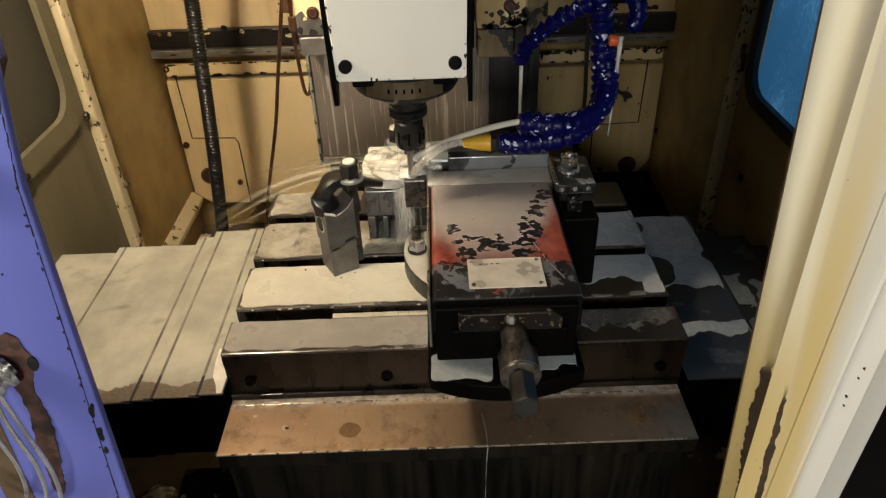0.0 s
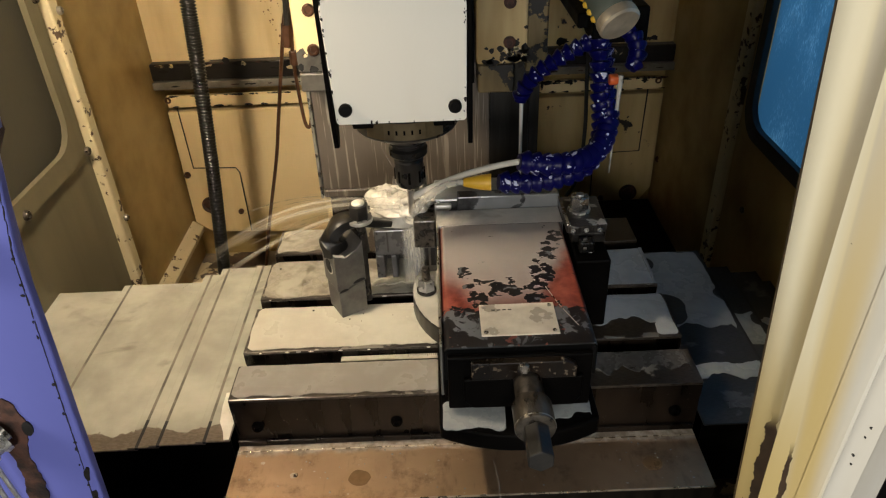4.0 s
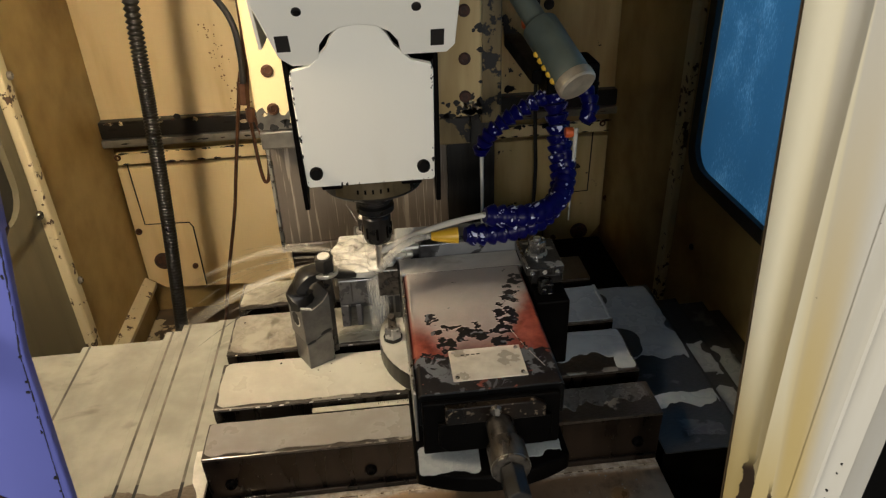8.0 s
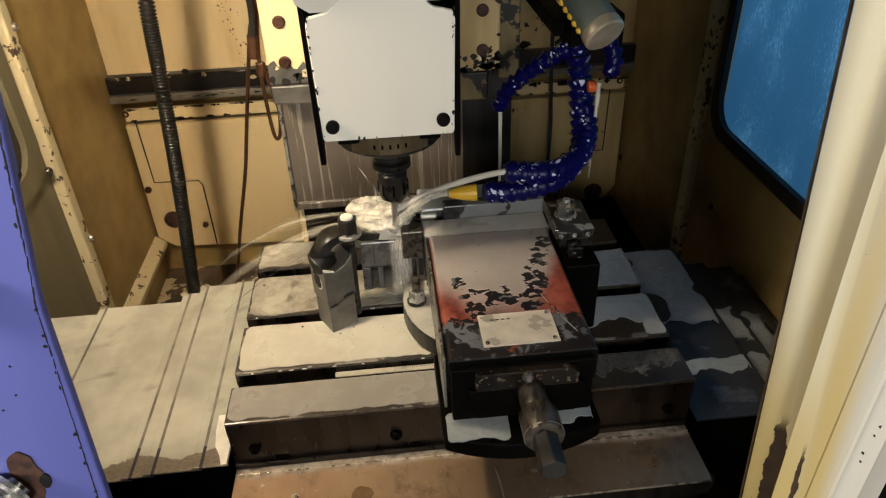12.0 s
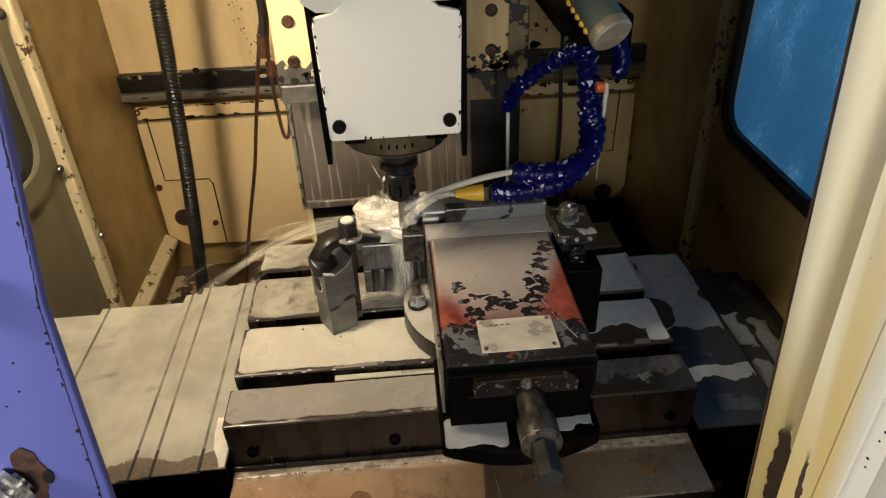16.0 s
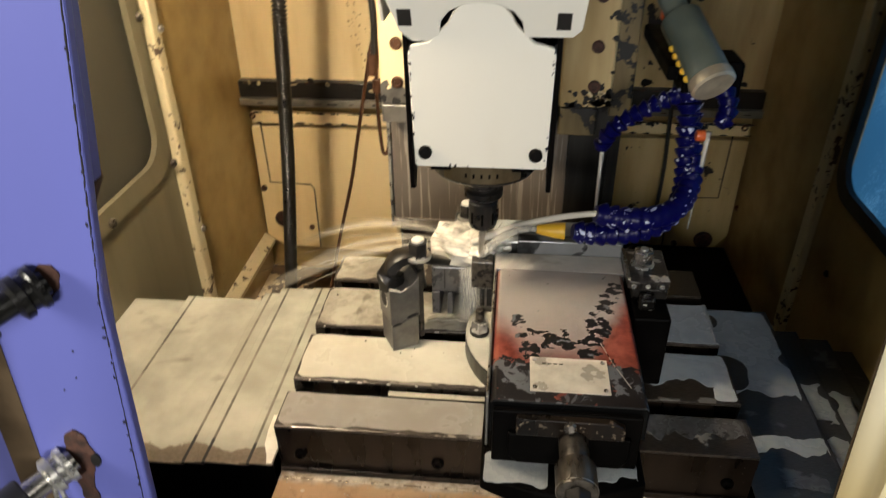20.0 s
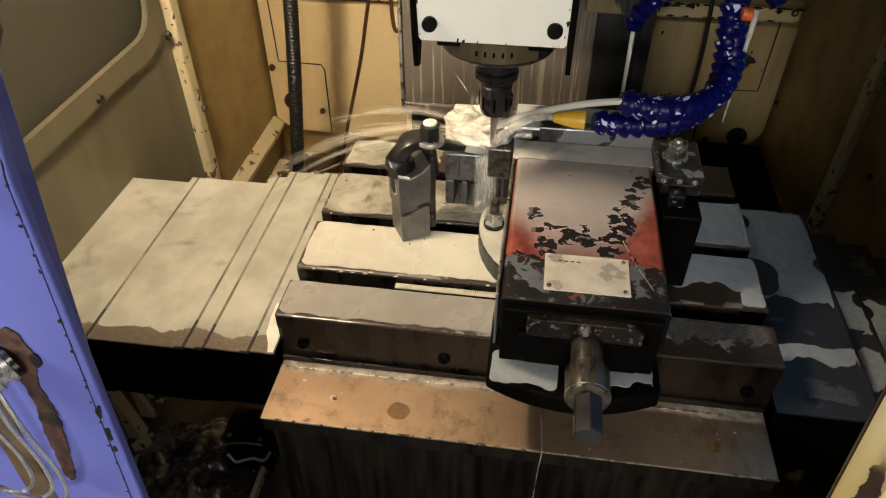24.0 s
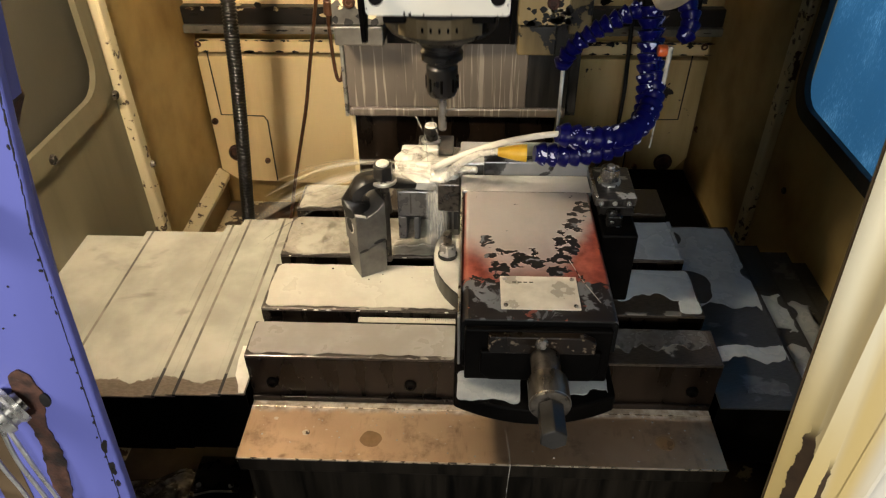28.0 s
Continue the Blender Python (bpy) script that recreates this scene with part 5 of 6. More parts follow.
    for k in range(26):
        part("tick", box(-0.070 + k * 0.0025, -0.0694 + k * 0.0025, 0.0790 if k % 5 else 0.077, 0.0822, -0.0105, -0.0103), M_BLACK, r)
    return t, r


def front_guard():
    g = thing("chip_guard", "stained brown steel guard plate along the table front", "guard plate")
    part("top_plate", box(-0.279, 0.277, -0.0868, 0.0015, -0.0768, -0.075, 0.0008), M_BRONZE, g)
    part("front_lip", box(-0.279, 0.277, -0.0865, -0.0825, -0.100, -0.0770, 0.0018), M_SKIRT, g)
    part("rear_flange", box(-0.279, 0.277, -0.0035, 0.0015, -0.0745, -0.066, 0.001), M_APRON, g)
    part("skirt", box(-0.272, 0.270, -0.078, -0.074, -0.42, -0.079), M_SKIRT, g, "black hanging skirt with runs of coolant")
    # glints along the plate's two bends, laid on as thin bright strips
    part("crease", box(-0.279, 0.277, -0.0122, -0.0112, -0.0751, -0.0742, 0.0003), M_CREASE, g, "bright strip for the glint along the crease")
    part("edge_glint", box(-0.2792, 0.2772, -0.0878, -0.0866, -0.0775, -0.0748, 0.0004), M_CREASE, g, "bright strip for the glint on the front bend")
    for x, y, r in ((-0.127, -0.057, 0.0125), (-0.205, -0.050, 0.0045), (0.075, -0.048, 0.0040), (0.215, -0.052, 0.0110), (-0.245, -0.030, 0.0025)):
        k = int(x * 1000)
        pts = [(x + r * (1 + 0.25 * noise.noise(Vector((math.cos(a) * 1.3, math.sin(a) * 1.3, k)))) * math.cos(a), y + r * 0.9 * (1 + 0.25 * noise.noise(Vector((math.cos(a), math.sin(a), k + 5)))) * math.sin(a)) for a in [q * 0.2618 for q in range(24)]]
        part("drying_stain", prism(pts, "z", -0.0751, -0.0746), M_STAIN if r > 0.01 else M_CREASE, g, "brown drying stain" if r > 0.01 else "pale dried drop")
    # standing drops, swarf specks and a thread that runs over the lip
    rng = random.Random(4)
    for k in range(70):
        x, y = rng.uniform(-0.27, 0.26), rng.choice((rng.uniform(-0.080, -0.006), rng.gauss(-0.012, 0.006)))
        if -0.03 < x < 0.14 and y > -0.06:
            continue
        r = rng.uniform(0.0005, 0.0015)
        smooth(part("coolant_drop", lathe([(r, 0), (r * 0.92, r * 0.25), (r * 0.6, r * 0.45), (0.0, r * 0.5)], (x, y, -0.0750), 10), M_THREAD, g), 180)
    line = glide([(0.030, -0.040, -0.0745), (0.033, -0.065, -0.0745), (0.0335, -0.0845, -0.0745), (0.0338, -0.0880, -0.080), (0.032, -0.0885, -0.13), (0.030, -0.0885, -0.30)], 6)
    smooth(part("coolant_run", sweep(line, lambda u: 0.0010 - 0.0004 * u, 7), M_MIST, g, "thin run of coolant"), 180)
    return g


def way_cover(side):
    """Telescopic sheet covers beside the table; each plate slides under the next."""
    left = side < 0
    c = thing("way_cover", "telescopic steel way cover, milky wet" if left else "telescopic steel way cover with milky patches, shade in its colour", "way cover", "way covers")
    edges = (0.2815, 0.311, 0.367, 0.393, 0.518, 0.634) if left else (0.2815, 0.390, 0.428, 0.472, 0.510)
    drops = (0.0, 0.003, 0.006, 0.009, 0.012) if left else (0.004, 0.014, 0.020, 0.034)
    backs = (0.350, 0.350, 0.338, 0.322, 0.312) if left else (0.350, 0.316, 0.308, 0.300)
    plates = []
    last = len(edges) - 2
    for i in range(last + 1):
        a, b = edges[i], edges[i + 1]
        z = -0.045 - drops[i]
        x0, x1 = sorted((side * a, side * (b + (0.012 if left and i < last else 0))))
        yb = backs[i]
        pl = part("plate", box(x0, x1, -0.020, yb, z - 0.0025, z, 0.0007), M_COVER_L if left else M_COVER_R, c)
        # black sheet stands in for the shadowed void under each plate
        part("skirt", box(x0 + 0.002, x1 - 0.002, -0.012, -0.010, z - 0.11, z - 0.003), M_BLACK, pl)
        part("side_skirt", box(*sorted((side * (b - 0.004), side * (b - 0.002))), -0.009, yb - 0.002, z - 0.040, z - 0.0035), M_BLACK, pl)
        part("wiper_edge", box(*sorted((side * (b - 0.0010), side * (b + 0.0026))), -0.0202, yb, z - 0.0032, z + 0.0002), M_JOINT if left else M_RUBBER, pl)
        if left:
            part("wiper_rubber", box(*sorted((side * (b - 0.0012), side * (b + 0.0026))), -0.0204, 0.012 + 0.006 * i, z - 0.0034, z + 0.0005), M_RUBBER, pl, "black rubber wiper")
        plates.append(pl)
    if not left:
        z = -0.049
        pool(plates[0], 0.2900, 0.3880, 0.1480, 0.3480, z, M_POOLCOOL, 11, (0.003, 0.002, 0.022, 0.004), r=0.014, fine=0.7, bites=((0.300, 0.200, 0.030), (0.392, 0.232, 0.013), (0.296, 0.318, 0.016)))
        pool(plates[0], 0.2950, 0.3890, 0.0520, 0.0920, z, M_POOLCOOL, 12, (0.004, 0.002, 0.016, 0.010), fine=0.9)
        # film painted dim for the shade on the right cover
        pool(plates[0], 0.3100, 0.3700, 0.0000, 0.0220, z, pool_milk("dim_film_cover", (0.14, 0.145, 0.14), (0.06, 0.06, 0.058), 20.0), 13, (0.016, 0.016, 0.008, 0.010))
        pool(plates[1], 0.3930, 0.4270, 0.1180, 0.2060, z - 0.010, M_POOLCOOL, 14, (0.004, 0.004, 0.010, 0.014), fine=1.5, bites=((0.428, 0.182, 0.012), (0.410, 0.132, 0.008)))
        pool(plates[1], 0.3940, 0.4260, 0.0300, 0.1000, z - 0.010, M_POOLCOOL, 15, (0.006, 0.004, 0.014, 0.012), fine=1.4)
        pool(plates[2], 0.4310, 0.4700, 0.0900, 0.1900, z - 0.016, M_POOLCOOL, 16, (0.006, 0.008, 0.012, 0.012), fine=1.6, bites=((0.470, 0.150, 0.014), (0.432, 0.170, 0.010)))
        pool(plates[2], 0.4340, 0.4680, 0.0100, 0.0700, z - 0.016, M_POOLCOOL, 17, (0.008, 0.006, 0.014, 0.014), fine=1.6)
    if left:
        pts = [(-0.2825, -0.0185), (-0.2890, -0.0190), (-0.2925, -0.006), (-0.3000, 0.010), (-0.3030, 0.035), (-0.3035, 0.060), (-0.2825, 0.060)]
        part("milk_tongue", prism(pts, "z", -0.0452, -0.0440, bevel=0.0004), M_FOAM, plates[0], "tongue of thick milky coolant")
    return c, plates


def saddle():
    s = thing("saddle_base", "black machine base under the table", "machine base")
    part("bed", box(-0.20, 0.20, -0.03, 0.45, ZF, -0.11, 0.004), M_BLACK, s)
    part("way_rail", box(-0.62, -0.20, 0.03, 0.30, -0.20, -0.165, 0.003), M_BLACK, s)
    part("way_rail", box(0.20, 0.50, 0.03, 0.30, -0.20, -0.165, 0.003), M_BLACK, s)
    d = thing("terminal_box", "grimy black cable box with bare wires in the sump", "cable box")
    part("body", box(-0.435, -0.365, 0.045, 0.105, ZF, -0.345, 0.005), M_BLACK, d)
    part("lid", box(-0.437, -0.363, 0.043, 0.107, -0.3445, -0.339, 0.002), M_DARKSTEEL, d)
    for x, y in ((-0.425, 0.052), (-0.375, 0.052), (-0.375, 0.098)):
        screw_head("screw", (x, y, -0.339), (0, 0, 1), 0.004, M_STEEL, d, 0.003)
    smooth(part("wire", sweep(glide([(-0.430, 0.040, -0.372), (-0.418, 0.036, -0.384), (-0.402, 0.038, -0.378), (-0.388, 0.038, -0.372), (-0.372, 0.040, -0.376), (-0.362, 0.046, -0.362)], 8), 0.0022, 8), M_FOAM, d, "pale loose wire"))
    smooth(part("wire", sweep(glide([(-0.432, 0.042, -0.350), (-0.40, 0.040, -0.336), (-0.37, 0.042, -0.338)], 8), 0.0016, 8), M_STEEL, d, "bare wire along the lid"))
    el = thing("sump_froth", "murky grey-brown coolant froth swirling in the sump", "coolant froth", at=(-0.505, 0.042, ZF))
    b = bmesh.new()
    bmesh.ops.create_grid(b, x_segments=60, y_segments=60, size=1.0)
    for v in b.verts:
        x, y = v.co.x * 0.088, v.co.y * 0.092
        q = Vector((x * 22, y * 22, 1.7))
        h = 0.020 * abs(noise.noise(q)) + 0.009 * noise.noise(q * 2.3) + 0.003 * noise.noise(q * 6.0)
        e = 1 + 0.30 * noise.noise(Vector((math.cos(math.atan2(y, x)) * 1.6, math.sin(math.atan2(y, x)) * 1.6, 3.0)))
        k = max(abs(v.co.x), abs(v.co.y)) / max(1e-6, math.hypot(v.co.x, v.co.y))
        fall_off = max(0.0, 1.0 - (v.co.x ** 2 + v.co.y ** 2) * k * k)
        v.co = Vector((x * e * k, y * e * k, 0.0015 + (0.014 + max(0.0, h)) * fall_off ** 0.7))
    smooth(part("froth", b, M_MURK, el), 180)
    b = bmesh.new()
    # cream paint that is left on the floor and the foot of the wall
    rng = random.Random(77)
    for x, y, w, h in ((-0.597, 0.066, 0.022, 0.016), (-0.585, 0.036, 0.016, 0.020), (-0.560, 0.105, 0.012, 0.010), (-0.572, 0.088, 0.008, 0.010), (-0.455, -0.010, 0.026, 0.014), (-0.500, -0.062, 0.012, 0.006), (-0.470, -0.060, 0.018, 0.009), (-0.545, -0.030, 0.006, 0.008), (-0.415, -0.070, 0.020, 0.010)):
        pts = [(x + math.cos(a) * w * rng.uniform(0.6, 1.15), y + math.sin(a) * h * rng.uniform(0.6, 1.15)) for a in [q * 0.4189 for q in range(15)]]
        prism(pts, "z", ZF + 0.0002, ZF + 0.0012, b)
    pf = thing("paint_patches", "cream paint remnants on the dark sump floor", "paint", kind="structure")
    part("patch", b, M_TRIM, pf)
    for y0, y1 in ((0.075, 0.097), (0.118, 0.128), (0.150, 0.185)):
        rl = thing("sump_rail", "beige enamelled rib at the foot of the sump wall", "rail", "sump rails")
        part("bar", prism([(-0.6245, -0.30), (-0.6245, -0.419), (-0.600, -0.419), (-0.612, -0.36)], "y", y0, y1, bevel=0.001), M_TRIM, rl)
    # made-up black box; swallows lamp light so the rear corner stays dark
    rc = thing("corner_dark_box", "added black box that keeps the rear corner dark", "cover")
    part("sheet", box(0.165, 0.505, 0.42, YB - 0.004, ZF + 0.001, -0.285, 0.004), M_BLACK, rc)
    st = thing("sump_strut", "thin beige steel strut across the sump", "strut")
    part("bar", prism([(-0.382, -0.398), (-0.374, -0.398), (-0.374, -0.415), (-0.382, -0.415)], "y", -0.20, 0.068, bevel=0.001), M_TRIM, st)
    return el


# ---------------------------------------------------------------- the vise and what is clamped
def vise():
    v = thing("machine_vise", "worn red machine vise on a swivel base, wet with coolant", "vise", at=(0.055, 0.06, 0.0))

    def P(name, b, mat, label="", parent=v):
        bmesh.ops.translate(b, vec=(-0.055, -0.06, 0.0), verts=b.verts)
        return part(name, b, mat, parent, label)
    # swivel base: a round plate, and the square foot with its bowed front
    M_SW = filmed("swivel_iron", (0.006, 0.005, 0.005), (0.016, 0.014, 0.012), (0.56, 0.54, 0.47), 0.18, 0.20, 7.0, 0.3, 0.35, 0.0, 5.0)
    pts = [(0.055 + 0.118 * math.cos(k * math.pi / 24), 0.166 + 0.118 * math.sin(k * math.pi / 24)) for k in range(48)]
    P("swivel_base", prism(pts, "z", 0.001, 0.030, bevel=0.003), M_SW)
    pts = [(-0.031, 0.06)] + [(0.055 + 0.086 * u, -0.093 + 0.022 * u * u) for u in [k / 8 - 1 for k in range(17)]] + [(0.141, 0.06)]
    P("front_foot", prism(pts, "z", 0.0008, 0.0250, bevel=0.003), M_BLACK)
    # coolant standing on the foot either side of the screw
    for x0, x1, y0, y1, k in ((-0.0275, 0.0415, -0.0830, -0.0400, 21), (0.0800, 0.1340, -0.0720, -0.0405, 22)):
        b = pool(v, x0 - 0.055, x1 - 0.055, y0 - 0.06, y1 - 0.06, 0.0250, M_POOLCOOL, k, (0.001, 0.003, 0.008, 0.002), 0.0014, label="pale coolant pool")
        for q in b.data.vertices:
            q.co.y -= 0.006 * (1 - ((q.co.x) / 0.086) ** 2) if q.co.y < -0.125 else 0.0
    # bed between base and sliding cover
    P("bed", box(-0.024, 0.135, -0.040, 0.215, 0.031, 0.0685, 0.003), M_BLACK)
    # sliding cover: the worn red hood
    hood = [(-0.024, 0.069), (0.136, 0.069), (0.136, 0.108), (0.132, 0.113), (-0.019, 0.113), (-0.024, 0.108)]
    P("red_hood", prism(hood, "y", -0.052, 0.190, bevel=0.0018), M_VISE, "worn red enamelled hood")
    P("hood_edge", box(-0.0275, -0.0245, -0.050, 0.190, 0.045, 0.114, 0.001), M_STEEL)
    # front plate with bearing block
    P("front_plate", box(-0.020, 0.130, -0.060, -0.0525, 0.034, 0.106, 0.002), M_BLACK)
    P("bracket", prism([(0.006, 0.040), (0.112, 0.040), (0.120, 0.052), (0.120, 0.0815), (-0.004, 0.0815), (-0.004, 0.050)], "y", -0.0665, -0.0605, bevel=0.002), M_BLACK)
    P("bearing_strip", prism([(0.004, 0.082), (0.112, 0.082), (0.112, 0.098), (0.100, 0.105), (0.004, 0.105)], "y", -0.069, -0.0605, bevel=0.0015), M_SWARFY, "bearing strip flecked with swarf")
    P("oil_screw", lathe([(0.0065, 0), (0.0065, 0.003), (0.0045, 0.005), (0.0, 0.005)], (0.057, -0.0695, 0.0985), 16, direction=(0, -1, 0.3)), M_WORN, "small steel screw")
    # screw spindle with square end
    ax = Vector((0.0620, -0.060, 0.0775))
    smooth(P("spindle_sleeve", rod(ax, ax + Vector((0, -0.040, 0)), 0.0150, 0.0150, 28, bevel=0.0015), M_WORNBLACK), 30)
    smooth(P("spindle_collar", rod(ax + Vector((0, -0.0405, 0)), ax + Vector((0, -0.074, 0)), 0.0200, 0.0200, 32, bevel=0.0025), M_SCREW, "polished steel collar"), 30)
    smooth(P("collar_groove", rod(ax + Vector((0, -0.0700, 0)), ax + Vector((0, -0.0712, 0)), 0.0203, None, 32), M_STEEL), 30)
    b = hex_nut(ax + Vector((0, -0.0935, 0)), 0.0235, 0.038, direction=(0, 1, 0), bevel=0.0014)
    P("hex_end", b, M_BLACKCAST, "blackened hexagon crank end")
    # name plate
    pl = P("name_plate", box(0.017, 0.099, -0.037, 0.016, 0.1132, 0.1150, 0.0008), M_PLATEWHITE, "worn blank name plate")
    for x, y in ((0.022, 0.011), (0.094, 0.011), (0.022, -0.032), (0.094, -0.032)):
        P("rivet", lathe([(0.0026, 0), (0.0024, 0.0008), (0.0, 0.0014)], (x, y, 0.1150), 10), M_STEEL)
    for k in range(4):
        P("worn_stamp_bar", box(0.030 + k * 0.006, 0.034 + k * 0.006, 0.0045, 0.0062, 0.1150, 0.1152), M_WAYSTEEL)
    # a long scratch beside the plate
    P("scratch", sweep([(0.0954, 0.0476, 0.1131), (0.106, 0.012, 0.1132), (0.1206, -0.0233, 0.1131)], 0.00045, 5), M_STEEL, "bright scratch")
    # jaw carrier behind the hood and the jaw plate
    P("jaw_carrier", box(-0.028, 0.139, 0.1905, 0.232, 0.031, 0.1125, 0.002), filmed("jaw_carrier_iron", (0.06, 0.055, 0.05), (0.14, 0.13, 0.12), (0.62, 0.58, 0.52), 0.20, 0.26, 10.0, 0.4, 0.35, 0.0, 6.0))
    P("jaw_plate", box(0.002, 0.140, 0.233, 0.252, 0.060, 0.131, 0.0015), filmed("jaw_steel", (0.012, 0.012, 0.013), (0.045, 0.045, 0.047), (0.23, 0.235, 0.235), 0.42, 0.47, 28.0, 0.4, 0.30, 0.0, 2.2, every=True))
    P("fixed_jaw", box(-0.03, 0.142, 0.2525, 0.315, 0.001, 0.118, 0.003), filmed("fixed_jaw_iron", (0.05, 0.05, 0.05), (0.12, 0.12, 0.115), (0.54, 0.53, 0.50), 0.22, 0.30, 9.0, 0.4, 0.35, 0.0, 7.3))
    P("inner_jaw_leg", box(-0.058, -0.029, 0.198, 0.250, 0.075, 0.117, 0.002), M_WORNBLACK)
    P("jaw_leg_foot", box(-0.052, -0.029, 0.205, 0.250, 0.031, 0.0745, 0.002), M_GREYBLOCK)
    for x in (-0.0465, -0.0370):
        P("foot_slot", box(x, x + 0.0065, 0.2042, 0.2052, 0.042, 0.070), M_HOLLOW)
    return v


def strap_clamp_right():
    c = thing("strap_clamp", "steel strap clamp with bright hexagon nut holding the vise jaw", "clamp", "clamps", at=(0.160, 0.18, 0.0))

    def P(name, b, mat, label=""):
        bmesh.ops.translate(b, vec=(-0.160, -0.18, 0.0), verts=b.verts)
        return part(name, b, mat, c, label)
    P("strap", prism([(0.1365, 0.225), (0.136, 0.150), (0.150, 0.145), (0.187, 0.150), (0.188, 0.225)], "z", 0.119, 0.131, bevel=0.002), filmed("strap_steel", (0.018, 0.016, 0.015), (0.07, 0.064, 0.058), (0.44, 0.42, 0.38), 0.52, 0.56, 34.0, 0.5, 0.30, 0.0, 1.1))
    P("strap_edge", prism([(0.1362, 0.224), (0.1358, 0.150), (0.1398, 0.149), (0.1400, 0.224)], "z", 0.1312, 0.1322, bevel=0.0004), M_STEEL, "bright strip along the strap's edge")
    P("stepped_heel", box(0.150, 0.168, 0.128, 0.146, 0.085, 0.118, 0.002), M_TOOL)
    # highlights on the heel, built as small bright blocks
    for x, z in ((0.1535, 0.108), (0.1610, 0.1005), (0.1555, 0.0925)):
        P("heel_glint", box(x, x + 0.0045, 0.1272, 0.1282, z, z + 0.0035, 0.0004), M_STEEL, "small bright block for a highlight")
    P("support_block", box(0.1415, 0.186, 0.110, 0.205, 0.001, 0.1035, 0.003), M_BLACK)
    P("packing", box(0.143, 0.186, 0.150, 0.215, 0.104, 0.1185, 0.002), M_DARKSTEEL)
    P("washer", rod((0.1575, 0.186, 0.1315), (0.1575, 0.186, 0.1345), 0.0145, None, 24), M_BRIGHT)
    P("hex_nut", hex_nut((0.1575, 0.186, 0.1440), 0.0215, 0.018), M_NUT, "wet steel hexagon nut")
    for x in (0.1435, 0.1600, 0.1770):
        P("edge_screw", lathe([(0.0034, 0), (0.0032, 0.002), (0.0018, 0.0022), (0.0, 0.001)], (x, 0.1475, 0.125), 12, direction=(0, -1, 0)), M_BRIGHT)
    smooth(P("stud", rod((0.1575, 0.186, 0.120), (0.1575, 0.186, 0.156), 0.0055, 0.005, 14, bevel=0.001), M_BRIGHT))
    return c


def swivel_bolt():
    c = thing("swivel_bolt", "wet hexagon nut on a stud clamping the swivel base", "bolt", at=(-0.044, 0.166, 0.03))

    def P(name, b, mat):
        bmesh.ops.translate(b, vec=(0.044, -0.166, -0.03), verts=b.verts)
        return part(name, b, mat, c)
    x, y = -0.044, 0.160
    P("washer", rod((x, y, 0.0312), (x, y, 0.0345), 0.013, None, 22), M_DARKSTEEL)
    P("hex_nut", hex_nut((x, y, 0.0425), 0.021, 0.016), M_WORNDARK)
    smooth(P("stud", rod((x, y, 0.048), (x, y, 0.068), 0.0062, 0.0055, 14, bevel=0.001), M_SCREW))
    return c


def gooseneck_clamp():
    c = thing("gooseneck_clamp", "blackened gooseneck clamp with tall stud and bright nut", "clamp", "clamps", at=(-0.124, 0.168, 0.09))

    def P(name, b, mat, label=""):
        bmesh.ops.translate(b, vec=(0.124, -0.168, -0.09), verts=b.verts)
        return part(name, b, mat, c, label)
    # curved heel that runs up and over to a flat finger
    pts = glide([(-0.158, 0.164, 0.096), (-0.160, 0.166, 0.118), (-0.150, 0.168, 0.136), (-0.130, 0.176, 0.137), (-0.112, 0.190, 0.124), (-0.092, 0.212, 0.108)], 6)
    b = bmesh.new()
    n = len(pts)
    rings = []
    for i, p in enumerate(pts):
        d = (pts[min(i + 1, n - 1)] - pts[max(i - 1, 0)]).normalized()
        s = d.cross(Vector((0, 0, 1))).normalized()
        s = Vector((0.55, -0.83, 0)).normalized() if s.length < 0.5 else s
        s = Vector((s.x, s.y, 0)).normalized()
        u = s.cross(d).normalized()
        w, h = 0.0175 * (1 - 0.62 * (i / n) ** 1.5), 0.0090 * (1 - 0.55 * (i / n) ** 1.5)
        rings.append([b.verts.new(p + s * w * a + u * h * e) for a, e in ((1, 0.7), (0.8, 1), (-0.8, 1), (-1, 0.7), (-1, -0.7), (-0.8, -1), (0.8, -1), (1, -0.7))])
    for a, e in zip(rings, rings[1:]):
        for k in range(8):
            b.faces.new((a[k], a[(k + 1) % 8], e[(k + 1) % 8], e[k]))
    b.faces.new(rings[0])
    b.faces.new(rings[-1][::-1])
    smooth(P("strap", b, M_BLACKCAST, "blackened curved strap"), 50)
    x, y = -0.124, 0.170
    P("washer", rod((x, y, 0.1375), (x, y, 0.1425), 0.0165, None, 24, bevel=0.001), M_BRIGHT)
    P("hex_nut", hex_nut((x, y, 0.1525), 0.0225, 0.019), M_BLACKCAST)
    smooth(P("stud_cap", rod((x, y, 0.1622), (x, y, 0.1650), 0.0085, 0.0078, 16, bevel=0.0006), M_FOAM, "pale stud end"), 40)
    smooth(P("stud", rod((x + 0.002, y + 0.012, 0.085), (x, y, 0.137), 0.006, None, 12), M_DARKSTEEL))
    return c


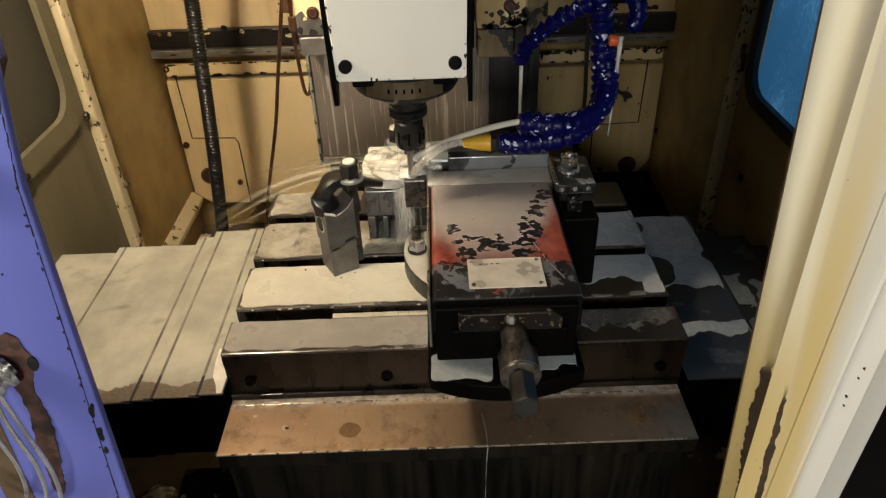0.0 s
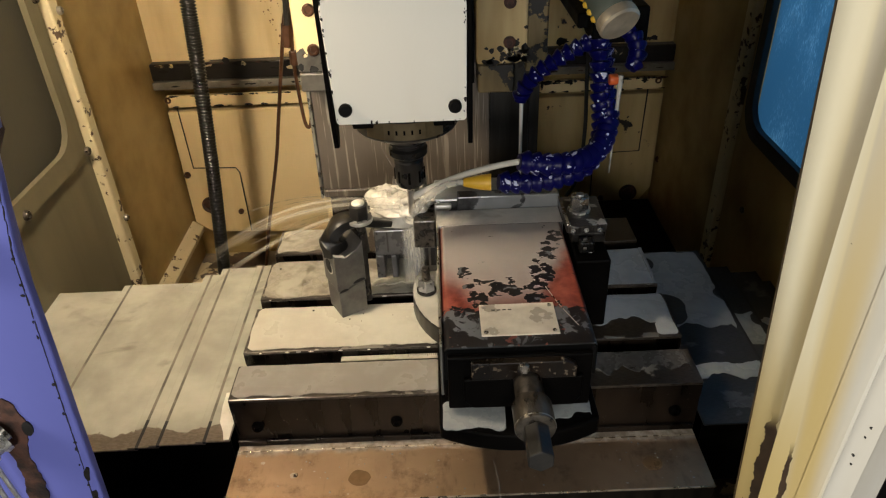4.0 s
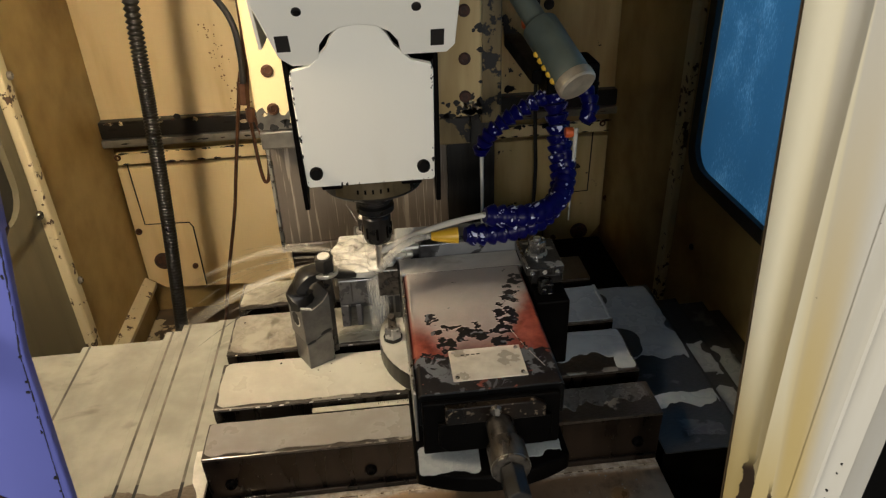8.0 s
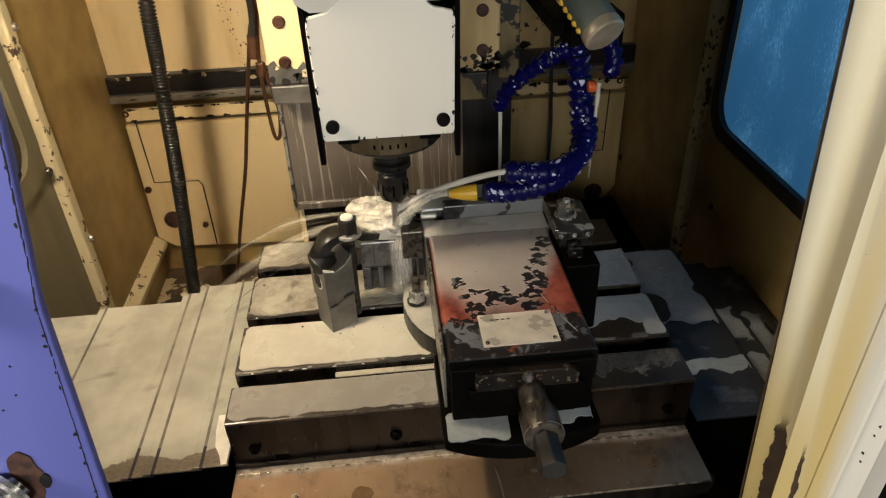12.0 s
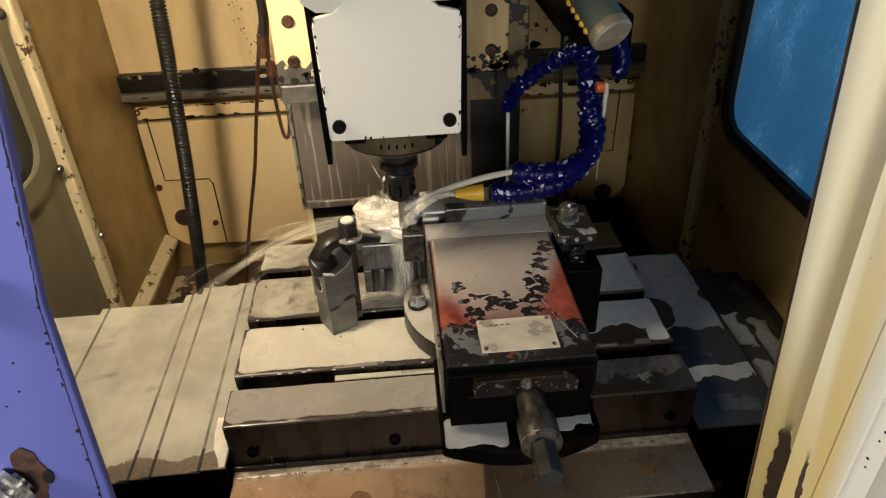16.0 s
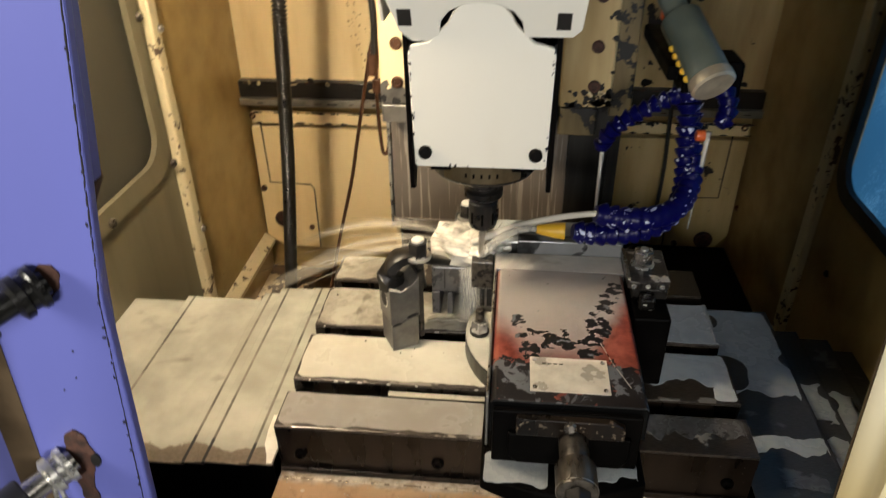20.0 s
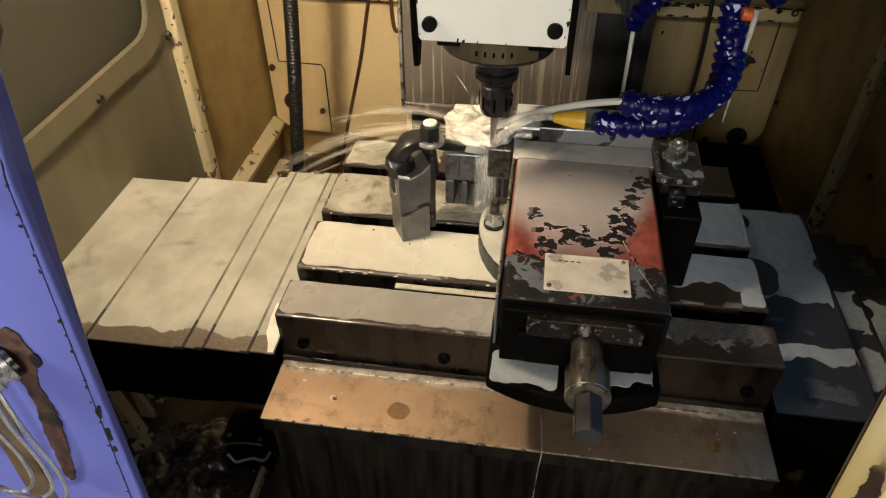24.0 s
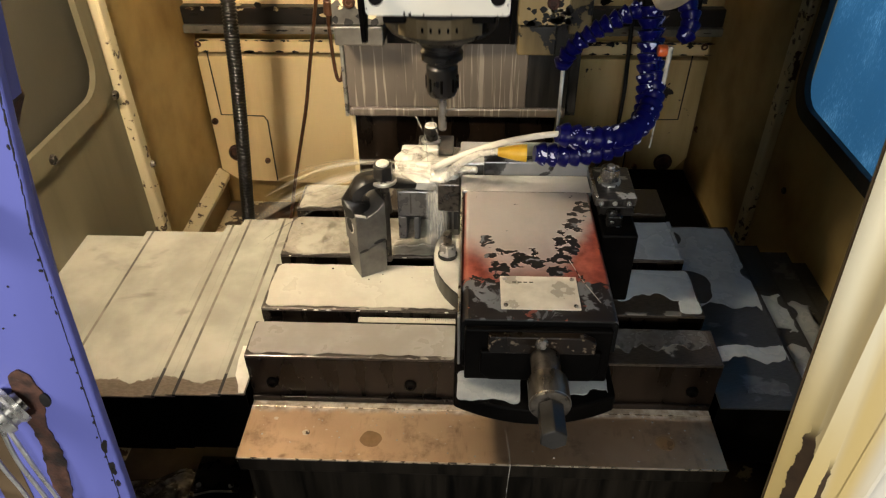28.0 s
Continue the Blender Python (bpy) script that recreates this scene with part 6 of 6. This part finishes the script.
def step_block():
    c = thing("clamp_block", "grey cast clamping block with round hole, standing on the table", "clamping block", at=(-0.1514, 0.172, 0.0))

    def P(name, b, mat, label=""):
        bmesh.ops.transform(b, matrix=Matrix.Rotation(radians(30), 4, "Z"), verts=b.verts)
        return part(name, b, mat, c, label)
    # lower block with a shallow vee in its top, the upper block straddling it
    foot = [(-0.019, 0.0012), (0.019, 0.0012), (0.019, 0.048), (0.012, 0.050), (0.000, 0.046), (-0.012, 0.041), (-0.019, 0.043)]
    P("foot", prism(foot, "y", -0.0195, 0.020, bevel=0.0012), M_GREYBLOCK)
    body = [(-0.0205, 0.046), (-0.013, 0.0435), (-0.001, 0.0485), (0.011, 0.0525), (0.0205, 0.0505), (0.0205, 0.112), (0.010, 0.101), (-0.006, 0.094), (-0.0205, 0.101)]
    P("body", prism(body, "y", -0.021, 0.0215, bevel=0.0013), M_GREYBLOCK)
    for x, z, w, h in ((-0.0125, 0.0445, 0.0062, 0.0028), (0.0100, 0.0525, 0.0085, 0.0036)):
        pts = [(x + w * math.cos(a), z + (h if math.sin(a) > 0 else h * 0.3) * math.sin(a) + 0.12 * w * math.cos(a)) for a in [q * 0.3927 for q in range(16)]]
        P("relief_notch", prism(pts, "y", -0.0216, -0.0200), M_HOLLOW, "dark relief notch")
    P("side_leg", box(0.0212, 0.0285, -0.016, 0.020, 0.010, 0.118, 0.001), M_DARKSTEEL, "blackened side leg")
    P("bore", lathe([(0.0100, 0.0), (0.0098, 0.0007), (0.0, 0.0008)], (-0.0205, 0.001, 0.076), 22, direction=(-1, 0, 0)), M_HOLLOW, "round dark bore")
    P("bore_rim", lathe([(0.0105, 0.0), (0.0103, 0.0004), (0.0, 0.0005)], (-0.0205, 0.0004, 0.0748), 22, direction=(-1, 0, 0)), M_FOAM, "pale rim")
    # the rim's catch of light, laid on as a white strip
    P("lit_edge", prism([(-0.0200, 0.1005), (-0.0060, 0.0938), (-0.0060, 0.0962), (-0.0200, 0.1032)], "y", -0.0205, -0.0165, bevel=0.0005), M_FOAM, "pale strip for the lit rim of the block")
    return c


def workpiece():
    w = thing("workpiece", "small cast bridge-shaped workpiece drenched in white coolant", "workpiece", at=(-0.065, 0.27, 0.0))

    def P(name, b, mat, label=""):
        bmesh.ops.translate(b, vec=(0.065, -0.27, 0.0), verts=b.verts)
        return part(name, b, mat, w, label)
    rng = random.Random(2)
    top = [(-0.117, 0.250), (-0.104, 0.240), (-0.080, 0.236), (-0.034, 0.236), (-0.020, 0.240), (-0.010, 0.250), (-0.006, 0.272), (-0.010, 0.318), (-0.060, 0.330), (-0.114, 0.322), (-0.122, 0.28)]
    P("top_plate", prism(top, "z", 0.082, 0.104, bevel=0.004), M_FOAM, "top plate under foaming coolant")
    P("front_web", box(-0.116, -0.052, 0.236, 0.250, 0.040, 0.0815, 0.002), M_WEB, "grey cast web")
    P("back_web", box(-0.116, -0.052, 0.285, 0.300, 0.0012, 0.0815, 0.002), M_DARKSTEEL)
    for x0, x1 in ((-0.116, -0.104), (-0.094, -0.086), (-0.062, -0.052)):
        P("leg", box(x0, x1, 0.236, 0.284, 0.0012, 0.0395, 0.0015), M_WEB)
    P("web_slot", box(-0.0985, -0.0965, 0.2352, 0.2362, 0.046, 0.078), M_HOLLOW)
    # milk thrown up and standing round the foot of the work
    pool(w, -0.125 + 0.065, -0.048 + 0.065, 0.214 - 0.27, 0.235 - 0.27, 0.0009, M_POOLWORN, 31, (0.010, 0.006, 0.010, 0.002), 0.0022, 1.6)
    P("rib", box(-0.112, -0.060, 0.285, 0.300, 0.104, 0.120, 0.003), M_FOAM)
    P("boss", lathe([(0.020, 0.1035), (0.020, 0.112), (0.017, 0.115), (0.013, 0.114), (0.013, 0.105), (0.0, 0.105)], (-0.054, 0.232, 0), 28), M_FOAM)
    P("lug", box(-0.030, -0.006, 0.245, 0.275, 0.104, 0.113, 0.003), M_FOAM)
    n = thing("clamp_bolt", "bright hexagon bolt behind the workpiece", "bolt", at=(-0.072, 0.315, 0.10))

    def Q(name, b, mat):
        bmesh.ops.translate(b, vec=(0.072, -0.315, -0.10), verts=b.verts)
        return part(name, b, mat, n)
    Q("strap", box(-0.090, -0.040, 0.295, 0.335, 0.104, 0.116, 0.002), M_GREYBLOCK)
    Q("washer", rod((-0.072, 0.315, 0.1165), (-0.072, 0.315, 0.120), 0.014, None, 22), M_BRIGHT)
    Q("hex_nut", hex_nut((-0.072, 0.315, 0.1300), 0.0195, 0.019), M_DARKSTEEL)
    Q("stud_cap", rod((-0.072, 0.315, 0.1400), (-0.072, 0.315, 0.1430), 0.0085, 0.008, 16), M_FOAM)
    k = thing("back_parallel", "long grey parallel bar lying across the table behind the work", "parallel bar", at=(0.0, 0.36, 0.0))
    part("bar", box(-0.13, 0.02, -0.012, 0.018, 0.001, 0.030, 0.002), M_GREYBLOCK, k)
    return w, n, k


# ---------------------------------------------------------------- hoses, pipes, nozzles
def cable_hose():
    h = thing("corrugated_hose", "black corrugated conduit hanging down the back wall", "hose")
    line = glide([(-0.385, 0.64, 0.94), (-0.428, 0.64, 0.40), (-0.442, 0.64, 0.20), (-0.458, 0.64, 0.0), (-0.481, 0.64, -0.22), (-0.503, 0.64, -0.418)], 130)
    n = len(line)
    smooth(part("tube", sweep(line, lambda u: 0.0118 + 0.0023 * math.sin(u * n * 1.57), 14), M_CONDUIT, h), 180)
    smooth(part("end_sleeve", rod(line[-1] + Vector((0, 0, 0.002)), line[-1] + Vector((0.0022, 0, 0.030)), 0.0150, None, 20, bevel=0.002), M_DARKSTEEL, h, "dark metal end sleeve"))
    p = thing("oil_pipe", "thin brown copper oil pipe with a brass fitting", "pipe")
    smooth(part("pipe", sweep(glide([(-0.25, 0.60, 0.60), (-0.255, 0.62, 0.342), (-0.272, 0.62, 0.27), (-0.289, 0.62, 0.19), (-0.310, 0.62, 0.09), (-0.327, 0.62, 0.009), (-0.367, 0.62, -0.145), (-0.41, 0.62, -0.34), (-0.42, 0.62, -0.41)], 10), 0.0034, 8), M_PIPE, p))
    smooth(part("side_pipe", sweep(glide([(-0.236, 0.60, 0.40), (-0.252, 0.62, 0.315), (-0.262, 0.62, 0.25), (-0.266, 0.62, 0.19), (-0.263, 0.62, 0.10), (-0.258, 0.62, 0.074), (-0.250, 0.62, 0.085), (-0.246, 0.62, 0.135), (-0.258, 0.62, 0.20)], 10), 0.0034, 8), M_PIPE, p))
    part("fitting", hex_nut((-0.270, 0.62, 0.245), 0.018, 0.040, direction=(0.1, 0, 1)), M_PIPE, p)
    part("fitting", hex_nut((-0.264, 0.62, 0.205), 0.015, 0.024, direction=(0.05, 0, 1)), M_PIPE, p)
    k = thing("black_cable", "black cable looping down to the oil fitting", "cable")
    smooth(part("cable", sweep(glide([(-0.40, 0.62, 0.62), (-0.326, 0.62, 0.465), (-0.272, 0.615, 0.380), (-0.262, 0.61, 0.32), (-0.266, 0.612, 0.265)], 10), 0.0055, 8), M_RUBBER, k))
    d = thing("drain_cable", "black cable drooping behind the coolant hoses", "cable")
    smooth(part("cable", sweep(glide([(0.311, 0.88, 0.5), (0.318, 0.90, 0.10), (0.324, 0.90, -0.08), (0.311, 0.89, -0.20), (0.256, 0.86, -0.27)], 10), 0.0045, 8), M_RUBBER, d))


def bead_line(parent, line, r=0.013, step=0.0128, tail=None):
    """Segmented ball-and-socket hose: one flared link after another along the line."""
    pts = [Vector(p) for p in line]
    acc, last = 0.0, pts[0]
    k = 0
    for p, q in zip(pts, pts[1:]):
        acc += (q - p).length
        if acc >= step:
            d = (q - last).normalized()
            if k == 0:
                b = lathe([(r * 0.80, 0), (r * 1.16, step * 0.12), (r * 1.14, step * 0.30), (r * 0.98, step * 0.62), (r * 0.82, step * 0.80), (r * 0.78, step * 1.04)], (0, 0, 0), 16)
                first = smooth(part("link", b, M_HOSEBLUE, parent), 50)
                first.matrix_basis = Matrix.Translation(last) @ d.to_track_quat("Z", "Y").to_matrix().to_4x4()
            else:
                o = first.copy()
                scene.collection.objects.link(o)
                o.matrix_basis = Matrix.Translation(last) @ d.to_track_quat("Z", "Y").to_matrix().to_4x4()
            k += 1
            acc, last = 0.0, q
    return last


NZ1, NZ2 = (0.077, 0.144, 0.220), (0.016, 0.160, 0.186)


def coolant_lines():
    m = thing("coolant_manifold", "bundle of blue segmented coolant hoses on a manifold", "coolant hose")
    bead_line(m, glide([(0.202, 0.30, 0.33), (0.205, 0.275, 0.27), (0.205, 0.235, 0.225), (0.181, 0.190, 0.205), (0.133, 0.155, 0.208), (0.080, 0.144, 0.219)], 30), 0.0125)
    bead_line(m, glide([(0.196, 0.285, 0.32), (0.199, 0.262, 0.255), (0.195, 0.225, 0.205), (0.162, 0.188, 0.183), (0.105, 0.166, 0.180), (0.050, 0.158, 0.186)], 30), 0.0125)
    bead_line(m, glide([(0.196, 0.29, 0.318), (0.160, 0.285, 0.304), (0.119, 0.284, 0.278), (0.0985, 0.285, 0.252), (0.0970, 0.286, 0.236)], 30), 0.0105, 0.0115)
    bead_line(m, glide([(0.222, 0.290, 0.335), (0.238, 0.270, 0.322), (0.238, 0.253, 0.302), (0.221, 0.242, 0.286)], 30), 0.0105, 0.0115)
    smooth(part("yellow_nozzle", lathe([(0.0105, 0), (0.0095, 0.012), (0.006, 0.030), (0.005, 0.034)], (0.048, 0.158, 0.186), 18, direction=(-1, 0.06, 0.0)), M_YELLOW, m, "yellow plastic nozzle"))
    part("manifold_block", box(0.185, 0.255, 0.275, 0.335, 0.315, 0.36, 0.004), M_BLACK, m)
    smooth(part("valve_cap", rod((0.201, 0.237, 0.282), (0.212, 0.237, 0.282), 0.0070, None, 18, bevel=0.0015), M_ORANGE, m, "round orange valve cap"))
    part("valve_lever", box(0.128, 0.148, 0.175, 0.186, 0.432, 0.446, 0.002), M_ORANGE, m, "orange valve lever")
    part("bracket", box(0.172, 0.20, 0.31, 0.52, 0.325, 0.345, 0.003), M_BLACK, m)
    l = thing("work_light", "grey-green tubular machine lamp with a turned brass end", "lamp")
    a, e = Vector((0.1255, 0.200, 0.4695)), Vector((0.1705, 0.090, 0.3905))
    d = (e - a).normalized()
    smooth(part("barrel", rod(a + d * 0.055, e - d * 0.012, 0.0205, None, 28, bevel=0.002), M_LAMPTUBE, l), 40)
    smooth(part("neck", rod(a - d * 0.01, a + d * 0.055, 0.0125, None, 24), M_LAMPTUBE, l), 40)
    smooth(part("end_cap", lathe([(0.021, 0), (0.0215, 0.002), (0.0215, 0.010), (0.019, 0.012), (0.010, 0.0115), (0.0, 0.013)], e - d * 0.012, 32, direction=tuple(d)), M_TURNED, l, "turned brass end cap"), 35)
    for k in range(5):
        q = a + d * (0.086 + 0.0095 * k) + Vector((-0.0190, -0.004, -0.006))
        smooth(part("yellow_lump", lathe([(0.0, -0.003), (0.0030, -0.002), (0.0034, 0.001), (0.002, 0.003), (0.0, 0.004)], tuple(q), 8, direction=tuple(d)), M_YELLOW, l, "yellow plastic lump"))
    smooth(part("stem", sweep(glide([tuple(a - d * 0.01), (0.112, 0.25, 0.51), (0.125, 0.33, 0.575), (0.14, 0.44, 0.58)], 8), 0.010, 12), M_RUBBER, l))


# ---------------------------------------------------------------- coolant in the air
def fall(p, v, n=16, g=9.8, dt=0.012):
    p, v = Vector(p), Vector(v)
    return [p + v * (i * dt) + Vector((0, 0, -0.5 * g * (i * dt) ** 2)) for i in range(n)]


def jets():
    j = thing("coolant_jet", "milky coolant jet arching from the nozzles to the tool", "coolant jet", "coolant jets")
    a = Vector(NZ1) + Vector((0.006, -0.001, 0.000))
    line = [a + Vector((-0.148 * u, 0.070 * u, -0.052 * u - 0.036 * u * u)) for u in [k / 18 for k in range(19)]]
    smooth(part("upper_jet", sweep(line, lambda u: 0.0036 + 0.0012 * u, 12), M_JET, j), 180)
    a = Vector((0.014, 0.160, 0.186))
    line = [a + Vector((-0.072 * u, 0.048 * u, -0.020 * u - 0.055 * u * u)) for u in [k / 14 for k in range(15)]]
    smooth(part("lower_jet", sweep(line, lambda u: 0.0036 + 0.003 * u, 12), M_FAINTJET, j), 180)
    s = thing("coolant_thread", "thin coolant stream falling from a blue hose end", "coolant jet", "coolant jets")
    smooth(part("stream", sweep([(0.0985, 0.286, 0.236), (0.0985, 0.285, 0.20), (0.0985, 0.284, 0.130)], lambda u: 0.0028 - 0.0006 * u, 8), M_JET, s), 180)
    s2 = thing("coolant_thread", "thin coolant stream falling from a blue hose end", "coolant jet", "coolant jets")
    smooth(part("stream", sweep([(0.2160, 0.238, 0.286), (0.2155, 0.238, 0.25), (0.2150, 0.239, 0.21), (0.2140, 0.240, 0.15)], lambda u: 0.0036 - 0.0026 * u, 8), M_THREAD, s2), 180)


def sprays():
    """Splash off the tool: fans of fine threads and drops; each fan is one rigid piece that shakes."""
    out = []
    o = Vector((-0.060, 0.215, 0.122))
    rng = random.Random(11)
    for k in range(4):
        s = thing("coolant_splash", "fine fan of milky coolant thrown off the tool", "coolant splash", "coolant splashes", at=tuple(o))
        b = bmesh.new()
        for i in range(3 if k < 3 else 4):
            v = Vector((-rng.uniform(1.45, 2.1), rng.uniform(-0.05, 0.75), rng.uniform(0.02, 0.35)))
            if k == 3:
                v = Vector((rng.uniform(-0.9, 0.5), rng.uniform(0.1, 1.0), rng.uniform(0.7, 1.4)))
            line = fall((rng.uniform(-0.012, 0.012), rng.uniform(-0.01, 0.01), rng.uniform(-0.01, 0.006)), v, 22, dt=0.0105 if k < 3 else 0.007)
            keep = [p for p in line if p.z > -0.165]
            a = rng.randrange(0, max(1, len(keep) - 8))
            r = rng.uniform(0.0003, 0.0006)
            sweep(keep[a:a + 9], lambda u: r * (0.4 + 1.2 * math.sin(math.pi * u)), 4, b, False)
            for _ in range(4):
                p = rng.choice(keep) + Vector((rng.gauss(0, 0.01), rng.gauss(0, 0.01), rng.gauss(0, 0.01)))
                bmesh.ops.create_icosphere(b, subdivisions=1, radius=rng.uniform(0.0004, 0.0010), matrix=Matrix.Translation(p))
        part("threads", b, M_MIST, s)["kind"] = "stuff"
        if k < 3:
            # a sheet of spray that widens, sinks and lands on the cover
            b = bmesh.new()
            uvs = b.loops.layers.uv.new("flow")
            rows = []
            for q in range(9):
                v = Vector((-1.80 + 0.10 * k, 0.02 + 0.055 * q + 0.10 * k, 0.16 - 0.020 * q + 0.09 * k))
                rows.append([b.verts.new(p) for p in fall((0, 0.0015 * (q - 4), 0.002 * k), v, 22, dt=0.0095)])
            for q in range(8):
                for i in range(len(rows[0]) - 1):
                    fc = b.faces.new((rows[q][i], rows[q][i + 1], rows[q + 1][i + 1], rows[q + 1][i]))
                    for lp, (uu, vv) in zip(fc.loops, ((i, q), (i + 1, q), (i + 1, q + 1), (i, q + 1))):
                        lp[uvs].uv = (uu / (len(rows[0]) - 1), vv / 8)
            smooth(part("spray_sheet", b, M_VEIL, s), 180)
        out.append(s)
    f = thing("coolant_foam", "white foaming coolant round the cut", "coolant foam", at=tuple(o))
    for cx, cy, cz, sx, sy, sz in ((-0.010, 0.020, -0.006, 0.038, 0.026, 0.013), (0.006, 0.004, -0.002, 0.020, 0.016, 0.014), (-0.034, 0.045, -0.008, 0.026, 0.030, 0.012), (0.020, 0.030, -0.010, 0.022, 0.022, 0.009)):
        b = bmesh.new()
        bmesh.ops.create_icosphere(b, subdivisions=4, radius=1.0)
        for v in b.verts:
            q = v.co * 2.2 + Vector((cx * 90, cy * 90, 3.0))
            v.co *= 1 + 0.35 * noise.noise(q) + 0.06 * noise.noise(q * 2.7)
            v.co = Vector((cx + v.co.x * sx, cy + v.co.y * sy, cz + v.co.z * sz))
        smooth(part("froth", b, M_FROTH, f), 180)
    c = thing("coolant_curtain", "thin sheet of coolant running off the workpiece", "coolant splash", at=(-0.045, 0.222, 0.09))
    for k in range(3):
        b = bmesh.new()
        uvs = b.loops.layers.uv.new("flow")
        rows = [[b.verts.new((-0.033 + 0.0046 * q + 0.003 * math.sin(q + k), -0.004 - 0.010 * i / 8 - 0.006 * k + 0.003 * math.sin(q * 1.7 + k), 0.012 - 0.098 * i / 8)) for i in range(9)] for q in range(9)]
        for q in range(8):
            for i in range(8):
                fc = b.faces.new((rows[q][i], rows[q][i + 1], rows[q + 1][i + 1], rows[q + 1][i]))
                for lp, (uu, vv) in zip(fc.loops, ((i, q), (i + 1, q), (i + 1, q + 1), (i, q + 1))):
                    lp[uvs].uv = (uu / 9, vv / 8)
        smooth(part("water_sheet", b, M_VEIL, c), 180)
    return out, f, c


# ---------------------------------------------------------------- build
enclosure()
doors()
hall()
SHIELD = column()
HEAD, TOOL = head()
TABLE, RULE = machine_table()
GUARD = front_guard()
COVERS = [way_cover(-1), way_cover(1)]
MURK = saddle()
VISE = vise()
RIDERS = [TABLE, RULE, GUARD, VISE, strap_clamp_right(), swivel_bolt(), gooseneck_clamp(), step_block(), *workpiece()]
cable_hose()
coolant_lines()
jets()
SPRAYS, FOAM, CURTAIN = sprays()
chips()


def motions():
    """The table circles under the tool; the head lifts at the end; the spray shakes."""
    for ob in RIDERS + [FOAM, CURTAIN]:
        x, y, z = ob.location
        k = 0.0 if ob is FOAM else 1.0
        walk(ob, [(t, pose(x + k * dx / 1000, y + k * dy / 1000, z)) for t, dx, dy in ORBIT])
    for cover, plates in COVERS:
        walk(cover, [(t, pose(0, dy / 1000, 0)) for t, dx, dy in ORBIT])
        for pl in plates[:-1]:
            walk(pl, [(t, pose(dx / 1000, 0, 0)) for t, dx, dy in ORBIT])
    lift = ((0, 0.0), (27.2, 0.0), (27.5, 0.012), (27.75, 0.034), (28, 0.075))
    for ob in (HEAD, TOOL, SHIELD):
        x, y, z = ob.location
        walk(ob, [(t, pose(x, y, z + dz)) for t, dz in lift])
    x, y, z = MURK.location
    walk(MURK, [(t, pose(x, y, z, 0, 0, 14 * math.sin(t * 1.3) + 8 * math.sin(t * 0.7 + 1))) for t in range(0, 29)])
    rng = random.Random(21)
    for k, ob in enumerate(SPRAYS):
        x, y, z = ob.location
        walk(ob, [(i * 0.25, pose(x, y, z, rng.uniform(-5, 5), rng.uniform(-6, 6), rng.uniform(-10, 10))) for i in range(113)])


motions()
